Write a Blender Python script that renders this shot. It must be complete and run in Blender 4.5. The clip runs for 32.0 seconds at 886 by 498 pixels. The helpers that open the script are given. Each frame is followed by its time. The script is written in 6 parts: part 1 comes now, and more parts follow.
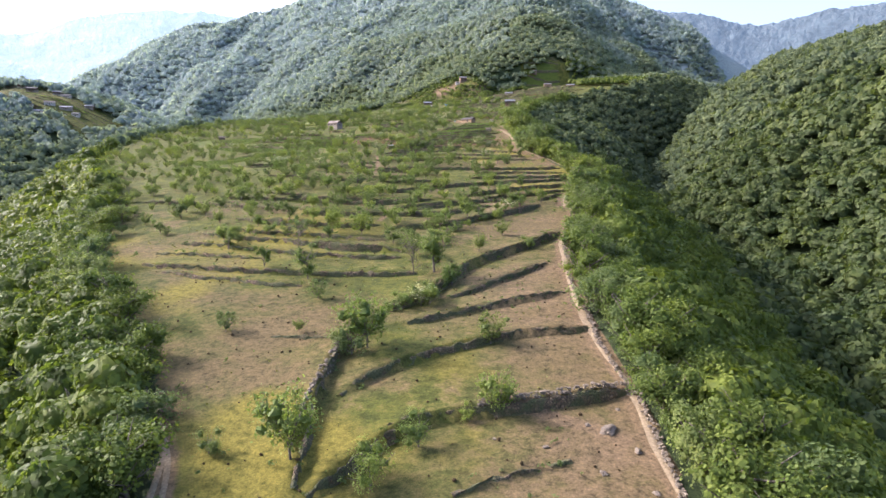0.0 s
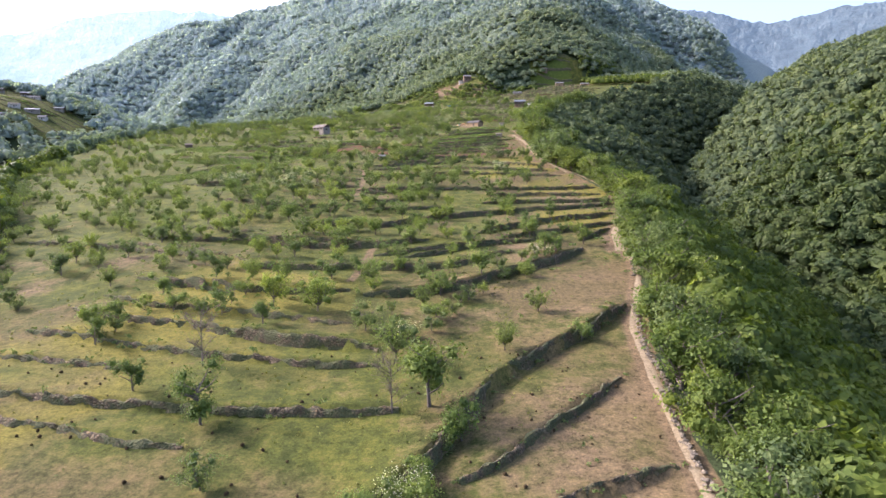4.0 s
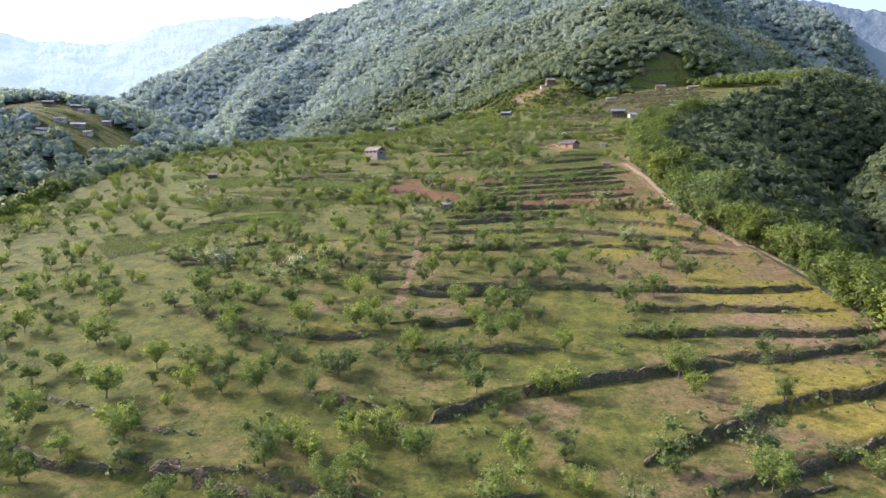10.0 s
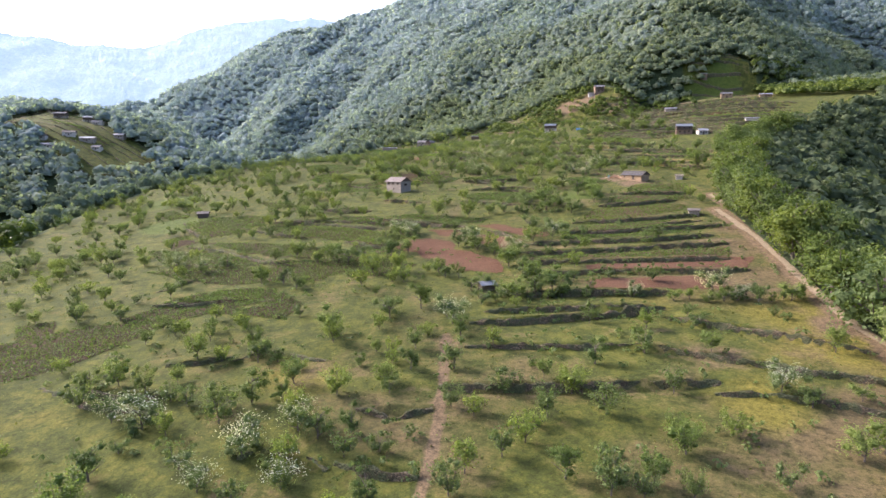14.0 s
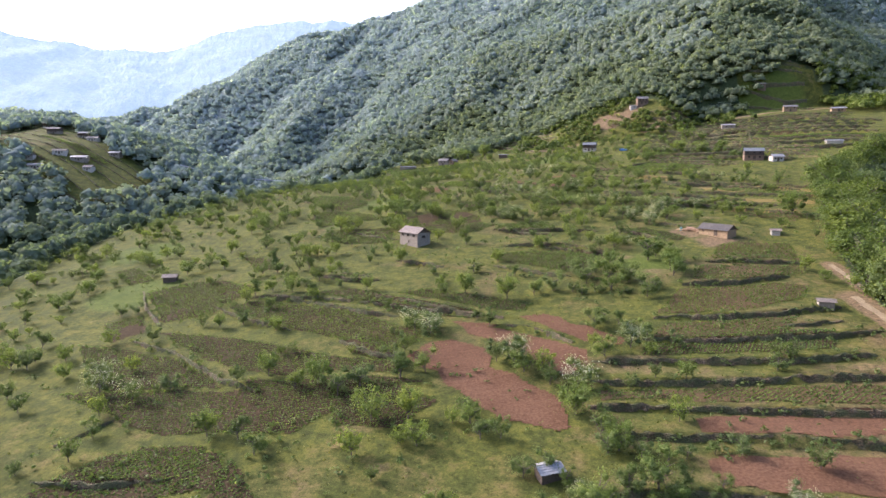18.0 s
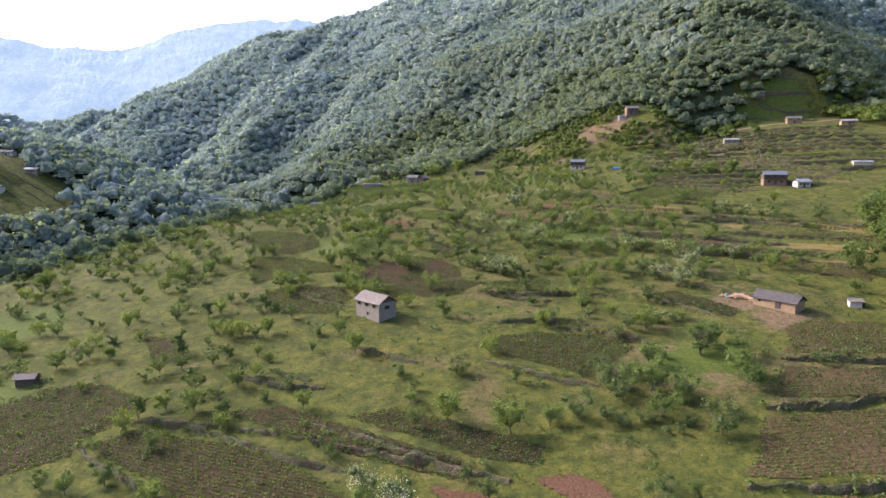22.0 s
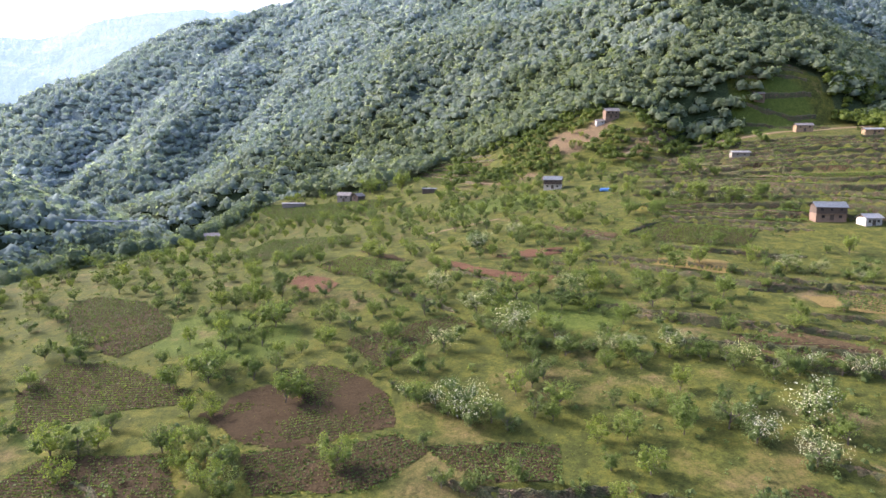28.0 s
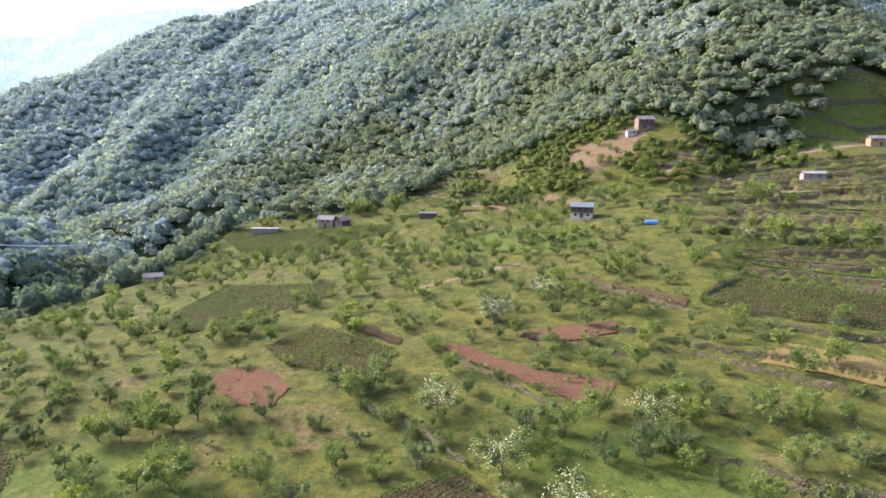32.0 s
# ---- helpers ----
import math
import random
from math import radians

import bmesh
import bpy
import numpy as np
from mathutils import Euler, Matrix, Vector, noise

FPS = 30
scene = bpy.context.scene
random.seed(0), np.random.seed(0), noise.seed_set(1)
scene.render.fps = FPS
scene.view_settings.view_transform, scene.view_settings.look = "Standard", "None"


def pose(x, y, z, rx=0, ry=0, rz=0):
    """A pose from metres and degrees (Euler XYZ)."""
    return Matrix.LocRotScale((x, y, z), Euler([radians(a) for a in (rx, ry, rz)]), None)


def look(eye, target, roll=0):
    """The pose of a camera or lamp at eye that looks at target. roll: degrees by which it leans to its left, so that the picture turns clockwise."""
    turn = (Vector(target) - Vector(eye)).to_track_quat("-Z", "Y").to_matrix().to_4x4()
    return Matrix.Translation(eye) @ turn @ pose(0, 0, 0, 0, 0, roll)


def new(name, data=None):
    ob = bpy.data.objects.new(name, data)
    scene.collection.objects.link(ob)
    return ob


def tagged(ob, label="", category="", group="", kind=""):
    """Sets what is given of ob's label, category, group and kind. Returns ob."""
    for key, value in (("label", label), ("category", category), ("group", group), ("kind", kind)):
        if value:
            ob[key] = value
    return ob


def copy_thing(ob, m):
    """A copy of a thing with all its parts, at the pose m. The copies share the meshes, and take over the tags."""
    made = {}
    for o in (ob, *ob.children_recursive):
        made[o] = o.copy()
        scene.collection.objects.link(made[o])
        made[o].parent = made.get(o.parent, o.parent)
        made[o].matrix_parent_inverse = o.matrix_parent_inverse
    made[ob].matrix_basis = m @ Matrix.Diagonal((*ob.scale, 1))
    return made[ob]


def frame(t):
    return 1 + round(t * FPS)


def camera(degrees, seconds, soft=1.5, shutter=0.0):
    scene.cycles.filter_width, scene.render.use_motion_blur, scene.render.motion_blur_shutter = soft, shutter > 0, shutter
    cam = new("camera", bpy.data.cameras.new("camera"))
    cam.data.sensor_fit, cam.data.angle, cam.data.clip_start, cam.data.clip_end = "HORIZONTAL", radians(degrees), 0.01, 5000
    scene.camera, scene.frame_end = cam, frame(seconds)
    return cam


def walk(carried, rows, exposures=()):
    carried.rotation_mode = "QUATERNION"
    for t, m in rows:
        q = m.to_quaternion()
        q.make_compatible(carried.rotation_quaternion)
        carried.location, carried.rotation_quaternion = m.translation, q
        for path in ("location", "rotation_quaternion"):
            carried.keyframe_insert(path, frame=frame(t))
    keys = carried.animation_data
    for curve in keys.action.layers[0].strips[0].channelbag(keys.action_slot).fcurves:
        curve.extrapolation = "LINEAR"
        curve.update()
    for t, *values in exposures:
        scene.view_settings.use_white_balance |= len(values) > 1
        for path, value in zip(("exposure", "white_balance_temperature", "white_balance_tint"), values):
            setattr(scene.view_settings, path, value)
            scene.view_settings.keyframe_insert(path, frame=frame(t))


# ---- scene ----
cam = camera(72.9, 32.0)
METRES, EYE, TILT, LEAN, TURN = 480.0, 47.5, 9.0, -3.0, 0.0
ROWS = [
    (0.0, 0.0, 0.0, 0.0, -0.85, -17.21, 2.75),
    (0.5, 0.0002, 0.0161, -0.0015, -0.85, -17.2, 2.77),
    (1.0, 0.0005, 0.0323, -0.0029, -0.86, -17.19, 2.78),
    (1.5, 0.0007, 0.0486, -0.0039, -0.86, -17.18, 2.8),
    (2.0, 0.001, 0.0647, -0.0049, -0.87, -17.17, 2.83),
    (2.5, 0.0012, 0.0809, -0.0059, -0.87, -17.15, 2.86),
    (4.5, 0.002, 0.1451, -0.0078, -0.26, -17.12, 2.99),
    (5.0, 0.0019, 0.161, -0.0079, 0.63, -17.11, 3.12),
    (5.5, 0.0016, 0.1766, -0.0079, 1.86, -17.03, 3.3),
    (6.0, 0.0009, 0.1922, -0.0079, 2.85, -17.0, 3.46),
    (6.5, 0.0001, 0.2075, -0.0075, 3.64, -16.96, 3.59),
    (7.0, -0.0009, 0.2229, -0.007, 4.4, -16.89, 3.71),
    (7.5, -0.002, 0.2382, -0.006, 5.09, -16.87, 3.83),
    (8.0, -0.0034, 0.2536, -0.0051, 5.56, -16.82, 3.88),
    (8.5, -0.0049, 0.2688, -0.0041, 5.93, -16.77, 3.93),
    (9.0, -0.0065, 0.2841, -0.0032, 6.04, -16.76, 3.94),
    (9.5, -0.0081, 0.2997, -0.0019, 6.05, -16.75, 3.97),
    (10.0, -0.0097, 0.3153, -0.0006, 6.03, -16.75, 3.98),
    (10.5, -0.0114, 0.3311, 0.0008, 6.02, -16.76, 3.97),
    (11.0, -0.0131, 0.347, 0.0023, 6.0, -16.76, 3.98),
    (11.5, -0.0147, 0.3627, 0.0037, 5.99, -16.75, 3.99),
    (12.0, -0.0164, 0.3785, 0.0053, 5.97, -16.76, 4.0),
    (12.5, -0.018, 0.3941, 0.007, 6.08, -16.76, 4.0),
    (13.0, -0.0197, 0.4096, 0.0087, 6.59, -16.73, 4.05),
    (13.5, -0.0219, 0.4249, 0.0105, 7.86, -16.64, 4.22),
    (14.0, -0.0243, 0.44, 0.0125, 9.28, -16.53, 4.4),
    (14.5, -0.027, 0.4551, 0.0146, 10.55, -16.43, 4.55),
    (16.5, -0.0388, 0.5151, 0.0228, 11.33, -16.32, 4.71),
    (17.0, -0.0416, 0.53, 0.025, 11.32, -16.31, 4.71),
    (17.5, -0.0447, 0.5448, 0.0273, 11.27, -16.32, 4.68),
    (18.0, -0.0475, 0.5595, 0.0297, 11.26, -16.33, 4.68),
    (18.5, -0.0506, 0.5741, 0.0317, 11.23, -16.36, 4.66),
    (19.0, -0.0534, 0.5891, 0.0331, 11.21, -16.35, 4.69),
    (19.5, -0.0565, 0.6042, 0.0352, 11.17, -16.36, 4.68),
    (20.0, -0.0594, 0.6191, 0.0373, 11.13, -16.37, 4.68),
    (20.5, -0.0624, 0.6339, 0.0393, 11.09, -16.38, 4.71),
    (21.0, -0.0654, 0.6484, 0.0402, 11.06, -16.38, 4.72),
    (21.5, -0.0682, 0.663, 0.0393, 10.83, -16.41, 4.71),
    (22.0, -0.0702, 0.6772, 0.0378, 8.33, -16.53, 4.39),
    (22.5, -0.0719, 0.6921, 0.0366, 4.26, -16.8, 3.83),
    (23.0, -0.0734, 0.707, 0.0355, 3.46, -16.86, 3.71),
    (23.5, -0.0744, 0.7222, 0.0345, 3.47, -16.85, 3.74),
    (24.0, -0.0754, 0.7376, 0.0338, 3.5, -16.88, 3.74),
    (24.5, -0.0765, 0.7531, 0.033, 3.51, -16.88, 3.74),
    (25.0, -0.0777, 0.7688, 0.0323, 3.54, -16.9, 3.72),
    (25.5, -0.0788, 0.7845, 0.0316, 3.57, -16.93, 3.69),
    (27.5, -0.0842, 0.8469, 0.0308, 3.62, -17.08, 3.56),
    (28.0, -0.0855, 0.8629, 0.0304, 3.63, -17.1, 3.52),
    (28.5, -0.0867, 0.8788, 0.0302, 3.65, -17.11, 3.47),
    (29.0, -0.0879, 0.8947, 0.03, 3.67, -17.11, 3.42),
    (29.5, -0.0892, 0.9106, 0.0298, 3.67, -17.11, 3.35),
    (30.0, -0.0903, 0.9264, 0.0294, 3.7, -17.11, 3.32),
    (30.5, -0.0917, 0.9422, 0.0291, 3.7, -17.11, 3.28),
    (31.0, -0.0929, 0.9582, 0.0288, 3.69, -17.09, 3.26),
    (31.5, -0.0941, 0.974, 0.0286, 3.69, -17.08, 3.25),
    (32.0, -0.0954, 0.9898, 0.0283, 3.69, -17.05, 3.23),
]
walk(cam, [(t, pose(0, 0, EYE, TILT, LEAN, TURN) @ pose(METRES * x, METRES * y, METRES * z, 90 + pitch, roll, yaw)) for t, x, y, z, yaw, pitch, roll in ROWS],
     [(t, e, 5850.0, 25.0) for t, e in ((0.0, 1.82), (6.0, 1.78), (9.0, 1.68), (13.0, 1.64), (18.0, 1.53), (22.0, 1.36), (25.0, 1.53), (29.0, 1.74), (32.0, 1.82))])

# ---- light ----
SUN_AZ, SUN_EL = -72.0, 33.0      # degrees from straight ahead (+y), to the right; height over the horizon
sun_dir = Vector((math.sin(radians(SUN_AZ)) * math.cos(radians(SUN_EL)), math.cos(radians(SUN_AZ)) * math.cos(radians(SUN_EL)), math.sin(radians(SUN_EL))))
world = bpy.data.worlds.new("sky")
scene.world = world
world.use_nodes = True
wn = world.node_tree.nodes
sky = wn.new("ShaderNodeTexSky")
sky.sky_type, sky.sun_disc = "NISHITA", False
sky.sun_elevation, sky.sun_rotation = radians(SUN_EL), radians(SUN_AZ)
sky.air_density, sky.dust_density, sky.ozone_density = 1.0, 5.0, 1.5
wn["Background"].inputs["Strength"].default_value = 0.15
world.node_tree.links.new(sky.outputs["Color"], wn["Background"].inputs["Color"])
sun_data = bpy.data.lights.new("sun", "SUN")
sun_data.energy, sun_data.angle, sun_data.color = 2.0, radians(3.0), (1.0, 0.93, 0.82)
sun = new("sun", sun_data)
sun.matrix_world = look((-400, 100, 600), Vector((-400, 100, 600)) - sun_dir)


# ---- materials ----
def nodes_of(name):
    m = bpy.data.materials.new(name)
    m.use_nodes = True
    return m, m.node_tree.nodes, m.node_tree.links, m.node_tree.nodes["Principled BSDF"]


def noise_node(n, l, scale, detail=4.0, coords=None, rough=0.6):
    t = n.new("ShaderNodeTexNoise")
    t.inputs["Scale"].default_value, t.inputs["Detail"].default_value, t.inputs["Roughness"].default_value = scale, detail, rough
    l.new(coords, t.inputs["Vector"])
    return t.outputs["Fac"]


def ramp_node(n, l, fac, *stops):
    r = n.new("ShaderNodeValToRGB")
    while len(r.color_ramp.elements) < len(stops):
        r.color_ramp.elements.new(0.5)
    for e, (p, c) in zip(r.color_ramp.elements, stops):
        e.position, e.color = p, (*c, 1)
    l.new(fac, r.inputs["Fac"])
    return r.outputs["Color"]


def mix_node(n, l, fac, a, b, mode="MIX"):
    m = n.new("ShaderNodeMix")
    m.data_type, m.blend_type = "RGBA", mode
    for sock, v in ((m.inputs["Factor"], fac), (m.inputs["A"], a), (m.inputs["B"], b)):
        if isinstance(v, (int, float)):
            sock.default_value = v
        elif isinstance(v, tuple):
            sock.default_value = (*v, 1)
        else:
            l.new(v, sock)
    return m.outputs["Result"]


def bump_node(n, l, height, dist, strength=0.6):
    b = n.new("ShaderNodeBump")
    b.inputs["Distance"].default_value, b.inputs["Strength"].default_value = dist, strength
    l.new(height, b.inputs["Height"])
    return b.outputs["Normal"]


def rough_material(name, dark, light, scale, fine, rough=0.9, bump=0.05, spec=0.2):
    """Two colours mixed by a broad and a fine noise, with relief."""
    m, n, l, p = nodes_of(name)
    pos = n.new("ShaderNodeNewGeometry").outputs["Position"]
    a, b = noise_node(n, l, scale, 5, pos), noise_node(n, l, fine, 4, pos)
    c = ramp_node(n, l, a, (0.32, dark), (0.68, light))
    c = mix_node(n, l, 0.55, c, ramp_node(n, l, b, (0.3, tuple(v * 0.55 for v in dark)), (0.7, tuple(min(1, v * 1.35) for v in light))))
    l.new(c, p.inputs["Base Color"])
    p.inputs["Roughness"].default_value, p.inputs["Specular IOR Level"].default_value = rough, spec
    l.new(bump_node(n, l, b, bump), p.inputs["Normal"])
    return m


def leaf_material(name, dark, light, spread=0.25, glow=0.45, rough=0.55, sheen=0.0):
    """Leaves: diffuse and translucent, varied from plant to plant and from leaf to leaf."""
    m, n, l, p = nodes_of(name)
    geo, info = n.new("ShaderNodeNewGeometry"), n.new("ShaderNodeObjectInfo")
    island = ramp_node(n, l, geo.outputs["Random Per Island"], (0.0, dark), (1.0, light))
    plant = ramp_node(n, l, info.outputs["Random"], (0.0, (0.8, 0.85, 0.8)), (0.5, (1, 1, 1)), (1.0, (1.12, 1.08, 0.88)))
    c = mix_node(n, l, 1.0, island, plant, "MULTIPLY")
    broad = noise_node(n, l, 0.06, 3, geo.outputs["Position"])
    c = mix_node(n, l, spread * 2, c, mix_node(n, l, 1.0, c, ramp_node(n, l, broad, (0.35, (0.75, 0.8, 0.75)), (0.65, (1.3, 1.2, 0.85))), "MULTIPLY"))
    l.new(c, p.inputs["Base Color"])
    p.inputs["Roughness"].default_value, p.inputs["Specular IOR Level"].default_value = rough, 0.12
    p.inputs["Sheen Weight"].default_value, p.inputs["Sheen Roughness"].default_value = sheen, 0.6
    p.inputs["Sheen Tint"].default_value = (0.75, 0.87, 1.0, 1)
    t = n.new("ShaderNodeBsdfTranslucent")
    l.new(mix_node(n, l, 1.0, c, (1.3, 1.35, 0.6), "MULTIPLY"), t.inputs["Color"])
    mix = n.new("ShaderNodeMixShader")
    mix.inputs["Fac"].default_value = glow
    l.new(p.outputs["BSDF"], mix.inputs[1]), l.new(t.outputs["BSDF"], mix.inputs[2])
    l.new(mix.outputs["Shader"], n["Material Output"].inputs["Surface"])
    return m


def ground_material():
    m, n, l, p = nodes_of("meadow_and_earth")
    pos = n.new("ShaderNodeNewGeometry").outputs["Position"]
    n1, n2, n3, n4 = noise_node(n, l, 0.035, 5, pos), noise_node(n, l, 0.27, 7, pos, 0.75), noise_node(n, l, 0.9, 6, pos, 0.8), noise_node(n, l, 3.2, 5, pos, 0.75)
    green = ramp_node(n, l, n2, (0.3, (0.036, 0.045, 0.012)), (0.45, (0.06, 0.07, 0.016)), (0.56, (0.1, 0.105, 0.02)), (0.7, (0.138, 0.125, 0.03)))
    dry = ramp_node(n, l, n3, (0.3, (0.085, 0.066, 0.03)), (0.7, (0.16, 0.12, 0.056)))
    yellow = ramp_node(n, l, n3, (0.3, (0.115, 0.108, 0.02)), (0.7, (0.19, 0.158, 0.034)))
    earth = ramp_node(n, l, n3, (0.3, (0.11, 0.077, 0.042)), (0.7, (0.2, 0.142, 0.082)))
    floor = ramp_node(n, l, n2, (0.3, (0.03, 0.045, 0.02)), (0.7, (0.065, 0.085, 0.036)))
    # haze painted on the distant mountain ground: paler and bluer than its floor
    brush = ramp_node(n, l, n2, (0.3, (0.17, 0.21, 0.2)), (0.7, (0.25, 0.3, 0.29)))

    lush = ramp_node(n, l, n2, (0.3, (0.052, 0.078, 0.014)), (0.7, (0.108, 0.132, 0.026)))

    def attr(name):
        a = n.new("ShaderNodeAttribute")
        a.attribute_name = name
        return a.outputs["Fac"]

    def edge(value, noise, lo=0.35, hi=0.65, weight=0.5):
        k = n.new("ShaderNodeMath")
        k.operation = "MULTIPLY_ADD"
        l.new(noise, k.inputs[0]), l.new(value, k.inputs[2])
        k.inputs[1].default_value = weight
        r = n.new("ShaderNodeMapRange")
        r.inputs["From Min"].default_value, r.inputs["From Max"].default_value = lo + weight / 2, hi + weight / 2
        l.new(k.outputs[0], r.inputs["Value"])
        return r.outputs["Result"]

    c = mix_node(n, l, edge(attr("dry"), n2, 0.3, 0.7, 1.2), green, dry)
    c = mix_node(n, l, edge(attr("yellow"), n1, 0.42, 0.6, 1.1), c, yellow)
    c = mix_node(n, l, edge(attr("lush"), n1, 0.35, 0.65, 0.8), c, lush)
    c = mix_node(n, l, edge(attr("bare"), n2, 0.35, 0.65, 1.0), c, earth)
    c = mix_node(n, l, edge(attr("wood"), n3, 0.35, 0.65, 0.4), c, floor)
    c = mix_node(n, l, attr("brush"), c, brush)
    c = mix_node(n, l, 0.55, c, mix_node(n, l, 1.0, c, ramp_node(n, l, n4, (0.34, (0.28, 0.31, 0.28)), (0.62, (1.25, 1.22, 1.12))), "MULTIPLY"))
    c = mix_node(n, l, 0.6, c, mix_node(n, l, 1.0, c, ramp_node(n, l, n3, (0.38, (0.4, 0.44, 0.4)), (0.47, (0.9, 0.92, 0.9)), (0.62, (1.25, 1.2, 1.15))), "MULTIPLY"))
    l.new(c, p.inputs["Base Color"])
    p.inputs["Roughness"].default_value, p.inputs["Specular IOR Level"].default_value = 0.95, 0.1
    l.new(bump_node(n, l, n3, 0.25, 0.7), p.inputs["Normal"])
    return m


MEADOW = ground_material()
def wall_material():
    """Rough field stones packed with earth and moss."""
    m, n, l, p = nodes_of("terrace_stone_and_earth")
    pos = n.new("ShaderNodeNewGeometry").outputs["Position"]
    cell, joint = n.new("ShaderNodeTexVoronoi"), n.new("ShaderNodeTexVoronoi")
    joint.feature = "DISTANCE_TO_EDGE"
    for v in (cell, joint):
        v.inputs["Scale"].default_value = 2.3
        l.new(pos, v.inputs["Vector"])
    grey = n.new("ShaderNodeSeparateXYZ")
    l.new(cell.outputs["Color"], grey.inputs[0])
    c = ramp_node(n, l, grey.outputs[0], (0.0, (0.07, 0.046, 0.022)), (0.6, (0.14, 0.094, 0.048)), (1.0, (0.21, 0.15, 0.085)))
    c = mix_node(n, l, ramp_node(n, l, joint.outputs["Distance"], (0.0, (1, 1, 1)), (0.12, (0, 0, 0))), c, (0.03, 0.027, 0.016))
    c = mix_node(n, l, ramp_node(n, l, noise_node(n, l, 0.5, 5, pos), (0.38, (0, 0, 0)), (0.55, (1, 1, 1))), c, ramp_node(n, l, noise_node(n, l, 4, 4, pos), (0.3, (0.03, 0.04, 0.012)), (0.7, (0.1, 0.1, 0.035))))
    l.new(c, p.inputs["Base Color"])
    p.inputs["Roughness"].default_value = 0.95
    l.new(bump_node(n, l, joint.outputs["Distance"], 0.5, 0.8), p.inputs["Normal"])
    return m


WALL_EARTH = wall_material()
STONE = rough_material("grey_brown_stone", (0.085, 0.07, 0.05), (0.2, 0.165, 0.12), 1.5, 9.0, bump=0.05)
RED_SOIL = rough_material("red_ploughed_soil", (0.08, 0.041, 0.022), (0.13, 0.073, 0.042), 0.15, 2.2, bump=0.3, spec=0.04)
DARK_SOIL = rough_material("dark_field_soil", (0.03, 0.021, 0.01), (0.062, 0.044, 0.023), 0.25, 2.2, bump=0.35, spec=0.04)
TAN_SOIL = rough_material("tan_field_soil", (0.05, 0.034, 0.016), (0.1, 0.07, 0.035), 0.2, 2.2, bump=0.3, spec=0.04)
GOLD_TURF = rough_material("dry_golden_turf", (0.12, 0.092, 0.03), (0.2, 0.15, 0.055), 0.3, 2.6, bump=0.2, spec=0.04)
TRACK = rough_material("trodden_pale_earth", (0.13, 0.098, 0.056), (0.27, 0.21, 0.125), 0.4, 3.0, bump=0.08)
BARK = rough_material("grey_bark", (0.07, 0.055, 0.045), (0.17, 0.14, 0.115), 2.0, 14.0, bump=0.04)
LEAF_LIGHT = leaf_material("fresh_leaves", (0.11, 0.156, 0.042), (0.188, 0.236, 0.074), glow=0.42)
LEAF_MID = leaf_material("orchard_leaves", (0.088, 0.124, 0.046), (0.148, 0.188, 0.074), glow=0.42)
LEAF_DARK = leaf_material("evergreen_leaves", (0.065, 0.098, 0.026), (0.125, 0.17, 0.048), glow=0.3)
LEAF_WHITE = leaf_material("white_blossom", (0.5, 0.52, 0.42), (0.76, 0.76, 0.66), glow=0.3)
LEAF_CROP = leaf_material("crop_leaves", (0.065, 0.11, 0.032), (0.12, 0.175, 0.055))
LEAF_WOOD = leaf_material("woodland_leaves", (0.058, 0.088, 0.02), (0.125, 0.165, 0.038), spread=0.4, glow=0.35)
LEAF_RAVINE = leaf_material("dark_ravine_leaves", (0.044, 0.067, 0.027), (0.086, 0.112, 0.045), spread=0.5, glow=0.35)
# ravine green with some blue haze painted in
LEAF_HEAD_HAZED = leaf_material("ravine_head_leaves", (0.06, 0.085, 0.052), (0.1, 0.127, 0.076), spread=0.4, glow=0.35, rough=0.9)
# pale and bluish: distance haze is painted into this leaf colour
LEAF_HILL_HAZED = leaf_material("hill_forest_leaves", (0.126, 0.164, 0.13), (0.164, 0.202, 0.156), spread=0.3, glow=0.4, rough=1.0)
# belts of forest up the mountain, from the foot to the far crest, each with more haze painted into its leaf colour
LEAF_BELT_HAZED = [leaf_material("mountain_belt_leaves", tuple(0.93 * v for v in c), tuple(1.07 * v for v in c), spread=w, glow=0.4, rough=1.0)
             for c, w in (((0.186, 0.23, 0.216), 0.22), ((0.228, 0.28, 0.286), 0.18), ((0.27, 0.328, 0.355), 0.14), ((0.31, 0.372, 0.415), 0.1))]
GRASS = leaf_material("weeds_and_grass", (0.07, 0.09, 0.025), (0.2, 0.19, 0.065), glow=0.35)


# ---- building helpers ----
def mesh_object(name, verts, faces, material, parent=None, label="", smooth=False):
    me = bpy.data.meshes.new(name)
    verts, faces = np.asarray(verts, np.float32), np.asarray(faces, np.int32)
    k = faces.shape[1]
    me.vertices.add(len(verts)), me.vertices.foreach_set("co", verts.ravel())
    me.loops.add(faces.size), me.loops.foreach_set("vertex_index", faces.ravel())
    me.polygons.add(len(faces)), me.polygons.foreach_set("loop_start", np.arange(0, faces.size, k, dtype=np.int32))
    me.update(calc_edges=True)
    me.materials.append(material)
    if smooth:
        me.polygons.foreach_set("use_smooth", np.ones(len(faces), bool))
    ob = new(name, me)
    if parent:
        ob.parent = parent
    if label:
        tagged(ob, label)
    return ob


def part(name, bm, material, parent=None, label=""):
    me = bpy.data.meshes.new(name)
    bm.to_mesh(me), bm.free()
    me.materials.append(material)
    ob = new(name, me)
    if parent:
        ob.parent = parent
    if label:
        tagged(ob, label)
    return ob


def joined(pieces):
    """Vertex and face arrays put together."""
    vs, fs, k = [], [], 0
    for v, f in pieces:
        vs.append(v), fs.append(f + k)
        k += len(v)
    return np.concatenate(vs), np.concatenate(fs)


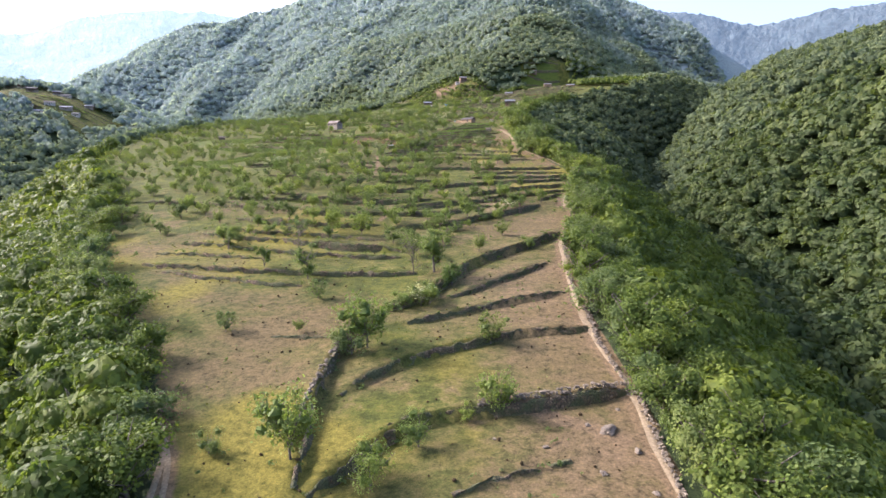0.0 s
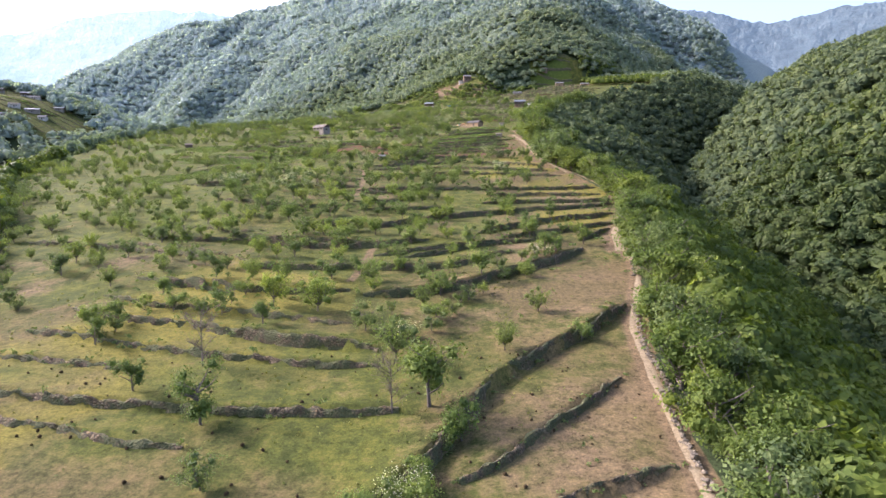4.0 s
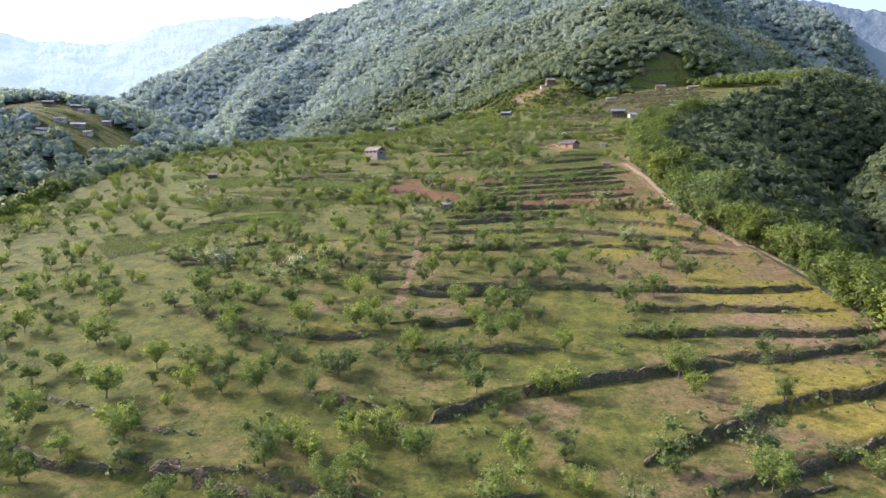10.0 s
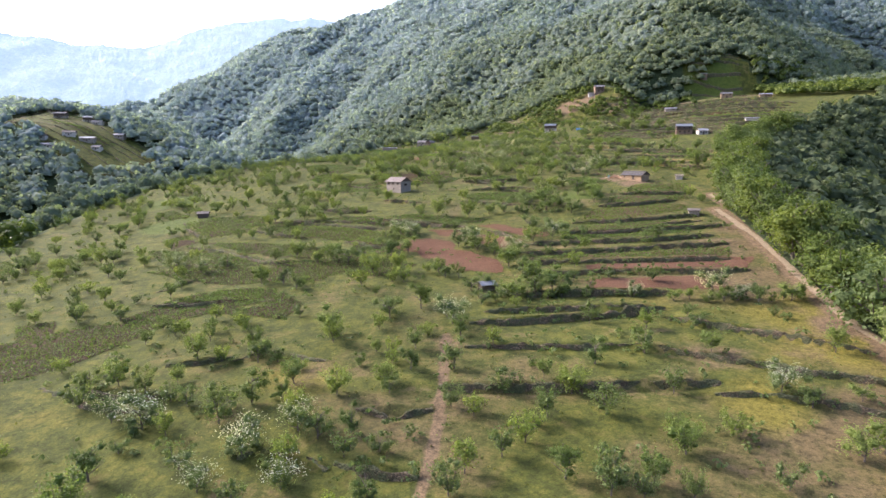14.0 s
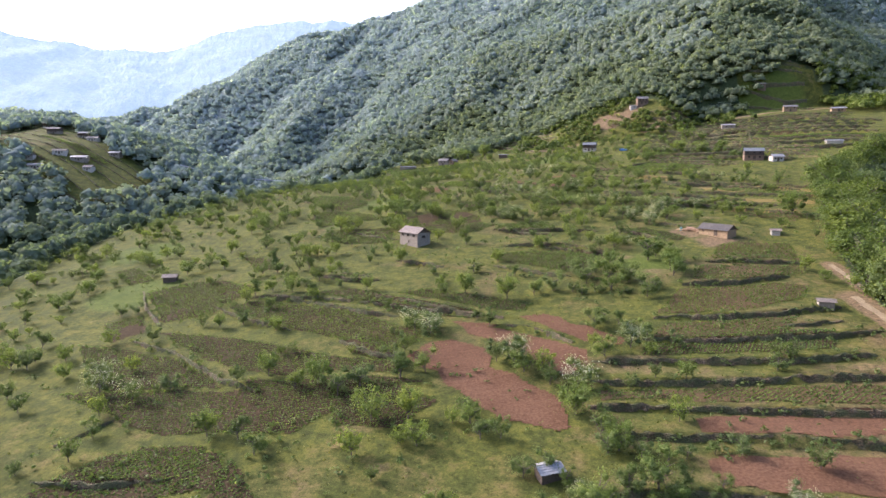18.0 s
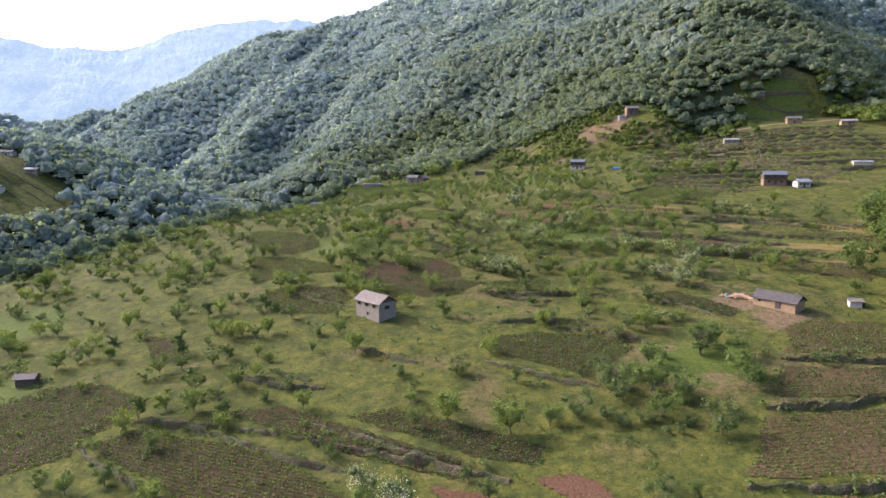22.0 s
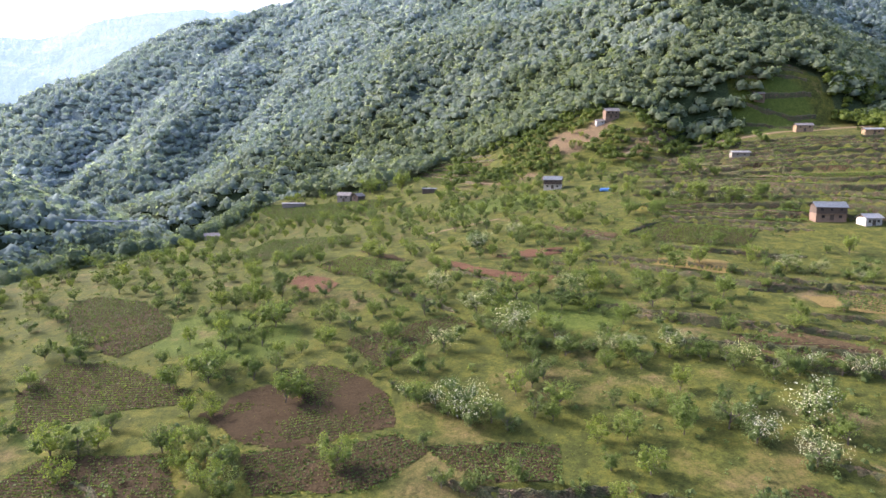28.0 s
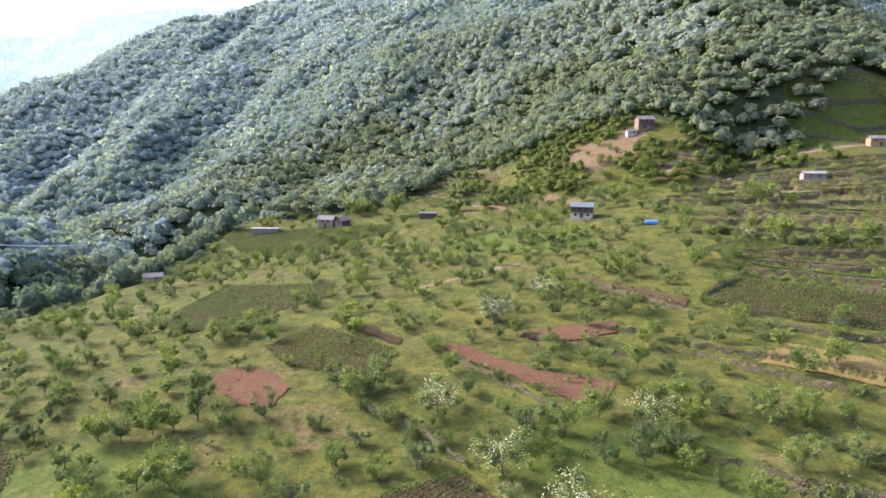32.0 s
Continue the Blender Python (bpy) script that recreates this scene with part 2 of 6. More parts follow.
def box(bm, cx, cy, cz, sx, sy, sz, rz=0.0, bevel=0.0):
    m = pose(cx, cy, cz, 0, 0, rz) @ Matrix.Diagonal((sx, sy, sz, 1))
    r = bmesh.ops.create_cube(bm, size=1, matrix=m)
    if bevel:
        edges = {e for v in r["verts"] for e in v.link_edges}
        bmesh.ops.bevel(bm, geom=list(edges), offset=bevel, segments=1, affect="EDGES")


# ---- lie of the land ----
# the lie of the land: a tilted terraced spur between two ravines, below a wooded mountain
RIGHT_Y = (-200, 0, 63, 83, 111, 145, 175, 200, 222, 242, 257, 280, 306, 325, 373, 431, 480, 540, 600, 680, 760, 900)
RIGHT_X = (24, 26, 28, 30, 29.5, 32, 40, 45, 48, 55, 59, 57, 53, 47, 46, 47, 58, 76, 118, 200, 270, 330)
LEFT_Y = (-200, 40, 70, 98, 138, 230, 330, 430, 510, 585, 640, 690, 730, 770, 800, 850, 900)
LEFT_X = (-30, -28, -34, -48, -79, -122, -190, -222, -232, -206, -186, -178, -176, -178, -165, -120, -60)
RIDGES = (
    ((30, 812, 150), (70, 862, 186), (125, 930, 236), (170, 1050, 298), (190, 1250, 395), (150, 1450, 485), (64, 1652, 550)),
    ((-1500, 1450, 150), (-1010, 1556, 213), (-828, 1627, 280), (-699, 1645, 355), (-586, 1666, 413), (-406, 1707, 448), (-274, 1707, 485), (64, 1652, 550)),
    ((64, 1652, 550), (300, 1450, 450), (387, 1309, 348), (403, 1222, 285), (398, 1132, 222)),
    ((-406, 1707, 440), (-345, 1480, 290), (-290, 1250, 175)),
    ((-699, 1645, 350), (-640, 1420, 235), (-560, 1200, 130)),
    ((-80, 1690, 515), (-45, 1420, 350), (-40, 1200, 230), (-60, 1020, 150)),
)
RAVINE_D = (0, 6, 20, 40, 78, 100, 160, 215, 290, 420, 3000)
RAVINE_Z = (0, -1, -10, -26, -52, -44, 3, 38, 62, 66, 120)


def ramp(a, b, v):
    s = np.clip((np.asarray(v, float) - a) / (b - a), 0, 1)
    return s * s * (3 - 2 * s)


def hash2(i, j, seed):
    h = np.sin(i * 127.1 + j * 311.7 + seed * 74.7) * 43758.5453
    return h - np.floor(h)


def vnoise(x, y, size, seed=0):
    """Smooth value noise, about -1 to 1, with blobs of that size."""
    x, y = np.asarray(x, float) / size, np.asarray(y, float) / size
    i, j = np.floor(x), np.floor(y)
    u, v = x - i, y - j
    u, v = u * u * (3 - 2 * u), v * v * (3 - 2 * v)
    a = hash2(i, j, seed) * (1 - u) + hash2(i + 1, j, seed) * u
    b = hash2(i, j + 1, seed) * (1 - u) + hash2(i + 1, j + 1, seed) * u
    return (a * (1 - v) + b * v) * 2 - 1


def plateau(x, y):
    base = -0.66 + 0.1586 * y + 0.0524 * x
    bend = 1.6 - 0.055 * np.clip(x, -60, 60) * (1 - ramp(250, 420, y))
    bend = bend + 1.2 * ramp(330, 450, y) * (1 - ramp(20, 45, x))
    east = ramp(560, 720, y) * np.clip((x - 15) * 0.10, -16, 11)
    return base + bend + east


def segment(x, y, a, b):
    """Distance to a segment in plan, and the height along it."""
    dx, dy = b[0] - a[0], b[1] - a[1]
    s = np.clip(((x - a[0]) * dx + (y - a[1]) * dy) / (dx * dx + dy * dy), 0, 1)
    return np.hypot(x - a[0] - s * dx, y - a[1] - s * dy), a[2] + s * (b[2] - a[2])


def mountain(x, y):
    z = np.full(np.shape(x), -400.0)
    for line in RIDGES:
        for a, b in zip(line, line[1:]):
            d, h = segment(x, y, a, b)
            z = np.maximum(z, h - 0.62 * np.sqrt(d * d + 900) + 18)
    rough = vnoise(x, y, 150, 3) * 14 + (0.5 - np.abs(vnoise(x, y * 0.45, 95, 4))) * 24 + vnoise(x, y, 45, 6) * 7
    z = z + rough * ramp(835, 960, y)
    return z - 40 * (1 - ramp(775, 822, y)) * ramp(45, 100, x) - 0.34 * np.clip(x - 190, 0, 140) * (1 - ramp(1080, 1210, y))


VILLAGE = ((-285, 772, 46), (-345, 770, 73), (-410, 762, 106), (-500, 760, 138), (-720, 900, 158))


def village_hill(x, y):
    z = np.full(np.shape(x), -400.0)
    for a, b in zip(VILLAGE, VILLAGE[1:]):
        d, h = segment(x, y, a, b)
        z = np.maximum(z, h - 0.22 * np.minimum(d, 90) - 0.46 * np.maximum(0, d - 90))
    return z


FOOT_X = (-900, -300, -178, -137, -112, -87, -73, -47, -27, 2, 20, 47, 60, 84, 108, 156, 175, 330, 900)
FOOT_Y = (1000, 860, 785, 780, 775, 800, 855, 830, 822, 815, 808, 792, 776, 778, 790, 832, 800, 790, 900)


def foot(x):
    """Where the mountain's forest begins."""
    return np.interp(x, FOOT_X, FOOT_Y)


def land(x, y):
    """Height of the land without the terrace steps."""
    x, y = np.asarray(x, float), np.asarray(y, float)
    xr, xl = np.interp(y, RIGHT_Y, RIGHT_X), np.interp(y, LEFT_Y, LEFT_X)
    d = x - xr
    right = plateau(xr, y) + np.interp(d * (1 - 0.5 * ramp(330, 470, y) * (1 - ramp(70, 170, d))), RAVINE_D, RAVINE_Z) + vnoise(x, y, 60, 7) * 5 * ramp(10, 60, d)
    d2 = xl - x
    left = plateau(xl, y) - 0.62 * np.minimum(d2, 130) - 0.22 * np.clip(d2 - 130, 0, 300) + vnoise(x, y, 50, 8) * 3 * ramp(5, 50, d2)
    z = np.where(d > 0, right, np.where(d2 > 0, left, plateau(x, y)))
    back = 100 + 0.12 * (y - 880) - 0.28 * np.clip(-260 - x, 0, 500) + 0.1 * np.clip(x, 0, 300)
    back = np.minimum(back, 260)
    z = np.where(y > 830, z * (1 - ramp(830, 930, y)) + back * ramp(830, 930, y), z)
    z = np.maximum(np.maximum(z, village_hill(x, y)), np.where(y > 600, mountain(x, y), -400))
    return np.maximum(z, -80)


STEPS, FIELDS, TRACKS, HEDGES = [], [], [], []


def step(height, *line):
    """A terrace edge: a drop of that height along a line in plan."""
    near = sum(p[1] for p in line) / len(line)
    STEPS.append((height * (1.05 if near < 175 else 1.1), line))


def sown(kind, angle, *corners):
    """A field; angle: the way that its rows run in plan."""
    FIELDS.append((kind, corners, angle))


def field(kind, *corners):
    sown(kind, (0.35, 1.2, 0.8, 2.3, 1.7)[len(FIELDS) % 5], *corners)


def track(width, *line):
    TRACKS.append((width, line))


step(1.7, (28.6, 84.8), (21.6, 82.7), (14.8, 80.9), (8.2, 79.2), (1.1, 78.4), (-4.2, 76.4), (-6.4, 75.1), (-8.8, 70), (-12.7, 64.8), (-14.7, 62))
step(1.4, (-14.5, 83.8), (-11.7, 88.2), (-6.8, 92.3), (-0.6, 96.8), (7.3, 100.5), (14.6, 104.4), (21.5, 105.6), (29.4, 106.4))
step(1.2, (-5.9, 108.1), (0.4, 111.2), (8.3, 115.4), (16.6, 119.9), (26.7, 123.7))
step(-1.8, (-16.2, 62.9), (-18, 83), (-16.9, 93.2), (-16.3, 101.4), (-13.2, 108.5))
step(0.5, (1.5, 62.2), (6.2, 64.8), (11, 66.3), (16.1, 68.4))
step(0.4, (-29.3, 102), (-21.1, 100.7), (-17.1, 100.3))
step(0.4, (-5.5, 73.2), (-8.3, 72.3))
step(1.1, (2.3, 121.5), (8.4, 125.7), (13.4, 131.3), (18.8, 136.6), (26.1, 143.6))
step(0.6, (-71.6, 151.4), (-62.6, 148.8), (-52.4, 147.2), (-43.4, 145.4))
step(0.7, (-63.6, 136.8), (-54.1, 133.2), (-45.7, 130.8), (-36.8, 128.4), (-29.4, 127.1))
step(1.1, (-71, 142.3), (-59.2, 139), (-48.7, 137), (-38.8, 136), (-27.2, 134.7), (-16, 134.3), (-4.9, 134.8))
step(2.2, (-9.1, 115.3), (-5.6, 118.4), (-1, 124), (9, 144.8), (17.1, 151.6), (26.6, 160.9), (34.7, 169.9))
step(1.0, (-68.8, 159.4), (-58, 156.3), (-47.8, 153.2), (-38.5, 150.9), (-28.5, 149.8), (-18.4, 147.2), (-9.2, 147))
step(0.9, (-32.9, 157.8), (-25.4, 155.5), (-18.2, 153.5), (-10.6, 152.4))
step(1.0, (-64.2, 174.4), (-51.4, 169), (-41.3, 168), (-30.7, 164.8), (-19.9, 161.7), (-14.4, 160.8))
step(1.8, (-14.5, 174.8), (-8.4, 175.6), (-0.2, 177), (6.2, 181.2), (15.7, 188.9), (26.2, 195.9), (34.6, 205.7))
step(1.3, (-42.6, 191.7), (-30.6, 190.8), (-19, 191.2), (-7.3, 190.4), (2, 192.1), (10.6, 197.6))
step(0.9, (-62, 183.8), (-51.8, 180.7), (-39.6, 176.6))
step(1.1, (-79.1, 219.3), (-61.4, 211.5), (-47.8, 211.4), (-34.3, 211.5), (-19, 208.1))
step(1.1, (-15.3, 199.2), (-3, 203.3), (7.4, 207.5), (18.5, 212.1), (30.3, 216.9))
step(1.2, (34.8, 212.3), (46.5, 224.8))
step(1.4, (-53.2, 213.3), (-45.8, 212.4), (-38.9, 210.1), (-31.7, 208), (-24.6, 207.3), (-17.2, 207.6), (-12.1, 208), (-7.8, 210.1), (-2.7, 211.2))
step(1.2, (-8.2, 198.7), (-5.3, 200), (-2.1, 201.3), (2.7, 204.4), (7, 207.1))
step(1.0, (6.9, 196.8), (13.8, 201.2), (17.2, 202.4))
step(1.5, (-35.5, 229.5), (-26.5, 228.2), (-19.2, 223.9), (-13.3, 227.3), (-7.2, 231.8), (1.4, 235.8), (11.3, 239.3), (20.6, 242.5), (29.1, 245.1))
step(1.6, (10, 218.1), (15.6, 222.5), (23.1, 226.6), (28.5, 230.8), (36.1, 235.4), (44.8, 237.2), (51.9, 241))
step(1.4, (16, 213.6), (25, 217.2), (33.4, 221.6), (40.4, 225.5), (48.8, 229.7))
step(1.0, (-27.9, 255.1), (-17.3, 255.3), (-8.2, 259.9))
step(0.9, (-49.2, 250.3), (-37.9, 248.1), (-29.3, 250.3))
step(1.2, (-31.1, 271.7), (-17.9, 272.5), (-4.8, 275.4), (8.4, 276.1), (21.3, 276), (40.1, 275.9), (55.8, 278.7))
step(1.2, (13.2, 253.5), (26.5, 255.4), (39.7, 256.4), (50.1, 256.3), (59.1, 259.9))
step(0.9, (-23.7, 245), (-9.8, 246), (1.9, 246.9))
step(1.2, (25.4, 246.1), (36.5, 247), (48.3, 251.9), (56.9, 255.3))
step(1.1, (15.9, 265.1), (31.4, 266.1), (43.2, 266.9), (54.9, 267.6))
step(0.8, (-73, 260.9), (-60.8, 254.5), (-47.5, 248.9))
step(0.8, (-66.5, 207.5), (-53.5, 201), (-46.2, 196.7), (-41.4, 193.2))
step(0.8, (-79.4, 212.2), (-71.4, 208.3), (-66.2, 206.1))
step(0.7, (-78.5, 229.3), (-57.5, 220.7), (-45.1, 218.2))
step(1.5, (-26.1, 271.3), (-19.7, 271.2), (-14.4, 273.7), (-7.3, 275.1), (-0.3, 274.4))
step(1.5, (-30.8, 302.8), (-20, 303.4), (-7.3, 304.7), (4.5, 307.3), (15.1, 308.4))
step(1.3, (-26.7, 334.7), (-15.9, 336.7), (-2.4, 338.6), (9.6, 338.5))
step(1.0, (-28.6, 318.5), (-12.9, 319.1), (5, 321.2), (21, 315.9), (33.8, 312.5), (44.2, 310.5))
step(1.2, (10.4, 334.8), (24.3, 329.6), (34.8, 325), (44.4, 320.8))
step(1.0, (13.5, 305.4), (23.5, 305.5), (36.9, 302.3), (47.6, 300))
step(0.6, (-75.1, 304.2), (-67, 312.8), (-53.3, 309.7))
step(0.6, (-103.2, 297.1), (-87.3, 291.9), (-72.3, 289.4))
step(1.5, (-29.2, 329.6), (-20.7, 330.6), (-12.3, 333.1), (-3.7, 335.6), (4.9, 338.1), (11.8, 339.6))
step(1.6, (-20, 345.5), (-11.3, 346.9), (-1.9, 347.1), (7.3, 347.9), (15.9, 347.7))
step(1.2, (-18.9, 361.1), (-7.1, 361.2), (10.8, 363), (25.2, 362.2), (35.8, 363.2))
step(1.2, (-21.3, 369.2), (-3.9, 370), (12.5, 370.3), (33.5, 371.6))
step(1.3, (-21.4, 377.9), (-2.9, 379), (15, 381.2), (36.3, 384.6))
step(1.3, (-20.2, 386.1), (-2, 386.9), (16.6, 388), (34.5, 392.3))
step(1.2, (-9, 396.9), (5.7, 396.7), (21.6, 398.4), (40.9, 403.6))
step(1.2, (-5.4, 408.3), (7.6, 408.7), (21.8, 410.3), (37.2, 416.2))
step(1.2, (4.5, 429.9), (18.9, 431), (32.7, 436.5))
step(1.1, (13.8, 448.9), (39.2, 448.7))
step(0.9, (21.7, 404.1), (34.6, 408))
step(0.9, (-113.2, 422.4), (-96.5, 420.5), (-76.6, 417.4), (-54.3, 412.4), (-40.5, 408.1))
step(1.0, (-133.6, 392.3), (-114.2, 384.6), (-98.5, 374.7), (-86.9, 369.9))
step(0.5, (-115.8, 348.8), (-111.8, 354.3), (-110.3, 360))
step(1.0, (-79.8, 422.4), (-68.4, 418.5), (-57.9, 414), (-48.4, 409.9))
step(1.0, (-116.5, 421.9), (-106.7, 422.3), (-93.1, 417.2), (-78.2, 411.8), (-68.1, 409.5))
step(1.0, (-124.1, 414.4), (-112.3, 407.7), (-103.1, 403.5), (-93.6, 399.7))
step(1.0, (-43.6, 403.5), (-33.9, 402.7), (-28.5, 398.8), (-23.6, 395.2))
step(1.2, (-33, 467.5), (-22.8, 463.6), (-13.6, 458.2))
step(0.8, (-96.1, 442.1), (-85.4, 437.9))
step(1.1, (-48, 447.9), (-34.3, 440.7), (-24.4, 436.9))
step(1.3, (-47.3, 469.2), (-37.4, 469.7), (-27.9, 467.7), (-21, 464.3), (-15.6, 460.4), (-10.9, 456.2))
step(1.2, (-46, 488.2), (-36.8, 486.6), (-25.3, 488.2), (-14.9, 484.2))
step(1.5, (-4.2, 534.8), (16.4, 529.1), (35.8, 524.5), (54.3, 519.2))
step(1.2, (-12.7, 550.2), (5.4, 542.9), (26.4, 536.3), (45.7, 530.5))
step(1.4, (-12.4, 592.9), (9.8, 582.9), (37.9, 566.2), (56.8, 555.5), (71.8, 548.2))
step(1.0, (4.4, 493.8), (13.3, 488.3), (18.5, 483.5))
step(0.7, (-110.1, 490.6), (-94.1, 482.8), (-88.4, 480.3))
step(1.5, (-13.9, 591.6), (-3.1, 584.7), (6.3, 576.9), (14.1, 571.7), (23, 565.5), (33.6, 562.3))
step(1.4, (-19.1, 554.9), (-10.3, 551.1), (-2.5, 546.5), (6.9, 543.3), (18.2, 536.7))
step(0.8, (-64.5, 597.9), (-51.6, 583.5), (-39.6, 570.6), (-34.8, 567.4))
step(1.2, (2.8, 617.5), (18.2, 630))
step(1.3, (19.4, 630.9), (36.9, 625.5), (55.2, 613.6), (62.2, 610.2))
step(1.3, (11.6, 600.3), (23.4, 593.5), (35.7, 590.3), (48.7, 587.4))
step(1.2, (28.1, 696.8), (57.6, 674.7), (77, 653.9))
step(1.2, (19.2, 651), (43.2, 640.4), (62.4, 627))
step(0.9, (-25.6, 602), (-11.2, 597.7))
step(0.9, (-41.3, 599.5), (-27, 591), (-19.2, 586.2))
step(1.4, (53.9, 741.5), (69.8, 703.8), (90.8, 679.5))
step(1.2, (50.4, 715.3), (72.5, 684.7), (88, 663.6))
step(1.2, (77.4, 754.6), (99.4, 717.3))
step(1.0, (-91.1, 816.8), (-50.9, 748.1))
step(1.0, (-86.4, 843.1), (-41.9, 771.2))
step(1.0, (-75.9, 856.5), (-39.8, 804.5))
step(1.4, (4.5, 528.8), (20.0, 520.5), (35.9, 517.4), (56.8, 506.8))
step(1.3, (28.3, 546.1), (55.2, 539.1), (74.9, 531.5))
step(1.1, (22.2, 563.1), (45.7, 563.6), (66.7, 555.8), (82.9, 546.5))
step(1.1, (-27.1, 638.1), (-14.3, 623.2), (-1.5, 608.7))
step(1.5, (-71.4, 569.7), (-65.7, 566.3), (-57.9, 558.5), (-52.2, 553.0))
step(1.3, (-81.9, 454.5), (-70.7, 450.3), (-63.7, 447.5))
step(1.3, (-102.9, 440.6), (-91.6, 436.6), (-81.6, 435.7))
step(1.1, (-7.1, 484.1), (0.0, 477.7), (7.2, 470.6))
step(1.1, (-53.5, 491.1), (-40.9, 485.5), (-30.5, 481.5))
step(1.2, (-158.3, 427.5), (-146.3, 413.8), (-133.3, 402.5))
step(1.1, (-78.4, 394.2), (-66.8, 387.4), (-60.0, 386.1))
step(1.2, (-42.7, 294.2), (-36.2, 293.3), (-30.6, 295.7))
step(1.3, (-41.3, 280.5), (-34.6, 279.1), (-29.3, 279.2))
step(1.0, (-84.1, 306.8), (-77.3, 308.1), (-72.0, 310.0))
step(1.3, (-41.9, 265.7), (-36.5, 263.4))
step(1.0, (-110.5, 339.2), (-97.8, 339.5), (-87.9, 341.8))
step(1.1, (-55.3, 280.3), (-48.6, 282.4), (-41.8, 279.1))
step(1.2, (-94.2, 296.4), (-84.1, 293.8), (-75.8, 295.2))
step(1.2, (-106.5, 217.3), (-87.9, 211.4), (-68.9, 204.5), (-58.2, 199.4), (-48.3, 194.4))
step(1.3, (-54.2, 180.7), (-45.6, 180.2), (-38.3, 177.7), (-27.3, 176.2), (-17.2, 176.7))
step(1.2, (-66.7, 168.3), (-55.3, 163.8), (-46.8, 162.6), (-35.1, 158.5), (-25.8, 155.9), (-18.1, 154.3), (-9.3, 151.5))
# the farm's terraces above the orchards
FARM = len(STEPS)
for k in range(15):
    y0 = 632 + k * 10.5
    reach = 150 if k > 5 else 60 + k * 15
    step(1.9 + 0.4 * (k % 3), *[(x, y0 - 0.32 * (x - 20) - (8 if x > 90 else 0) * (k < 7) + 2.5 * math.sin(x * 0.07 + k)) for x in range(18 + (k % 4) * 7, 18 + reach, 22)])
for k in range(7):
    step(1.6, *[(x, 788 + k * 7 - 0.06 * x + 2 * math.sin(x * 0.11 + k) + 7) for x in range(112, 172, 15)])
for k in range(4):
    step(1.5, (-92 + k * 5, 806 + k * 15), (-72 + k * 5, 792 + k * 15), (-54 + k * 4, 775 + k * 14))
for k in range(9):
    step(1.4, *[(-352 - u * 24, 628 + 11 * k + u * 7 - 3 * math.sin(u + k)) for u in range(0, 8)])

sown("red", 0.30, (-63.8, 596.9), (-54.7, 594.5), (-39.6, 581.8), (-25.2, 576.3), (-26.4, 572.6), (-33.1, 568.6), (-36.9, 570.8), (-45.3, 578.7), (-56.9, 588.3))
sown("red", 0.30, (-107.5, 583.7), (-101.0, 587.5), (-91.6, 582.1), (-87.6, 577.1), (-89.2, 568.6), (-96.6, 569.5), (-102.0, 575.5))
sown("red", 0.30, (-44.0, 598.5), (-31.2, 604.5), (-19.5, 604.7), (-20.0, 598.8), (-32.5, 593.8))
sown("crop", 0.65, (-101.1, 597.9), (-92.9, 611.6), (-69.9, 594.4), (-69.9, 586.1), (-74.8, 581.0), (-87.7, 584.7), (-95.7, 590.3))
sown("dark", 0.30, (-92.6, 618.8), (-87.8, 618.0), (-68.0, 599.0), (-70.1, 595.4), (-87.0, 611.7))
sown("crop", 1.85, (-128.7, 605.7), (-141.3, 632.8), (-141.3, 667.2), (-99.4, 654.4), (-94.2, 638.8), (-113.9, 619.7))
sown("green", 0.09, (-193.7, 768.5), (-157.3, 757.1), (-133.9, 756.1), (-91.9, 740.0), (-92.5, 726.9), (-122.4, 715.3), (-156.1, 718.3))
sown("crop", 0.83, (-77.0, 538.4), (-66.6, 545.8), (-53.3, 552.3), (-47.8, 544.5), (-57.3, 534.4), (-66.9, 523.2))
sown("crop", 0.56, (-165.0, 565.3), (-158.8, 573.3), (-141.1, 567.0), (-125.3, 552.7), (-122.2, 544.0), (-128.3, 532.9), (-147.4, 542.5))
sown("dark", 0.30, (-98.4, 508.5), (-93.3, 515.7), (-81.0, 528.0), (-71.5, 523.8), (-63.0, 514.8), (-60.4, 504.6), (-69.4, 500.6), (-76.4, 498.0), (-86.7, 499.8))
sown("crop", 0.36, (-85.4, 497.9), (-69.1, 499.4), (-60.1, 502.9), (-53.8, 497.3), (-58.3, 490.8), (-62.8, 487.1), (-79.8, 487.2))
sown("green", -0.21, (-55.3, 498.2), (-43.8, 499.2), (-33.0, 498.6), (-33.4, 488.1), (-44.7, 489.3), (-50.8, 493.2))
sown("dark", 0.30, (10.0, 536.9), (18.7, 532.8), (34.1, 527.2), (29.1, 519.0), (19.1, 522.7), (10.4, 530.8))
sown("crop", -0.19, (3.0, 614.5), (18.8, 630.4), (48.2, 617.6), (34.5, 595.0), (17.6, 600.1), (11.8, 606.4))
sown("green", -0.41, (16.1, 653.7), (29.4, 661.7), (69.9, 630.3), (65.0, 620.2), (25.7, 633.7))
sown("green", 0.17, (-49.4, 458.6), (-39.5, 463.3), (-18.4, 462.8), (-14.8, 453.9), (-20.2, 446.0), (-26.7, 440.4), (-35.6, 445.9), (-45.7, 450.9))
sown("crop", -0.44, (-9.2, 486.3), (0.4, 488.3), (13.6, 475.7), (10.3, 469.9), (-0.1, 477.2))
sown("crop", 0.04, (-123.8, 488.9), (-119.1, 497.3), (-97.5, 497.3), (-90.8, 486.7), (-93.9, 476.5), (-107.0, 475.9), (-117.3, 482.3))
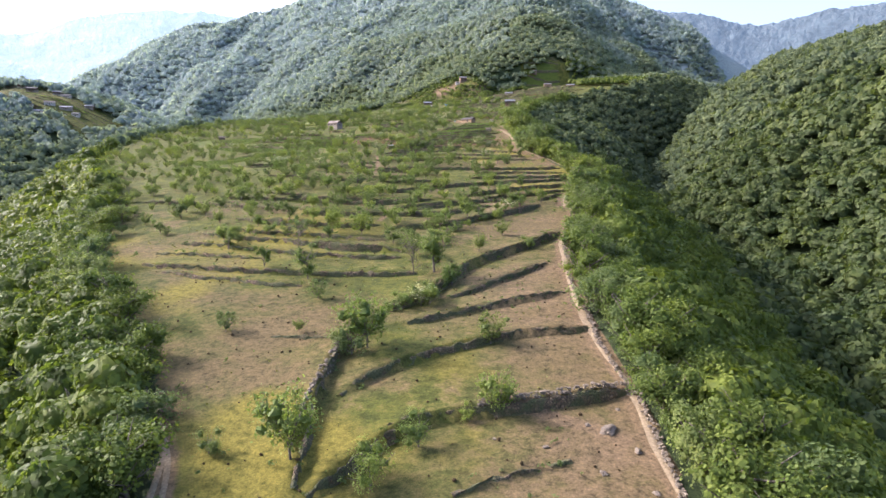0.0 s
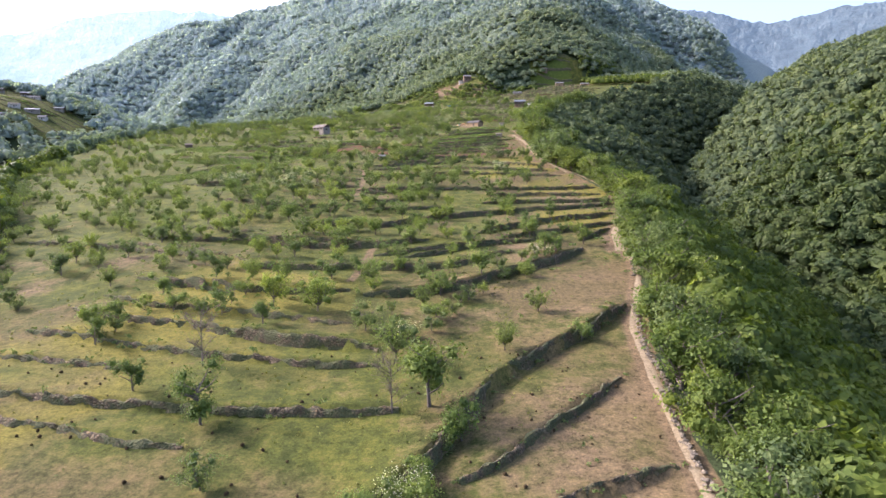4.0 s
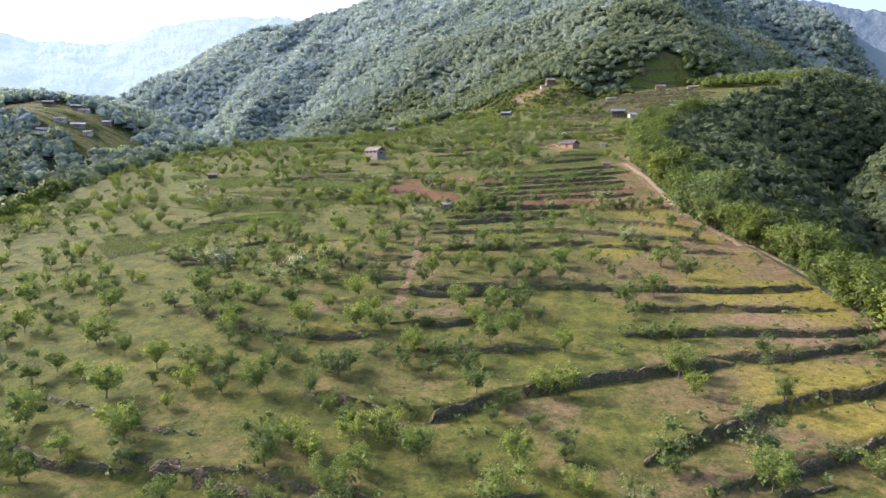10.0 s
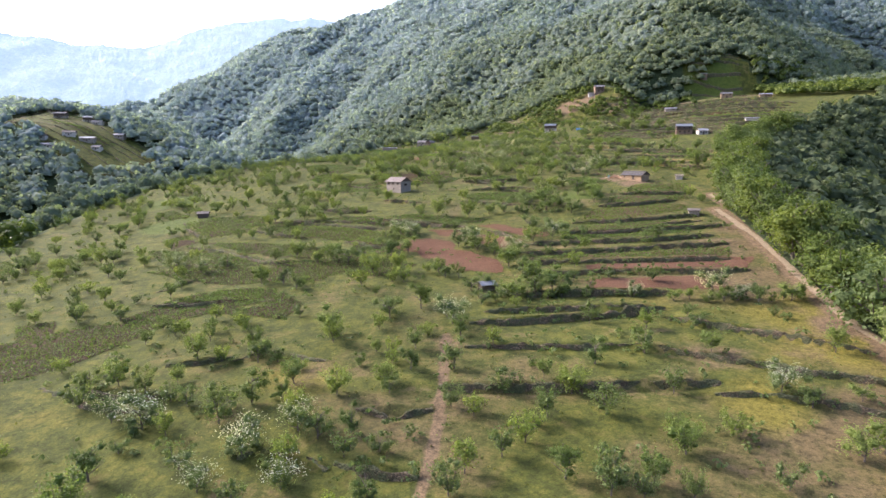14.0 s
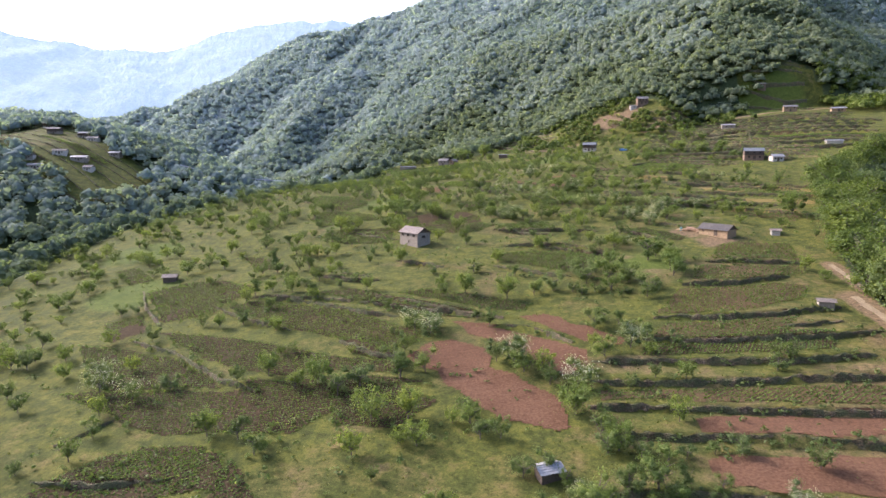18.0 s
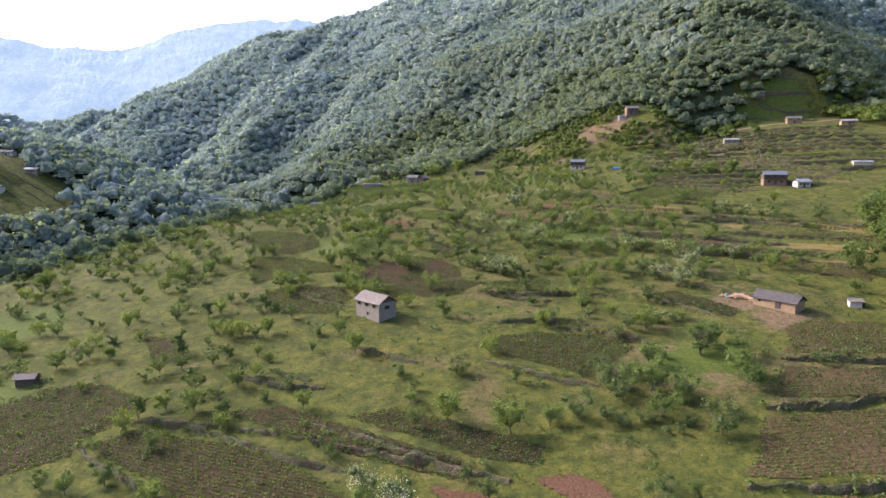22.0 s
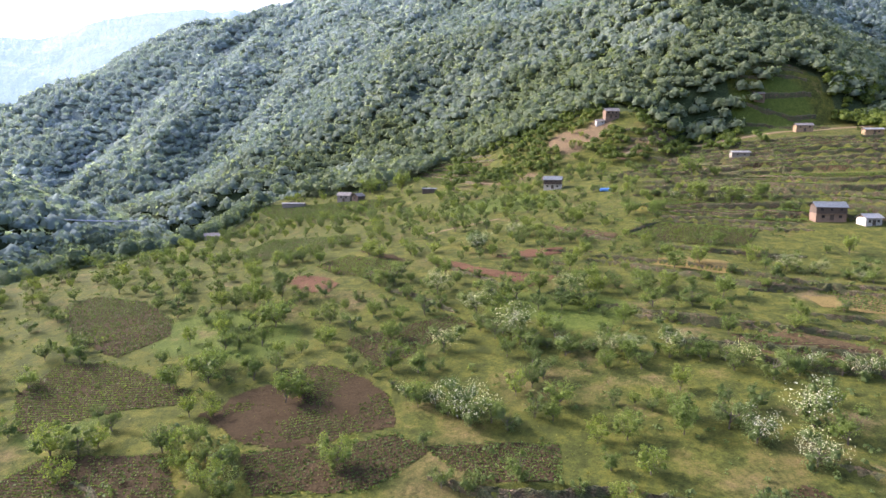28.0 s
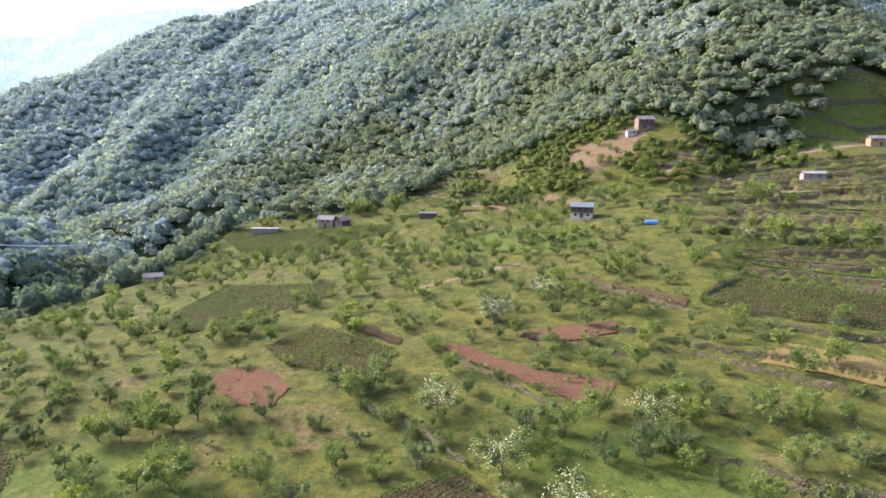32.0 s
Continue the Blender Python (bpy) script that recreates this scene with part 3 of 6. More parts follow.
sown("red", 0.30, (-60.1, 386.2), (-57.6, 392.6), (-51.8, 395.9), (-42.9, 392.7), (-40.0, 383.3), (-32.1, 377.6), (-27.0, 372.0), (-23.8, 362.7), (-26.5, 360.6), (-36.5, 363.9), (-44.5, 371.0), (-53.2, 380.7))
sown("red", 0.30, (-53.9, 406.7), (-45.6, 405.4), (-31.0, 397.9), (-20.6, 391.4), (-20.1, 385.3), (-24.9, 380.1), (-30.9, 384.0), (-37.9, 392.8), (-46.9, 398.7))
sown("red", 0.30, (-37.3, 408.1), (-31.2, 411.1), (-20.6, 403.3), (-12.4, 397.6), (-13.9, 393.6), (-21.3, 394.6))
sown("crop", -0.21, (-121.1, 414.1), (-115.0, 420.1), (-87.8, 416.0), (-74.3, 409.2), (-59.0, 398.2), (-58.5, 394.2), (-63.0, 388.9), (-78.8, 395.3), (-98.8, 402.5))
sown("crop", 0.85, (-155.5, 425.8), (-147.1, 434.9), (-134.0, 436.7), (-117.8, 428.6), (-123.1, 414.7), (-122.6, 410.8), (-133.2, 403.3))
sown("crop", -0.36, (-101.1, 425.7), (-87.2, 429.0), (-67.0, 419.5), (-48.9, 412.3), (-48.2, 407.9), (-65.2, 413.1), (-83.3, 418.8))
sown("green", -0.20, (-74.0, 424.8), (-63.7, 428.5), (-49.0, 422.6), (-33.6, 416.8), (-35.8, 412.1), (-45.2, 412.3), (-61.7, 419.9))
sown("dark", 0.30, (-151.2, 402.8), (-144.7, 409.3), (-133.4, 399.2), (-140.2, 390.7))
sown("crop", -0.19, (-132.3, 398.0), (-112.0, 396.0), (-92.7, 391.7), (-74.9, 386.1), (-61.0, 385.8), (-58.0, 379.1), (-72.3, 380.1), (-87.1, 376.4), (-105.9, 382.6))
sown("crop", 0.14, (-148.4, 390.1), (-132.0, 387.8), (-115.7, 384.1), (-103.1, 378.1), (-95.2, 371.2), (-124.7, 368.3))
sown("crop", 0.11, (-93.3, 374.4), (-84.1, 374.9), (-71.4, 377.9), (-58.5, 377.5), (-51.5, 375.3), (-91.3, 371.5))
sown("dark", 0.30, (-81.7, 397.6), (-69.5, 395.2), (-61.7, 388.0), (-66.2, 385.7), (-76.7, 390.4))
sown("crop", 0.49, (-184.7, 446.9), (-178.8, 452.1), (-163.0, 438.3), (-167.7, 432.9))
sown("strip", -0.07, (19.7, 463.1), (26.2, 468.7), (43.1, 468.9), (40.2, 451.9), (16.1, 449.8))
sown("strip", 0.10, (8.2, 435.4), (12.2, 444.9), (38.2, 447.0), (37.9, 439.5), (22.4, 433.0), (7.5, 432.7))
sown("strip", 0.14, (-4.3, 410.1), (3.1, 427.1), (28.5, 431.6), (35.0, 429.6), (30.9, 420.2), (14.9, 411.2), (3.6, 409.8))
sown("strip", 0.24, (-8.1, 395.6), (-2.6, 406.1), (11.9, 408.1), (27.4, 412.2), (22.7, 401.6), (6.6, 397.3))
sown("red", 0.30, (-3.7, 356.5), (16.9, 360.1), (30.1, 359.5), (26.4, 349.7), (-3.3, 348.2))
sown("red", 0.30, (-3.3, 367.9), (12.1, 369.7), (39.7, 373.9), (36.4, 364.2), (-2.7, 361.7))
sown("crop", 0.63, (-112.5, 330.6), (-102.7, 348.1), (-82.0, 349.9), (-76.0, 339.7), (-96.8, 337.8), (-104.9, 324.0))
sown("dark", 0.30, (-137.1, 326.1), (-128.3, 328.7), (-118.0, 317.2), (-126.6, 316.2))
sown("crop", 0.03, (-140.5, 530.9), (-128.4, 530.9), (-103.6, 517.8), (-102.2, 512.7), (-115.5, 510.4), (-124.0, 505.0), (-130.7, 503.9), (-140.4, 516.5))
sown("crop", 0.16, (-143.5, 463.1), (-130.2, 460.7), (-119.6, 449.5), (-128.1, 444.6))
field("gold", (33.7, 559.4), (63.3, 556.3), (82.2, 545.2), (77.3, 535.5), (56.7, 542.4), (33.2, 549.7))
field("gold", (41.7, 535.2), (71.8, 527.5), (67.6, 519.1), (51.1, 523.8), (38.5, 527.6))
field("gold", (36.7, 517.6), (59.4, 511.3), (56.8, 506.8), (34.9, 511.5))
field("gold", (11.3, 591.3), (26.2, 581.3), (20.0, 571.1), (12.0, 577.3), (1.8, 582.0))
field("tan", (8.2, 537.0), (20.3, 537.3), (38.3, 527.1), (35.2, 519.4), (20.6, 522.4), (6.6, 530.4))
field("tan", (-27.7, 633.4), (-14.7, 621.1), (-2.6, 609.6), (-0.2, 615.0), (-11.9, 627.5), (-25.4, 638.9))
sown("crop", 0.40, (-131, 366), (-124, 368), (-96, 370), (-72, 375), (-68, 363.4), (-72.4, 356.1), (-98.7, 353.6))
sown("crop", 0.90, (-130.9, 316.1), (-117.2, 326.5), (-102.6, 329.6), (-98, 350), (-86, 351), (-81.2, 341), (-96.3, 329.1), (-104.9, 305.4), (-113.5, 297.4))
sown("green", 0.40, (-72, 373.5), (-61.9, 376.5), (-49.4, 369.8), (-53.3, 359.4), (-66.3, 359.3))
sown("crop", 1.20, (-80, 348.5), (-70, 339), (-70.5, 328.7), (-80.6, 331.4), (-96, 334.5), (-78, 338))
field("green", (-9, 394.6), (31.6, 403.6), (27.8, 393), (-9.9, 388.5))
field("strip", (-20.1, 375.5), (36.3, 381.6), (34.2, 373.4), (-20.1, 370.9))
field("strip", (41.7, 562.1), (78.8, 537.6), (74, 528.9), (39.8, 550.5))
field("strip", (38, 520), (58.3, 503.1), (53.7, 495.3), (37, 508))
field("strip", (-91, 806), (-78, 764), (-53, 758), (-41, 808), (-72, 858))
for k in range(14):
    line = STEPS[FARM + k][1]
    a, c = line[1 + k % 2], line[-1 - k % 3]
    lift = 1.2
    field(("green", "green", "strip", "green", "meadow")[k % 5], (a[0], a[1] + lift), (c[0], c[1] + lift), (c[0], c[1] + 8.6), (a[0], a[1] + 8.6))
field("strip", (-405, 650), (-470, 668), (-474, 678), (-404, 661))
field("green", (-395, 682), (-470, 702), (-476, 712), (-393, 693))

track(1.3, (27.2, 62.5), (27.5, 73.6), (28.6, 84), (27.6, 99.5), (28.5, 126.4), (32.1, 150.1))
track(1.6, (28.2, 97.9), (27.3, 109.1), (28.6, 124.9), (30.7, 143.6), (33.1, 160.9), (43.3, 189.5), (45.4, 212.3), (57.4, 252.4))
track(2.6, (43.1, 203.7), (47.2, 222.1), (57.6, 246.1), (61.4, 277.1), (54.3, 306.9), (45.1, 331.9), (45.8, 389.6))
track(2.6, (51.8, 306.4), (49.2, 319.6), (45.2, 334.8), (45.7, 358.9), (45.7, 390), (42.9, 423.2))
track(2.0, (46.7, 447.9), (47.9, 426.5))
track(1.0, (-31, 56), (-31.8, 62.4), (-33.7, 70), (-37.6, 77.2), (-41, 83))
track(1.0, (-29.3, 56), (-30.5, 62.4), (-32.7, 68.8), (-36.3, 74.6))
track(0.7, (-16, 206.8), (-16, 200.5), (-16.8, 192), (-18, 182))
track(0.7, (-28.4, 265), (-28.4, 284), (-29.8, 300.4), (-33.1, 323.4))
track(0.9, (8, 84), (16, 79), (24, 72))
track(3.0, (30, 750), (47, 760), (76, 769), (97, 775), (124, 777), (175, 781))
track(1.0, (-70, 640), (-52, 652), (-40, 657))
track(2.2, (-90, 806), (-72, 778), (-54, 757), (-42, 742))


def smooth_line(line, gap):
    """The line through the points, rounded and cut into even pieces."""
    p = np.array(line, float)
    seg = np.concatenate(([0], np.cumsum(np.hypot(*np.diff(p, axis=0).T))))
    count = max(2, int(seg[-1] / gap) + 1)
    s = np.linspace(0, seg[-1], count)
    q = np.stack([np.interp(s, seg, p[:, i]) for i in (0, 1)], 1)
    for _ in range(3):
        q[1:-1] = (q[:-2] + 2 * q[1:-1] + q[2:]) / 4
    return q


def line_distance(x, y, q):
    """Signed distance to a line (plus: uphill), and how far along it, in metres from the nearer end."""
    best, sign, along = np.full(x.shape, 1e9), np.ones(x.shape), np.zeros(x.shape)
    seg = np.hypot(*np.diff(q, axis=0).T)
    total, run = seg.sum(), 0.0
    for a, b, s in zip(q, q[1:], seg):
        dx, dy = (b - a) / max(s, 1e-6)
        u = np.clip((x - a[0]) * dx + (y - a[1]) * dy, 0, s)
        ex, ey = x - a[0] - u * dx, y - a[1] - u * dy
        d = np.hypot(ex, ey)
        near = d < best
        best = np.where(near, d, best)
        up = np.sign(-dy * 0.0524 + dx * 0.1586) or 1.0
        sign = np.where(near, np.sign(dx * (y - a[1]) - dy * (x - a[0])) * up, sign)
        along = np.where(near, np.minimum(run + u, total - run - u), along)
        run += s
    return best, sign, along


LINES = [(h, smooth_line(line, 4.0)) for h, line in STEPS]
BOUNDS = np.array([(*(q.min(0) - 16), *(q.max(0) + 16)) for _, q in LINES])


def terraces(x, y):
    """What the terrace steps add to the land."""
    x, y = np.asarray(x, float), np.asarray(y, float)
    out = np.zeros(x.shape)
    lines = LINES
    if x.size == 1:
        lines = [LINES[i] for i in np.flatnonzero((BOUNDS[:, 0] < x[0]) & (BOUNDS[:, 1] < y[0]) & (BOUNDS[:, 2] > x[0]) & (BOUNDS[:, 3] > y[0]))]
    for h, q in lines:
        lo, hi = q.min(0) - 16, q.max(0) + 16
        hit = (x > lo[0]) & (x < hi[0]) & (y > lo[1]) & (y < hi[1])
        if hit.any():
            d, s, a = line_distance(x[hit], y[hit], q)
            out[hit] += s * h * 0.5 * np.exp(-d / 4.5) * (0.25 + 0.75 * np.clip(a / 5, 0, 1)) * np.clip(d / 0.15, 0, 1)
    return out


def height(x, y):
    x, y = np.atleast_1d(np.asarray(x, float)), np.atleast_1d(np.asarray(y, float))
    return land(x, y) + terraces(x, y) + vnoise(x, y, 3.1, 21) * 0.06 + vnoise(x, y, 9, 22) * 0.12


def ground_z(x, y):
    return float(height(x, y)[0])


def in_polygon(x, y, corners):
    inside = np.zeros(np.shape(x), bool)
    j = corners[-1]
    for i in corners:
        cross = (i[1] > y) != (j[1] > y)
        with np.errstate(divide="ignore", invalid="ignore"):
            inside ^= cross & (x < (j[0] - i[0]) * (y - i[1]) / (j[1] - i[1]) + i[0])
        j = i
    return inside


def spread_axis(lo, hi, fine, outer_lo, outer_hi, growth):
    a = list(np.arange(lo, hi, fine))
    s, v = fine, hi
    while v < outer_hi:
        a.append(v)
        s *= growth
        v += s
    s, v = fine, lo
    front = []
    while v > outer_lo:
        s *= growth
        v -= s
        front.append(v)
    return np.array(front[::-1] + a)


# patches of fresh green grass: place and radius
LUSH = ((120, 797, 16), (140, 800, 18), (-48, 690, 20), (-28, 684, 18), (-22, 552, 13), (-36, 556, 10), (-113, 546, 14), (-100, 540, 12), (-124, 508, 9), (-3, 447, 11), (-190, 470, 16), (-160, 425, 14))


def build_ground():
    xs = spread_axis(-105, 62, 0.9, -4200, 4200, 1.036)
    ys = spread_axis(55, 575, 0.9, -700, 4600, 1.009)
    gx, gy = np.meshgrid(xs, ys)
    x, y = gx.ravel(), gy.ravel()
    z = height(x, y)
    nx, ny = len(xs), len(ys)
    i = (np.arange(ny - 1)[:, None] * nx + np.arange(nx - 1)[None, :]).ravel()
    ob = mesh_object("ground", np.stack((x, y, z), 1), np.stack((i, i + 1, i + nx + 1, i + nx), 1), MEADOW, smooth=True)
    tagged(ob, "terraced hillside of short grass, dry turf and bare earth", "ground", kind="structure")
    xr, xl = np.interp(y, RIGHT_Y, RIGHT_X), np.interp(y, LEFT_Y, LEFT_X)
    inside = (x < xr) & (x > xl)
    near = 1 - ramp(100, 210, y)
    dry = 0.3 + 0.2 * near + 0.3 * ramp(-10, 40, x) * (1 - ramp(380, 460, y)) + 0.2 * vnoise(x, y, 26, 11) + 0.22 * vnoise(x, y, 8, 17)
    yellow = 0.13 + 0.28 * near + 0.5 * ramp(-5, 50, x) * ramp(180, 260, y) * (1 - ramp(330, 380, y)) + 0.25 * ramp(120, 150, y) * (1 - ramp(165, 200, y)) * (x < -15) + 0.3 * vnoise(x, y, 18, 12)
    bare = 0.28 * near * ramp(-20, 25, x) + 0.2 * near + 0.12 * vnoise(x, y, 14, 13) + (1 - near) * (0.22 + 0.2 * vnoise(x, y, 20, 16) + 0.25 * vnoise(x, y * 2, 9, 18))
    up = ramp(420, 520, y)
    west = (1 - ramp(-85, -35, x)) * ramp(190, 260, y) * (1 - up)
    dry, bare = dry - 0.16 * up - 0.17 * west, bare - 0.1 * up - 0.16 * west
    lush = 0.06 + 0.07 * up + 0.1 * west + 0.22 * vnoise(x, y, 22, 19)
    for cx, cy, r in LUSH:
        lush = np.maximum(lush, 1.0 * np.exp(-(((x - cx) ** 2 + (y - cy) ** 2) / r ** 2) ** 2))
    for w, line in TRACKS:
        q = smooth_line(line, 3.0)
        lo, hi = q.min(0) - 12, q.max(0) + 12
        hit = (x > lo[0]) & (x < hi[0]) & (y > lo[1]) & (y < hi[1])
        if hit.any():
            d, _, _ = line_distance(x[hit], y[hit], q)
            bare[hit] = np.maximum(bare[hit], 1.1 * np.exp(-(d / (w * 1.4)) ** 2))
    for cx, cy, r in ((53, 290, 4), (50, 306, 5), (47, 320, 5), (43, 332, 6), (2, 784, 14), (14, 779, 12), (5, 771, 9), (-13, 738, 5), (-40, 741, 5), (-24, 750, 9), (24, 788, 9), (62, 781, 9), (92, 780, 7), (262, 397, 12), (245, 410, 9), (14, 480, 7), (22, 469, 8)):
        bare = np.maximum(bare, 1.0 * np.exp(-((x - cx) ** 2 + (y - cy) ** 2) / r ** 2))
    village = np.exp(-(segment(x, y, (-378, 668, 0), (-500, 712, 0))[0] / 40) ** 6)
    meadow = (y > foot(x)) & ~((x > 106) & (x < 160) & (y < 826))
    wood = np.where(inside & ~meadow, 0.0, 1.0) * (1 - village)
    # the last mask brings in the ground's painted haze with distance
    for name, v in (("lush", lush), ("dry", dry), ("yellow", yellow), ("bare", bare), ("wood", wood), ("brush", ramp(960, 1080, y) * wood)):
        a = ob.data.attributes.new(name, "FLOAT", "POINT")
        a.data.foreach_set("value", np.clip(v, 0, 1.2).astype(np.float32))
    return ob


ground = build_ground()


def terrace_wall(h, q):
    """A dry-stone and earth bank along a terrace edge, with a ragged top."""
    q = smooth_line(q, 0.6)
    tang = np.gradient(q, axis=0)
    tang /= np.maximum(np.hypot(*tang.T), 1e-6)[:, None]
    side = np.stack((tang[:, 1], -tang[:, 0]), 1)          # to the right of the line
    low = np.where((side @ np.array((0.0524, 0.1586))) < 0, 1.0, -1.0)[:, None]
    side = side * np.sign(low.mean() or 1) * math.copysign(1, h)
    n = len(q)
    ends = 0.3 + 0.7 * np.clip(np.minimum(np.arange(n), n - 1 - np.arange(n)) / 5, 0, 1)
    top = height(*(q - side * 0.9).T)
    foot = height(*(q + side * 0.9).T)
    rows = []
    for off, frac, lift in ((0.6, 0.0, -0.35), (0.36, 0.35, 0.0), (0.24, 0.8, 0.0), (0.08, 1.0, 0.02), (-0.4, 1.0, -0.25)):
        jit = vnoise(q[:, 0], q[:, 1], 0.8, int(off * 100)) * 0.22 + vnoise(q[:, 0], q[:, 1], 6, 77) * 0.35
        c = q + side * (off + jit)[:, None]
        z = foot + (top - foot) * frac + lift * ends + vnoise(q[:, 0], q[:, 1], 1.1, 31 + int(frac * 10)) * 0.42 * ends
        rows.append(np.column_stack((c, z)))
    v = np.stack(rows, 1).reshape(-1, 3)
    k = len(rows)
    i = (np.arange(n - 1)[:, None] * k + np.arange(k - 1)[None, :]).ravel()
    ob = mesh_object("terrace_wall", v, np.stack((i, i + 1, i + k + 1, i + k), 1), WALL_EARTH)
    return tagged(ob, "low dry-stone and earth terrace wall edging a field", "terrace wall", "terrace walls")


for h, line in STEPS:
    terrace_wall(h, line)


# ---- fields ----
def grid_in(corners, gap):
    c = np.array(corners)
    xs, ys = np.arange(c[:, 0].min(), c[:, 0].max() + gap, gap), np.arange(c[:, 1].min(), c[:, 1].max() + gap, gap)
    return xs, ys


def field_sheet(name, corners, material, furrow, angle, lift=0.1):
    xs, ys = grid_in(corners, 0.6)
    gx, gy = np.meshgrid(xs, ys)
    x, y = gx.ravel(), gy.ravel()
    wob = vnoise(x, y, 4, 5) * 0.8
    keep = in_polygon(x + wob, y + vnoise(x, y, 4, 6) * 0.8, corners)
    across = x * math.cos(angle) + y * math.sin(angle)
    z = height(x, y) + lift + 0.14 * ramp(500, 620, y) + furrow * np.sin(across * 2 * math.pi / 1.8 + wob * 0.5) + vnoise(x, y, 0.9, 9) * 0.04
    nx, ny = len(xs), len(ys)
    i = (np.arange(ny - 1)[:, None] * nx + np.arange(nx - 1)[None, :]).ravel()
    f = np.stack((i, i + 1, i + nx + 1, i + nx), 1)
    f = f[keep[f].all(1)]
    used, f2 = np.unique(f, return_inverse=True)
    return mesh_object(name, np.stack((x, y, z), 1)[used], f2.reshape(-1, 4), material, smooth=True)


def leaf_quads(centers, size, rng, flat=0.0, long=1.0, out=None):
    """Small four-cornered leaf sprays, turned at random; flat: how far they lie level; out: the ways that they face."""
    n = len(centers)
    nrm = rng.normal(size=(n, 3))
    if out is not None:
        nrm = nrm * 0.45 + out
    nrm[:, 2] = np.abs(nrm[:, 2]) + flat
    nrm /= np.linalg.norm(nrm, axis=1)[:, None]
    a = np.cross(nrm, rng.normal(size=(n, 3)))
    a /= np.linalg.norm(a, axis=1)[:, None]
    b = np.cross(nrm, a)
    s = (size * rng.uniform(0.6, 1.3, n))[:, None]
    a, b = a * s * long, b * s * 0.7
    v = np.stack((centers - a, centers + b * 0.9 - a * 0.1, centers + a, centers - b + a * 0.15), 1).reshape(-1, 3)
    return v, np.arange(4 * n).reshape(n, 4)


def crop_rows(corners, gap, row, size, rng, cover, angle):
    c = np.array(corners)
    mid, reach = c.mean(0), np.hypot(*(c.max(0) - c.min(0))) / 2
    u, w = np.meshgrid(np.arange(-reach, reach, gap), np.arange(-reach, reach, row))
    u, w = u.ravel() + rng.normal(0, gap * 0.25, u.size), w.ravel() + rng.normal(0, 0.08, w.size)
    x, y = mid[0] + u * math.cos(angle) - w * math.sin(angle), mid[1] + u * math.sin(angle) + w * math.cos(angle)
    ok = in_polygon(x, y, corners) & (vnoise(x, y, 7, 14) * 0.5 + 0.5 < cover * (0.6 + 0.8 * rng.random(x.size)))
    x, y = x[ok], y[ok]
    if len(x) == 0:
        return None
    p = np.stack((x, y, height(x, y) + 0.1 + 0.14 * ramp(500, 620, y) + size * 0.5), 1)
    p = np.repeat(p, 3, axis=0) + rng.normal(0, size * 0.6, (3 * len(p), 3)) * (1, 1, 0.4)
    return leaf_quads(p, size, rng, 0.4)


LOOKS = {
    "gold": ("dry_grass_field", GOLD_TURF, "narrow terrace of dry golden grass", 0.0, 0.0),
    "tan": ("fallow_terrace", TAN_SOIL, "narrow fallow terrace of bare tan soil", 0.04, 0.15),
    "red": ("ploughed_field", RED_SOIL, "freshly ploughed field of reddish bare soil", 0.04, 0.0),
    "dark": ("fallow_field", DARK_SOIL, "dark brown fallow field with sparse green regrowth", 0.04, 0.42),
    "crop": ("vegetable_field", DARK_SOIL, "dark soil field with thin green crop rows", 0.05, 0.95),
    "green": ("vegetable_field", DARK_SOIL, "field dense with low green crop plants", 0.06, 1.3),
    "strip": ("terrace_field", TAN_SOIL, "narrow terrace field of tan soil with green seedlings", 0.04, 0.85),
}
rng = np.random.default_rng(5)
for kind, corners, angle in FIELDS:
    if kind == "meadow":
        continue
    name, mat, label, furrow, cover = LOOKS[kind]
    tagged(field_sheet(name, corners, mat, furrow, angle + math.pi / 2), label, "field", "fields")
    if cover:
        leaves = crop_rows(corners, 0.42, 0.85 if kind != "green" else 0.7, 0.2, rng, cover, angle)
        if leaves:
            tagged(mesh_object("crop_plants", *leaves, LEAF_CROP), "rows of low leafy green crop plants", "crops", kind="stuff")

# ---- tracks ----
for w, line in TRACKS:
    if w < 1:
        continue
    q = smooth_line(line, 1.5)
    tang = np.gradient(q, axis=0)
    tang /= np.maximum(np.hypot(*tang.T), 1e-6)[:, None]
    side = np.stack((tang[:, 1], -tang[:, 0]), 1)
    offs = np.array((-0.5, -0.25, 0, 0.25, 0.5)) * w
    rows = []
    for o in offs:
        c = q + side * (o + vnoise(q[:, 0], q[:, 1], 4, int(o * 50)) * 0.3 * w * 0.5)[:, None]
        rows.append(np.column_stack((c, height(c[:, 0], c[:, 1]) + 0.09 - 0.12 * abs(o / w) * 2)))
    v = np.stack(rows, 1).reshape(-1, 3)
    i = (np.arange(len(q) - 1)[:, None] * 5 + np.arange(4)[None, :]).ravel()
    tagged(mesh_object("footpath", v, np.stack((i, i + 1, i + 6, i + 5), 1), TRACK, smooth=True), "trodden pale earth footpath along the hillside", "path", kind="structure")


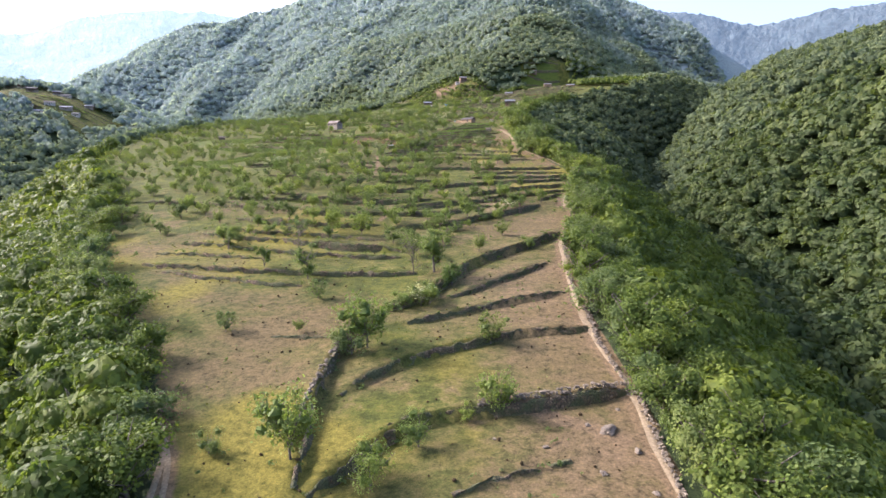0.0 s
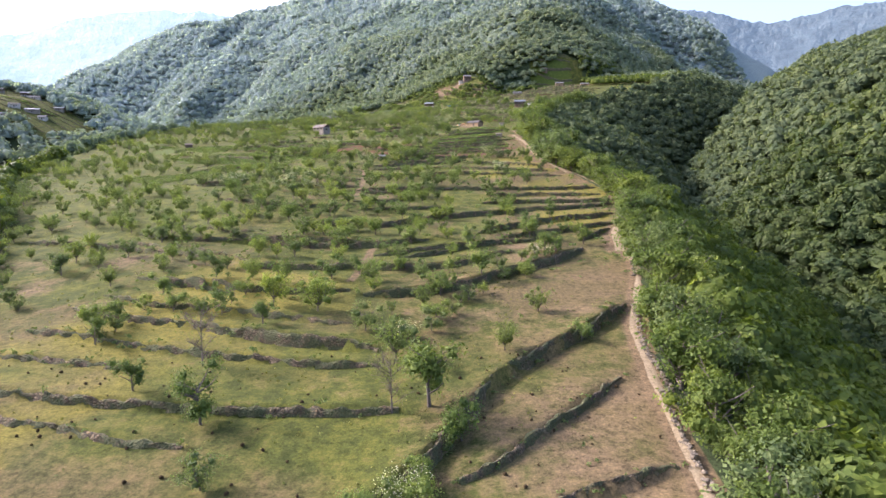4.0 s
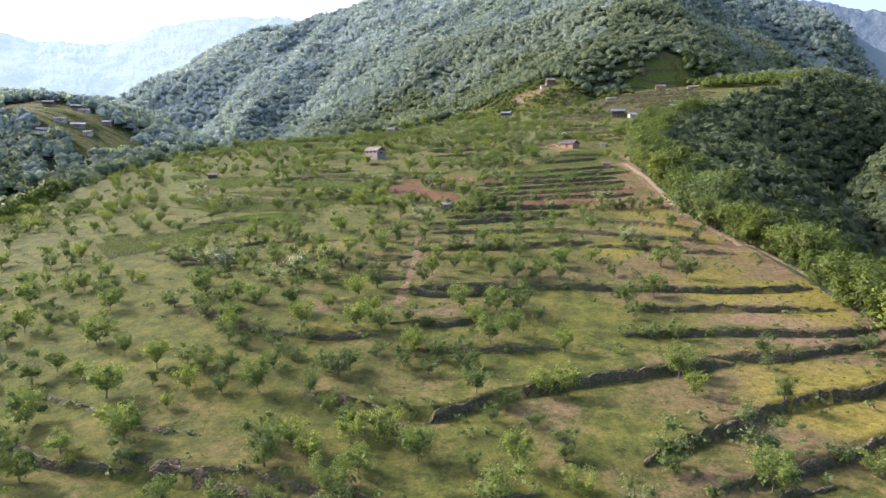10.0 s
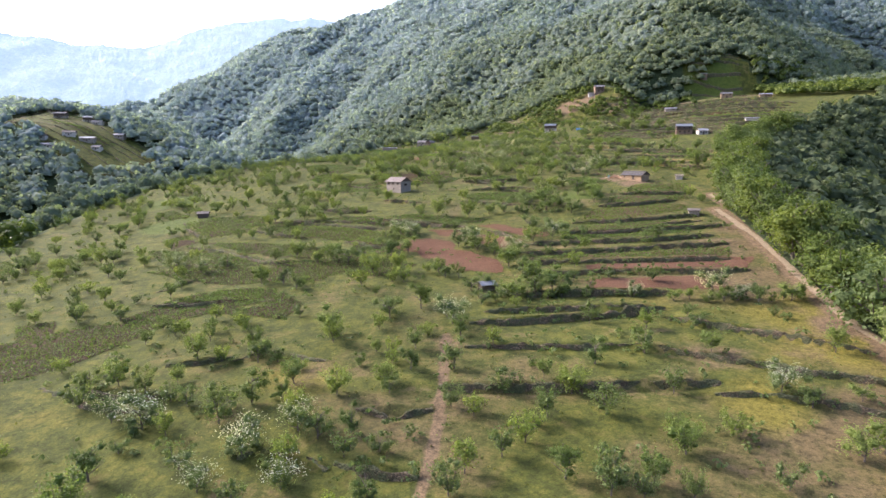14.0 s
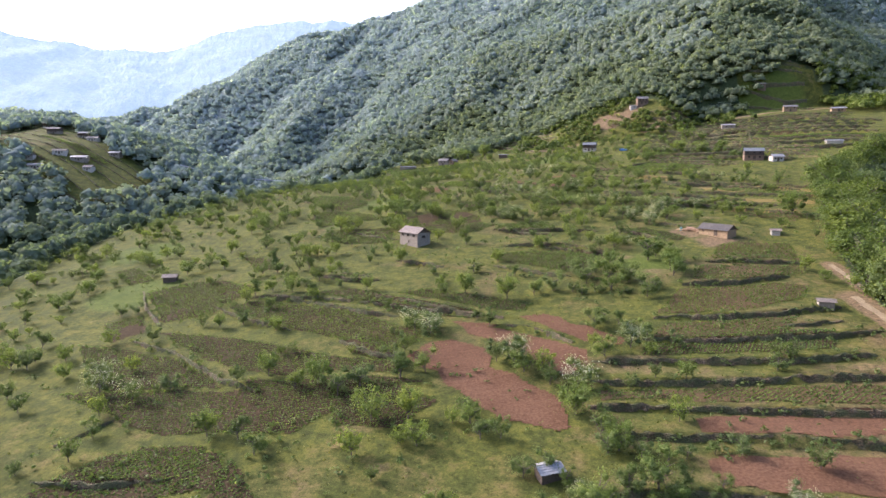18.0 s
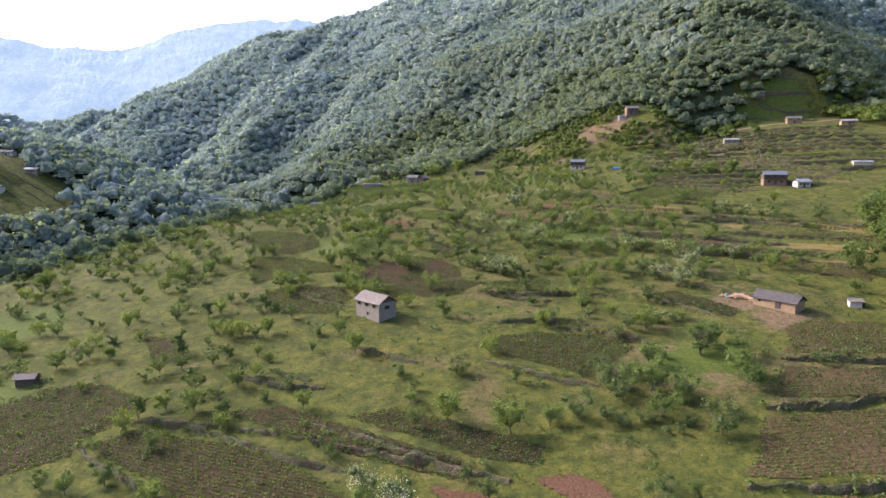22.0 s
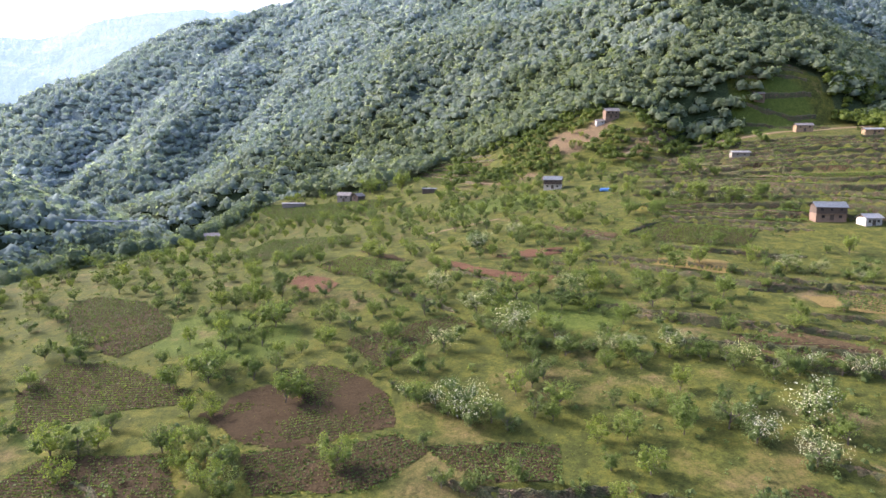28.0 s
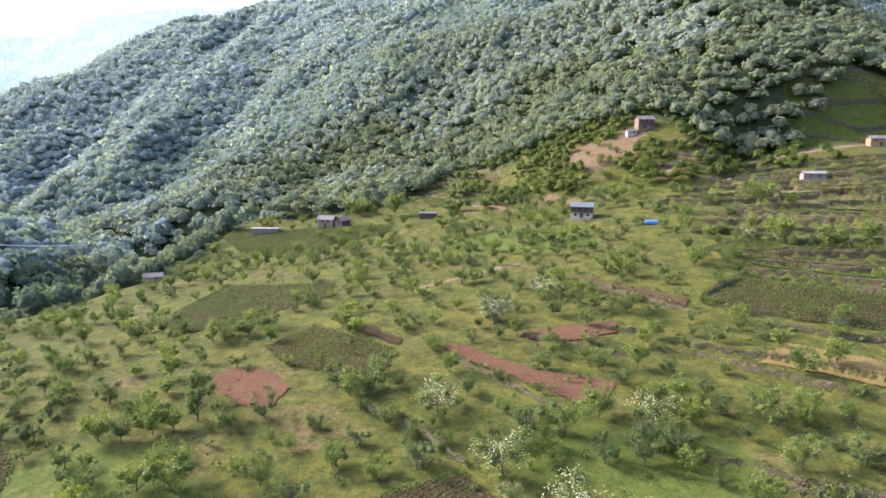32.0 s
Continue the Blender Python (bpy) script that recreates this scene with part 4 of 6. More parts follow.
# ---- plants ----
def tube(points, radii, sides=6):
    p, r = np.array(points, float), np.array(radii, float)
    d = np.gradient(p, axis=0)
    d /= np.linalg.norm(d, axis=1)[:, None]
    a = np.cross(d, (0.31, 0.9, 0.29))
    a /= np.linalg.norm(a, axis=1)[:, None]
    b = np.cross(d, a)
    ang = np.arange(sides) * 2 * math.pi / sides
    v = p[:, None] + r[:, None, None] * (np.cos(ang)[None, :, None] * a[:, None] + np.sin(ang)[None, :, None] * b[:, None])
    n = len(p)
    i, j = np.meshgrid(np.arange(n - 1), np.arange(sides), indexing="ij")
    i, j = i.ravel(), j.ravel()
    k = (j + 1) % sides
    return v.reshape(-1, 3), np.stack((i * sides + j, i * sides + k, (i + 1) * sides + k, (i + 1) * sides + j), 1)


def woody(rng, tall, reach, limbs, thick, low=0.3, twigs=0):
    """Trunk and limbs, and the limbs' ends."""
    top = np.array((rng.normal(0, 0.06), rng.normal(0, 0.06), tall * 0.72))
    stem = [np.array((0, 0, -0.3)), np.array((*rng.normal(0, 0.03, 2), tall * 0.2)), top * (1, 1, 0.6), top]
    out, ends = [tube(stem, (thick, thick * 0.8, thick * 0.55, thick * 0.2))], [top]
    for i in range(limbs):
        s = rng.uniform(low, 0.62)
        base = np.array((0, 0, tall * s))
        ang = i * 2.4 + rng.uniform(-0.5, 0.5)
        far = base + np.array((math.cos(ang), math.sin(ang), rng.uniform(0.55, 1.2))) * reach * rng.uniform(0.6, 0.95)
        mid = (base + far) / 2 + rng.normal(0, 0.08, 3) * reach
        out.append(tube((base, mid, far), (thick * 0.5, thick * 0.32, thick * 0.1), 4))
        ends += [far, mid]
        for _ in range(twigs):
            tip = mid + (far - mid) * rng.uniform(0, 1) + rng.normal(0, 0.35, 3) * reach * (1, 1, 0.8) + (0, 0, 0.2 * reach)
            out.append(tube((mid + (far - mid) * rng.uniform(0, 0.8), tip), (thick * 0.14, thick * 0.04), 3))
            ends.append(tip)
    return joined(out), np.array(ends)


def crown_points(rng, centers, radius, count, squash=0.8):
    """Points in the shells of several lobes."""
    c = centers[rng.integers(0, len(centers), count)]
    d = rng.normal(size=(count, 3))
    d /= np.linalg.norm(d, axis=1)[:, None]
    r = radius * rng.uniform(0.25, 1.05, count) ** 0.6
    return c + d * r[:, None] * (1, 1, squash)


def lump(rng, c, r):
    """One closed, uneven lobe of foliage, in quads."""
    lat, lon = np.meshgrid(np.linspace(-1.2, 1.5, 6), np.arange(8) * 2 * math.pi / 8, indexing="ij")
    lat, lon = lat.ravel(), lon.ravel()
    rad = r * rng.uniform(0.5, 1.3, len(lat))
    v = c + np.stack((np.cos(lat) * np.cos(lon), np.cos(lat) * np.sin(lon), np.sin(lat) * 0.85), 1) * rad[:, None]
    i, j = np.meshgrid(np.arange(5), np.arange(8), indexing="ij")
    i, j = i.ravel(), j.ravel()
    k = (j + 1) % 8
    v = v[np.stack((i * 8 + j, i * 8 + k, (i + 1) * 8 + k, (i + 1) * 8 + j), 1)].reshape(-1, 3)
    return v, np.arange(160).reshape(40, 4)


def make_tree(name, label, category, group, seed, tall, reach, limbs, leaves, size, leaf, low=0.3, lobe=0.42, twigs=0, blossom=0, cores=0, thick=0.028):
    """A tree one unit of its size high, standing at the origin."""
    rng = np.random.default_rng(seed)
    wood, ends = woody(rng, tall, reach, limbs, thick * tall, low, twigs)
    root = tagged(new(name), label, category, group)
    mesh_object("trunk", *wood, BARK, root, smooth=True)
    if leaves and cores:
        mids = ends[rng.permutation(len(ends))[:cores]] * (0.86, 0.86, 0.94) + rng.normal(0, 0.12, (cores, 3)) * reach
        lobes = [lump(rng, c, reach * lobe * rng.uniform(0.3, 0.5)) for c in mids]
        pick = rng.integers(0, cores, leaves)
        d = rng.normal(size=(leaves, 3))
        d[:, 2] += 0.3
        d /= np.linalg.norm(d, axis=1)[:, None]
        pts = mids[pick] + d * (reach * lobe * rng.uniform(0.35, 1.15, leaves))[:, None] * (1, 1, 0.85)
        pts[:, 2] = np.maximum(pts[:, 2], tall * 0.06)
        mesh_object("crown", *joined(lobes + [leaf_quads(pts, size, rng, 0.15, 1.0, d)]), leaf, root)
    elif leaves:
        pts = crown_points(rng, ends, reach * lobe, leaves)
        pts[:, 2] = np.maximum(pts[:, 2], tall * 0.08)
        mesh_object("crown", *leaf_quads(pts, size, rng, 0.3), leaf, root)
    if blossom:
        pts = crown_points(rng, ends[ends[:, 2] > np.median(ends[:, 2]) * 0.7], reach * lobe * 1.12, blossom)
        mesh_object("blossom", *leaf_quads(pts[pts[:, 2] > tall * 0.45], size * 0.75, rng, 0.6), LEAF_WHITE, root)
    return root


def feathery_tree(name, label, group, seed, tall, reach, limbs, leaves, size, leaf):
    """A small open tree: limbs that fan upwards, fine twigs, and narrow leaves strung along them with gaps between."""
    rng = np.random.default_rng(seed)
    thick = 0.022 * tall
    fork = np.array((*rng.normal(0, 0.08, 2), tall * rng.uniform(0.14, 0.22)))
    wood, runs = [tube((np.array((0, 0, -0.3)), fork * 0.6, fork), (thick, thick * 0.85, thick * 0.75))], []
    for i in range(limbs):
        ang = i * 2 * math.pi / limbs + rng.uniform(-0.4, 0.4)
        lean = rng.uniform(0.35, 1.0)
        tip = fork + np.array((math.cos(ang) * lean * reach, math.sin(ang) * lean * reach, (tall - fork[2]) * rng.uniform(0.95, 1.0) * (1.05 - 0.45 * lean)))
        mid = fork + (tip - fork) * 0.5 + np.array((math.cos(ang), math.sin(ang), 0)) * 0.1 * reach + rng.normal(0, 0.08, 3)
        wood.append(tube((fork, mid, tip), (thick * 0.55, thick * 0.35, thick * 0.1), 4))
        runs += [(mid, tip)]
        for _ in range(6):
            u = rng.uniform(0.1, 1.0)
            base = fork + (mid - fork) * 2 * u if u < 0.5 else mid + (tip - mid) * (2 * u - 1)
            way = rng.normal(0, 1, 3) * (1, 1, 0.6) + (math.cos(ang) * 0.5, math.sin(ang) * 0.5, 0.7)
            end = base + way / np.linalg.norm(way) * reach * rng.uniform(0.3, 0.55)
            wood.append(tube((base, end), (thick * 0.16, thick * 0.05), 3))
            runs.append((base, end))
    a, b = np.array([r[0] for r in runs]), np.array([r[1] for r in runs])
    pick = rng.integers(0, len(runs), leaves)
    u = rng.uniform(0.15, 1.08, leaves)[:, None]
    pts = a[pick] + (b - a)[pick] * u + rng.normal(0, 0.11, (leaves, 3)) * reach
    pts[:, 2] = np.maximum(pts[:, 2], tall * 0.08)
    root = tagged(new(name), label, "tree", group)
    mesh_object("trunk", *joined(wood), BARK, root, smooth=True)
    lobes = [lump(rng, a[i] * 0.3 + b[i] * 0.7, reach * rng.uniform(0.13, 0.22)) for i in rng.permutation(len(runs))[:9]]
    mesh_object("crown", *joined(lobes + [leaf_quads(pts, size, rng, 0.15, 1.2)]), leaf, root)
    return root


KINDS = {}
KINDS["L"] = [feathery_tree("orchard_tree", "small orchard tree with fresh light-green leaves", "orchard trees", 40 + i, 5, 2.5, 9, 1700, 0.125, LEAF_LIGHT) for i in range(5)]
KINDS["S"] = [feathery_tree("young_tree", "young thin-leaved tree with open crown", "young trees", 50 + i, 5, 2.3, 8, 1350, 0.12, LEAF_MID) for i in range(5)]
KINDS["D"] = [make_tree("broadleaf_tree", "rounded broadleaf tree with dense dark-green leaves", "tree", "broadleaf trees", 60 + i, 6, 2.4, 11, 2000, 0.13, LEAF_DARK, 0.08, 0.5, cores=11) for i in range(3)]
KINDS["B"] = [make_tree("bare_tree", "nearly leafless grey-brown tree with fine twigs", "tree", "bare trees", 70 + i, 8, 2.0, 13, 260, 0.1, LEAF_MID, 0.12, 0.5, 22, thick=0.013) for i in range(2)]
KINDS["b"] = [make_tree("shrub", "leafy mid-green shrub growing on a terrace edge", "shrub", "shrubs", 80 + i, 4, 2.3, 10, 1600, 0.1, LEAF_LIGHT if i % 2 else LEAF_MID, 0.03, 0.5, cores=9) for i in range(4)]
KINDS["w"] = [make_tree("flowering_shrub", "arching shrub with clusters of white blossom", "shrub", "flowering shrubs", 90 + i, 4, 2.5, 10, 1400, 0.11, LEAF_MID, 0.03, 0.52, 0, 620, cores=10) for i in range(3)]
TALL = {"L": 5, "S": 5, "D": 6, "B": 8, "b": 4, "w": 4}
SPOTS = []
used = {k: 0 for k in KINDS}


def put(kind, x, y, h, rng):
    """One plant at a place, with its own turn and size."""
    i = int(rng.integers(len(KINDS[kind])))
    s = h / TALL[kind] * 0.95
    m = pose(x, y, ground_z(x, y) - 0.05, rng.uniform(-4, 4), rng.uniform(-4, 4), rng.uniform(0, 360))
    ob = copy_thing(KINDS[kind][i], m)
    ob.scale = (s * rng.uniform(0.92, 1.12), s * rng.uniform(0.92, 1.12), s)
    used[kind] += 1
    return ob


prng = np.random.default_rng(11)


def hedge(*line):
    HEDGES.append(line)


def spot(kind, *places):
    for x, y, h in places:
        put(kind, x, y, h * float(np.interp(y, (100, 160, 260), (1.4, 1.25, 1.1))), prng)
        SPOTS.append((x, y))


hedge((-45.1, 543), (-37.9, 530.7), (-25.1, 531.2), (-8.9, 527.3), (-1.2, 525.7))
hedge((-61.4, 516.7), (-49.3, 505.9), (-42.7, 502.4))
hedge((-5.6, 528.6), (14.2, 522.6), (33, 518.7), (50.8, 513.3))
hedge((-46.5, 544.2), (-35.1, 536), (-20.4, 528))
hedge((-24.9, 346), (-20, 345.5), (-11.3, 346.9), (-1.9, 347.1), (5.3, 347))
hedge((-27.2, 338.8), (-16.3, 347.4), (-4.8, 347))
hedge((14.5, 344.4), (27.4, 342.2), (40.3, 346))
hedge((-3.4, 155.3), (-0.1, 162.9), (4.8, 171.9), (7.9, 174.4))
hedge((11, 187.3), (15.8, 189.6), (27, 199.6))
hedge((32.3, 575.4), (48.9, 571.6), (63.1, 549.3))
hedge((-28.7, 426.3), (-15.3, 423), (-2, 426.4))
hedge((-16.4, 408.4), (-11.1, 403.5), (-8.4, 398.9))
hedge((-71.4, 213.7), (-61.1, 211.9), (-52.8, 212.6))
hedge((22.1, 204), (25.7, 205.4), (32.3, 210.6))
hedge((-23.2, 444.1), (-17.5, 440), (-8.9, 437.8))
hedge((-14.1, 466.4), (-4.3, 468.5), (-0.3, 469.2))
hedge((25.8, 664.5), (56.6, 646.9), (81.8, 623.2))
hedge((-17.8, 354.8), (0.6, 357.1))
hedge((-64.1, 396.3), (-57.8, 401.7))
hedge((-9, 114.2), (-5.5, 117), (-0.9, 122.3), (2.5, 130.3))

spot("L", (-17.6, 67.3, 6.5), (8.6, 79.4, 4.6), (-12.1, 98.8, 7), (-56.6, 157.6, 4), (-21.5, 165.9, 5.5), (-29.9, 168.1, 5.5), (0.4, 175.7, 5), (-13.7, 181.4, 4.5))
spot("L", (18.4, 185.8, 3), (-22.8, 195.4, 3.5), (-60.4, 196.4, 3), (-41.1, 197.2, 4), (-25.8, 209.6, 4), (23.1, 214.9, 5), (-8.4, 262.1, 5), (-15.7, 263.4, 5))
spot("L", (-61.6, 264.7, 4), (-70, 265.9, 6), (0.5, 281.6, 4), (5.7, 288.6, 5), (-47.1, 298, 5), (-40, 302.2, 4), (-8.9, 304.1, 5), (-78.9, 308.7, 5))
spot("L", (-54.8, 317.6, 5), (-88.1, 354.2, 5), (-16.7, 356.9, 5), (-59.5, 361.3, 6.5), (-52.8, 362.1, 5.5), (-23.3, 366.6, 6), (-75.2, 373.5, 6), (-87.6, 376.4, 5))
spot("L", (-2.9, 379.5, 3.5), (-73.4, 388.8, 2), (-98.1, 400.3, 4), (-41, 420.4, 6), (-53, 423.4, 6), (3.1, 440.9, 6), (-153.3, 443.7, 5), (-13.3, 445.7, 5))
spot("L", (0.9, 454.1, 6), (-116.5, 460.9, 5), (-87.2, 462.8, 4), (-106.7, 463, 4.5), (-68.5, 493.3, 6), (-118.1, 497, 6), (-22.1, 499.4, 5), (-12.9, 500.7, 5))
spot("L", (54.9, 505, 9), (-31.7, 509.5, 5), (-57.1, 510.4, 5), (-82.5, 512.3, 6), (-108.6, 518.4, 5), (-101.2, 520.3, 7), (-102.4, 525.9, 5), (7.6, 536.9, 4))
spot("L", (-96.6, 547.2, 7), (-73.1, 552.1, 4.5), (13.9, 557.4, 5.5), (-107.3, 561.5, 6), (-16.3, 562.1, 5), (-4.4, 564.3, 5.5), (-30.7, 564.9, 5.5), (15.8, 580.5, 5))
spot("L", (8.9, 587.8, 4), (-149.3, 604.5, 5), (-71, 634.6, 5), (-29.4, 635, 5), (-10.6, 635.6, 5), (17.9, 638.4, 5), (9.4, 640.6, 6), (-53.3, 641.2, 4.5))
spot("L", (50.2, 648.3, 8), (62.1, 649.9, 7), (39.6, 656.2, 8), (50.4, 696.2, 10), (-94, 754.2, 12), (-115.1, 766, 11))
spot("b", (-7.7, 63.8, 4), (-28.1, 69.4, 2.6), (-2.5, 71.7, 3), (4.3, 77.6, 1.8), (-14.5, 96.8, 4.5), (-1.8, 118.2, 3.5), (3, 129.5, 4), (23.5, 156.7, 3))
spot("b", (-12, 158.1, 4), (-52.7, 167, 2.5), (-47.6, 167.2, 3.5), (-37.4, 175.7, 3), (8.9, 184.4, 5), (2.3, 187.2, 3), (-6.9, 208.8, 4.5), (-35.7, 283.4, 3))
spot("b", (-56.6, 322.8, 5), (-46.6, 330.6, 5), (-20.5, 343, 5), (38.3, 344, 4), (-12, 347.2, 5), (-41.5, 362, 4), (-69.2, 369.6, 5), (-79.2, 371.4, 4))
spot("b", (-65.8, 373.3, 5), (-53.8, 379.7, 4.5), (-33.6, 381.2, 5), (-61.4, 383, 4.5), (-17.4, 388, 4.5), (-5.2, 421.5, 5.5), (-34.1, 422.9, 4), (-13.7, 426.3, 5))
spot("b", (-28.7, 426.3, 5), (-20.2, 431.6, 5), (-8.8, 432.6, 6), (-14.4, 435.3, 6.5), (3.4, 436.4, 6), (-21.2, 436.5, 6), (-53.5, 441.5, 4.5), (-142.2, 448.5, 4))
spot("b", (5.4, 449, 5), (-10.9, 463.5, 5), (10.3, 497.2, 5), (-113.6, 497.7, 5), (-5.4, 502, 5), (-43.8, 504.7, 4.5), (35.2, 513.5, 5), (-81.4, 517.3, 4))
spot("b", (8.5, 517.6, 5), (13.8, 519.2, 4), (-139.8, 519.7, 4.5), (-58.5, 522.9, 5), (-94.6, 524.6, 4), (-28.4, 528.5, 4), (-36.4, 531.5, 5), (-29.7, 537.2, 5))
spot("b", (-5.1, 550.1, 5), (-20.5, 555.6, 5), (-25.2, 557, 5.5), (-70.8, 557.7, 3.5), (-36.9, 560.2, 6), (-43.3, 560.3, 5.5), (-95.3, 562.9, 4.5), (55, 570.6, 5))
spot("b", (-75.3, 573.6, 5), (-71.1, 574.5, 6.5), (-78.8, 577.5, 5), (-70.2, 581.7, 5), (-2, 591.1, 3.5), (-172, 615.3, 4.5), (37.1, 707.1, 6), (-117.9, 722.9, 4))
spot("S", (9.1, 100.9, 4.5), (-24.7, 103.6, 2), (-37.9, 104, 3.2), (-24.6, 120.1, 3.5), (-6.3, 148.4, 6), (10.3, 150.8, 4), (-53.1, 157.8, 3), (18, 166.8, 4))
spot("S", (-22.3, 173.4, 4), (-65.6, 179.7, 4), (-30.7, 180, 5), (-58.1, 186.7, 3), (-45.6, 189.5, 3), (-8.5, 193.5, 4.5), (-4, 262.5, 5.5), (16.5, 265.6, 5))
spot("S", (-24.8, 275.6, 5), (-5.1, 278.1, 5), (4.6, 278.9, 4), (31.7, 282, 5.5), (-64.8, 291.4, 5), (-12.9, 295.9, 5), (-4, 297.6, 5), (11.8, 355.5, 4.5))
spot("S", (-43.6, 403.6, 4), (-83.3, 548.4, 5.5), (-33.6, 609.8, 5.5))
spot("D", (-29.2, 132.1, 6), (-1, 135, 8), (-40.8, 138.8, 4), (-54.2, 153.7, 4), (-29.7, 160.7, 4), (-45.4, 182.5, 4.5), (-4.2, 186.9, 2), (-16.9, 187.4, 3.5))
spot("D", (-80.8, 188.3, 5), (24.9, 201.3, 5), (35.7, 209, 4.5), (-68.6, 209.2, 4.5), (-34.2, 212.6, 5), (31.5, 232.6, 4), (-47.9, 258.1, 6), (-34.2, 272.8, 4.5))
spot("D", (-2.8, 272.8, 3.5), (-10.5, 280.9, 5), (-41.2, 287.6, 4), (-60, 293.6, 6), (-36.8, 307.7, 4), (-15.5, 310.2, 2), (-69.6, 313, 5), (-41, 336.8, 6))
spot("D", (31.3, 342.2, 4.5), (-58.6, 377.4, 5), (-110.2, 447.8, 4), (-1.8, 450.5, 6.5), (-123.8, 451.3, 5.5), (-212.8, 462, 7), (-60.9, 471.9, 6), (-130.6, 475.1, 5))
spot("D", (-39.9, 488.7, 4), (-203.8, 496.9, 8), (70.2, 507.9, 11), (-64.2, 524.3, 6), (-135.5, 530, 5), (-140.6, 531.9, 4), (-56.6, 556.8, 4), (-201.8, 562.4, 6))
spot("D", (-101.2, 565.7, 6), (-203.5, 566.8, 7), (-104.3, 571.5, 7), (-121.7, 572, 5), (-138.2, 698.5, 5))
spot("B", (-5.7, 134.2, 8), (-34.6, 146.9, 9), (-37.8, 169, 4))
spot("w", (-56.8, 272.6, 3.5), (-46.5, 275, 3.5), (-55, 280.9, 4.5), (-74, 285.7, 5), (-49.2, 287, 4), (-80.7, 287.4, 4), (23.6, 306, 4), (-32.7, 328.9, 5))
spot("w", (23, 346.3, 5), (-112.5, 365.3, 4), (-121.2, 366.4, 4.5), (-125.7, 373, 4), (-22.9, 376.2, 5), (-35.9, 384.9, 5), (-11.9, 392.3, 4.5), (-57.2, 399.1, 4.5))
spot("w", (-63.5, 403.6, 4), (3.6, 492.7, 4.5), (-2.6, 498.2, 4.5), (7.9, 502.4, 6), (-47.6, 504, 5.5), (-48.5, 508.9, 4.5), (24.4, 518.1, 4), (5.2, 523.2, 4))
spot("w", (-53.9, 531.2, 4.5), (-38.4, 538.4, 6), (-47.2, 549.4, 5.5), (-23.1, 561.2, 5), (-58, 565.5, 5), (37.5, 576.1, 4), (-47.9, 606.5, 5), (-47.5, 609.5, 5))
spot("w", (-34.7, 624.2, 4.5))


def thinned(v, f):
    """Fewer and larger leaf sprays of the same crown."""
    q = v[f]
    small = np.abs(q - q.mean(1, keepdims=True)).max((1, 2)) < 0.25
    core, q = q[~small], q[small][::3]
    mid = q.mean(1, keepdims=True)
    q = np.concatenate((core, mid + (q - mid) * 1.5))
    return q.reshape(-1, 3), np.arange(4 * len(q)).reshape(-1, 4)


YARDS = ((-80, 472, 8), (22, 474, 8), (72, 615, 11), (82, 609, 8), (-12, 700, 12), (9, 684, 5), (82, 718, 7), (-128, 750, 9), (-119, 747, 7), (-158, 750, 9), (-175, 676, 8), (-77, 740, 7), (118, 635, 8), (-46, 604, 5))


def free_places(count, box_, gap, rng, weight, fields=True):
    """Random places on the spur, apart from one another, off the fields and tracks."""
    taken, out = list(SPOTS), []
    cand = rng.uniform((box_[0], box_[1]), (box_[2], box_[3]), (count * 30, 2))
    x, y = cand.T
    ok = (x < np.interp(y, RIGHT_Y, RIGHT_X) - 3) & (x > np.interp(y, LEFT_Y, LEFT_X) + 2)
    ok &= rng.random(len(x)) < weight(x, y)
    if fields:
        for _, c, _ in FIELDS:
            ok &= ~in_polygon(x, y, c) | (rng.random(len(x)) < 0.1)
    for hx, hy, r in YARDS:
        ok &= np.hypot(x - hx, y - hy) > r
    for w, line in TRACKS:
        ok &= line_distance(x, y, smooth_line(line, 6.0))[0] > w + 0.8
    cells = {}
    for px, py in taken:
        cells.setdefault((int(px // gap), int(py // gap)), []).append((px, py))
    for px, py in cand[ok]:
        if px * px + py * py < 1 or len(out) >= count:
            continue
        i, j = int(px // gap), int(py // gap)
        if all((px - a) ** 2 + (py - b) ** 2 > gap * gap for di in (-1, 0, 1) for dj in (-1, 0, 1) for a, b in cells.get((i + di, j + dj), ())):
            out.append((px, py))
            cells.setdefault((i, j), []).append((px, py))
    return out


def orchard(x, y):
    east = 1 - 0.9 * ramp(15, 50, x) * ramp(520, 600, y)
    w = east * ramp(150, 200, y) * (0.25 + 0.75 * (1 - ramp(-30, 20, x)) + 0.55 * ramp(470, 540, y))
    return np.clip(w * (0.6 + 0.6 * vnoise(x, y, 30, 15)), 0, 1)


for line in HEDGES:
    for x, y in smooth_line(line, 3.2):
        k = "bbbwbDb"[int(prng.integers(7))]
        if used[k] < 300:
            put(k, x + prng.normal(0, 0.9), y + prng.normal(0, 0.9), prng.uniform(2.2, 4.2), prng)
        SPOTS.append((x, y))
places = free_places(760, (-225, 150, 62, 740), 3.6, prng, orchard)
for n, (x, y) in enumerate(places):
    k = "LLLSSSSbbDSL"[int(prng.integers(12))]
    if used[k] < 300:
        put(k, x, y, prng.uniform(2.8, 5.8), prng)
    SPOTS.append((x, y))


def crown_arrays(ob, name):
    me = next(c.data for c in ob.children if c.name.startswith(name))
    v, f = np.empty(len(me.vertices) * 3, np.float32), np.empty(len(me.loops), np.int32)
    me.vertices.foreach_get("co", v), me.loops.foreach_get("vertex_index", f)
    return v.reshape(-1, 3).astype(float), f.reshape(-1, 4)


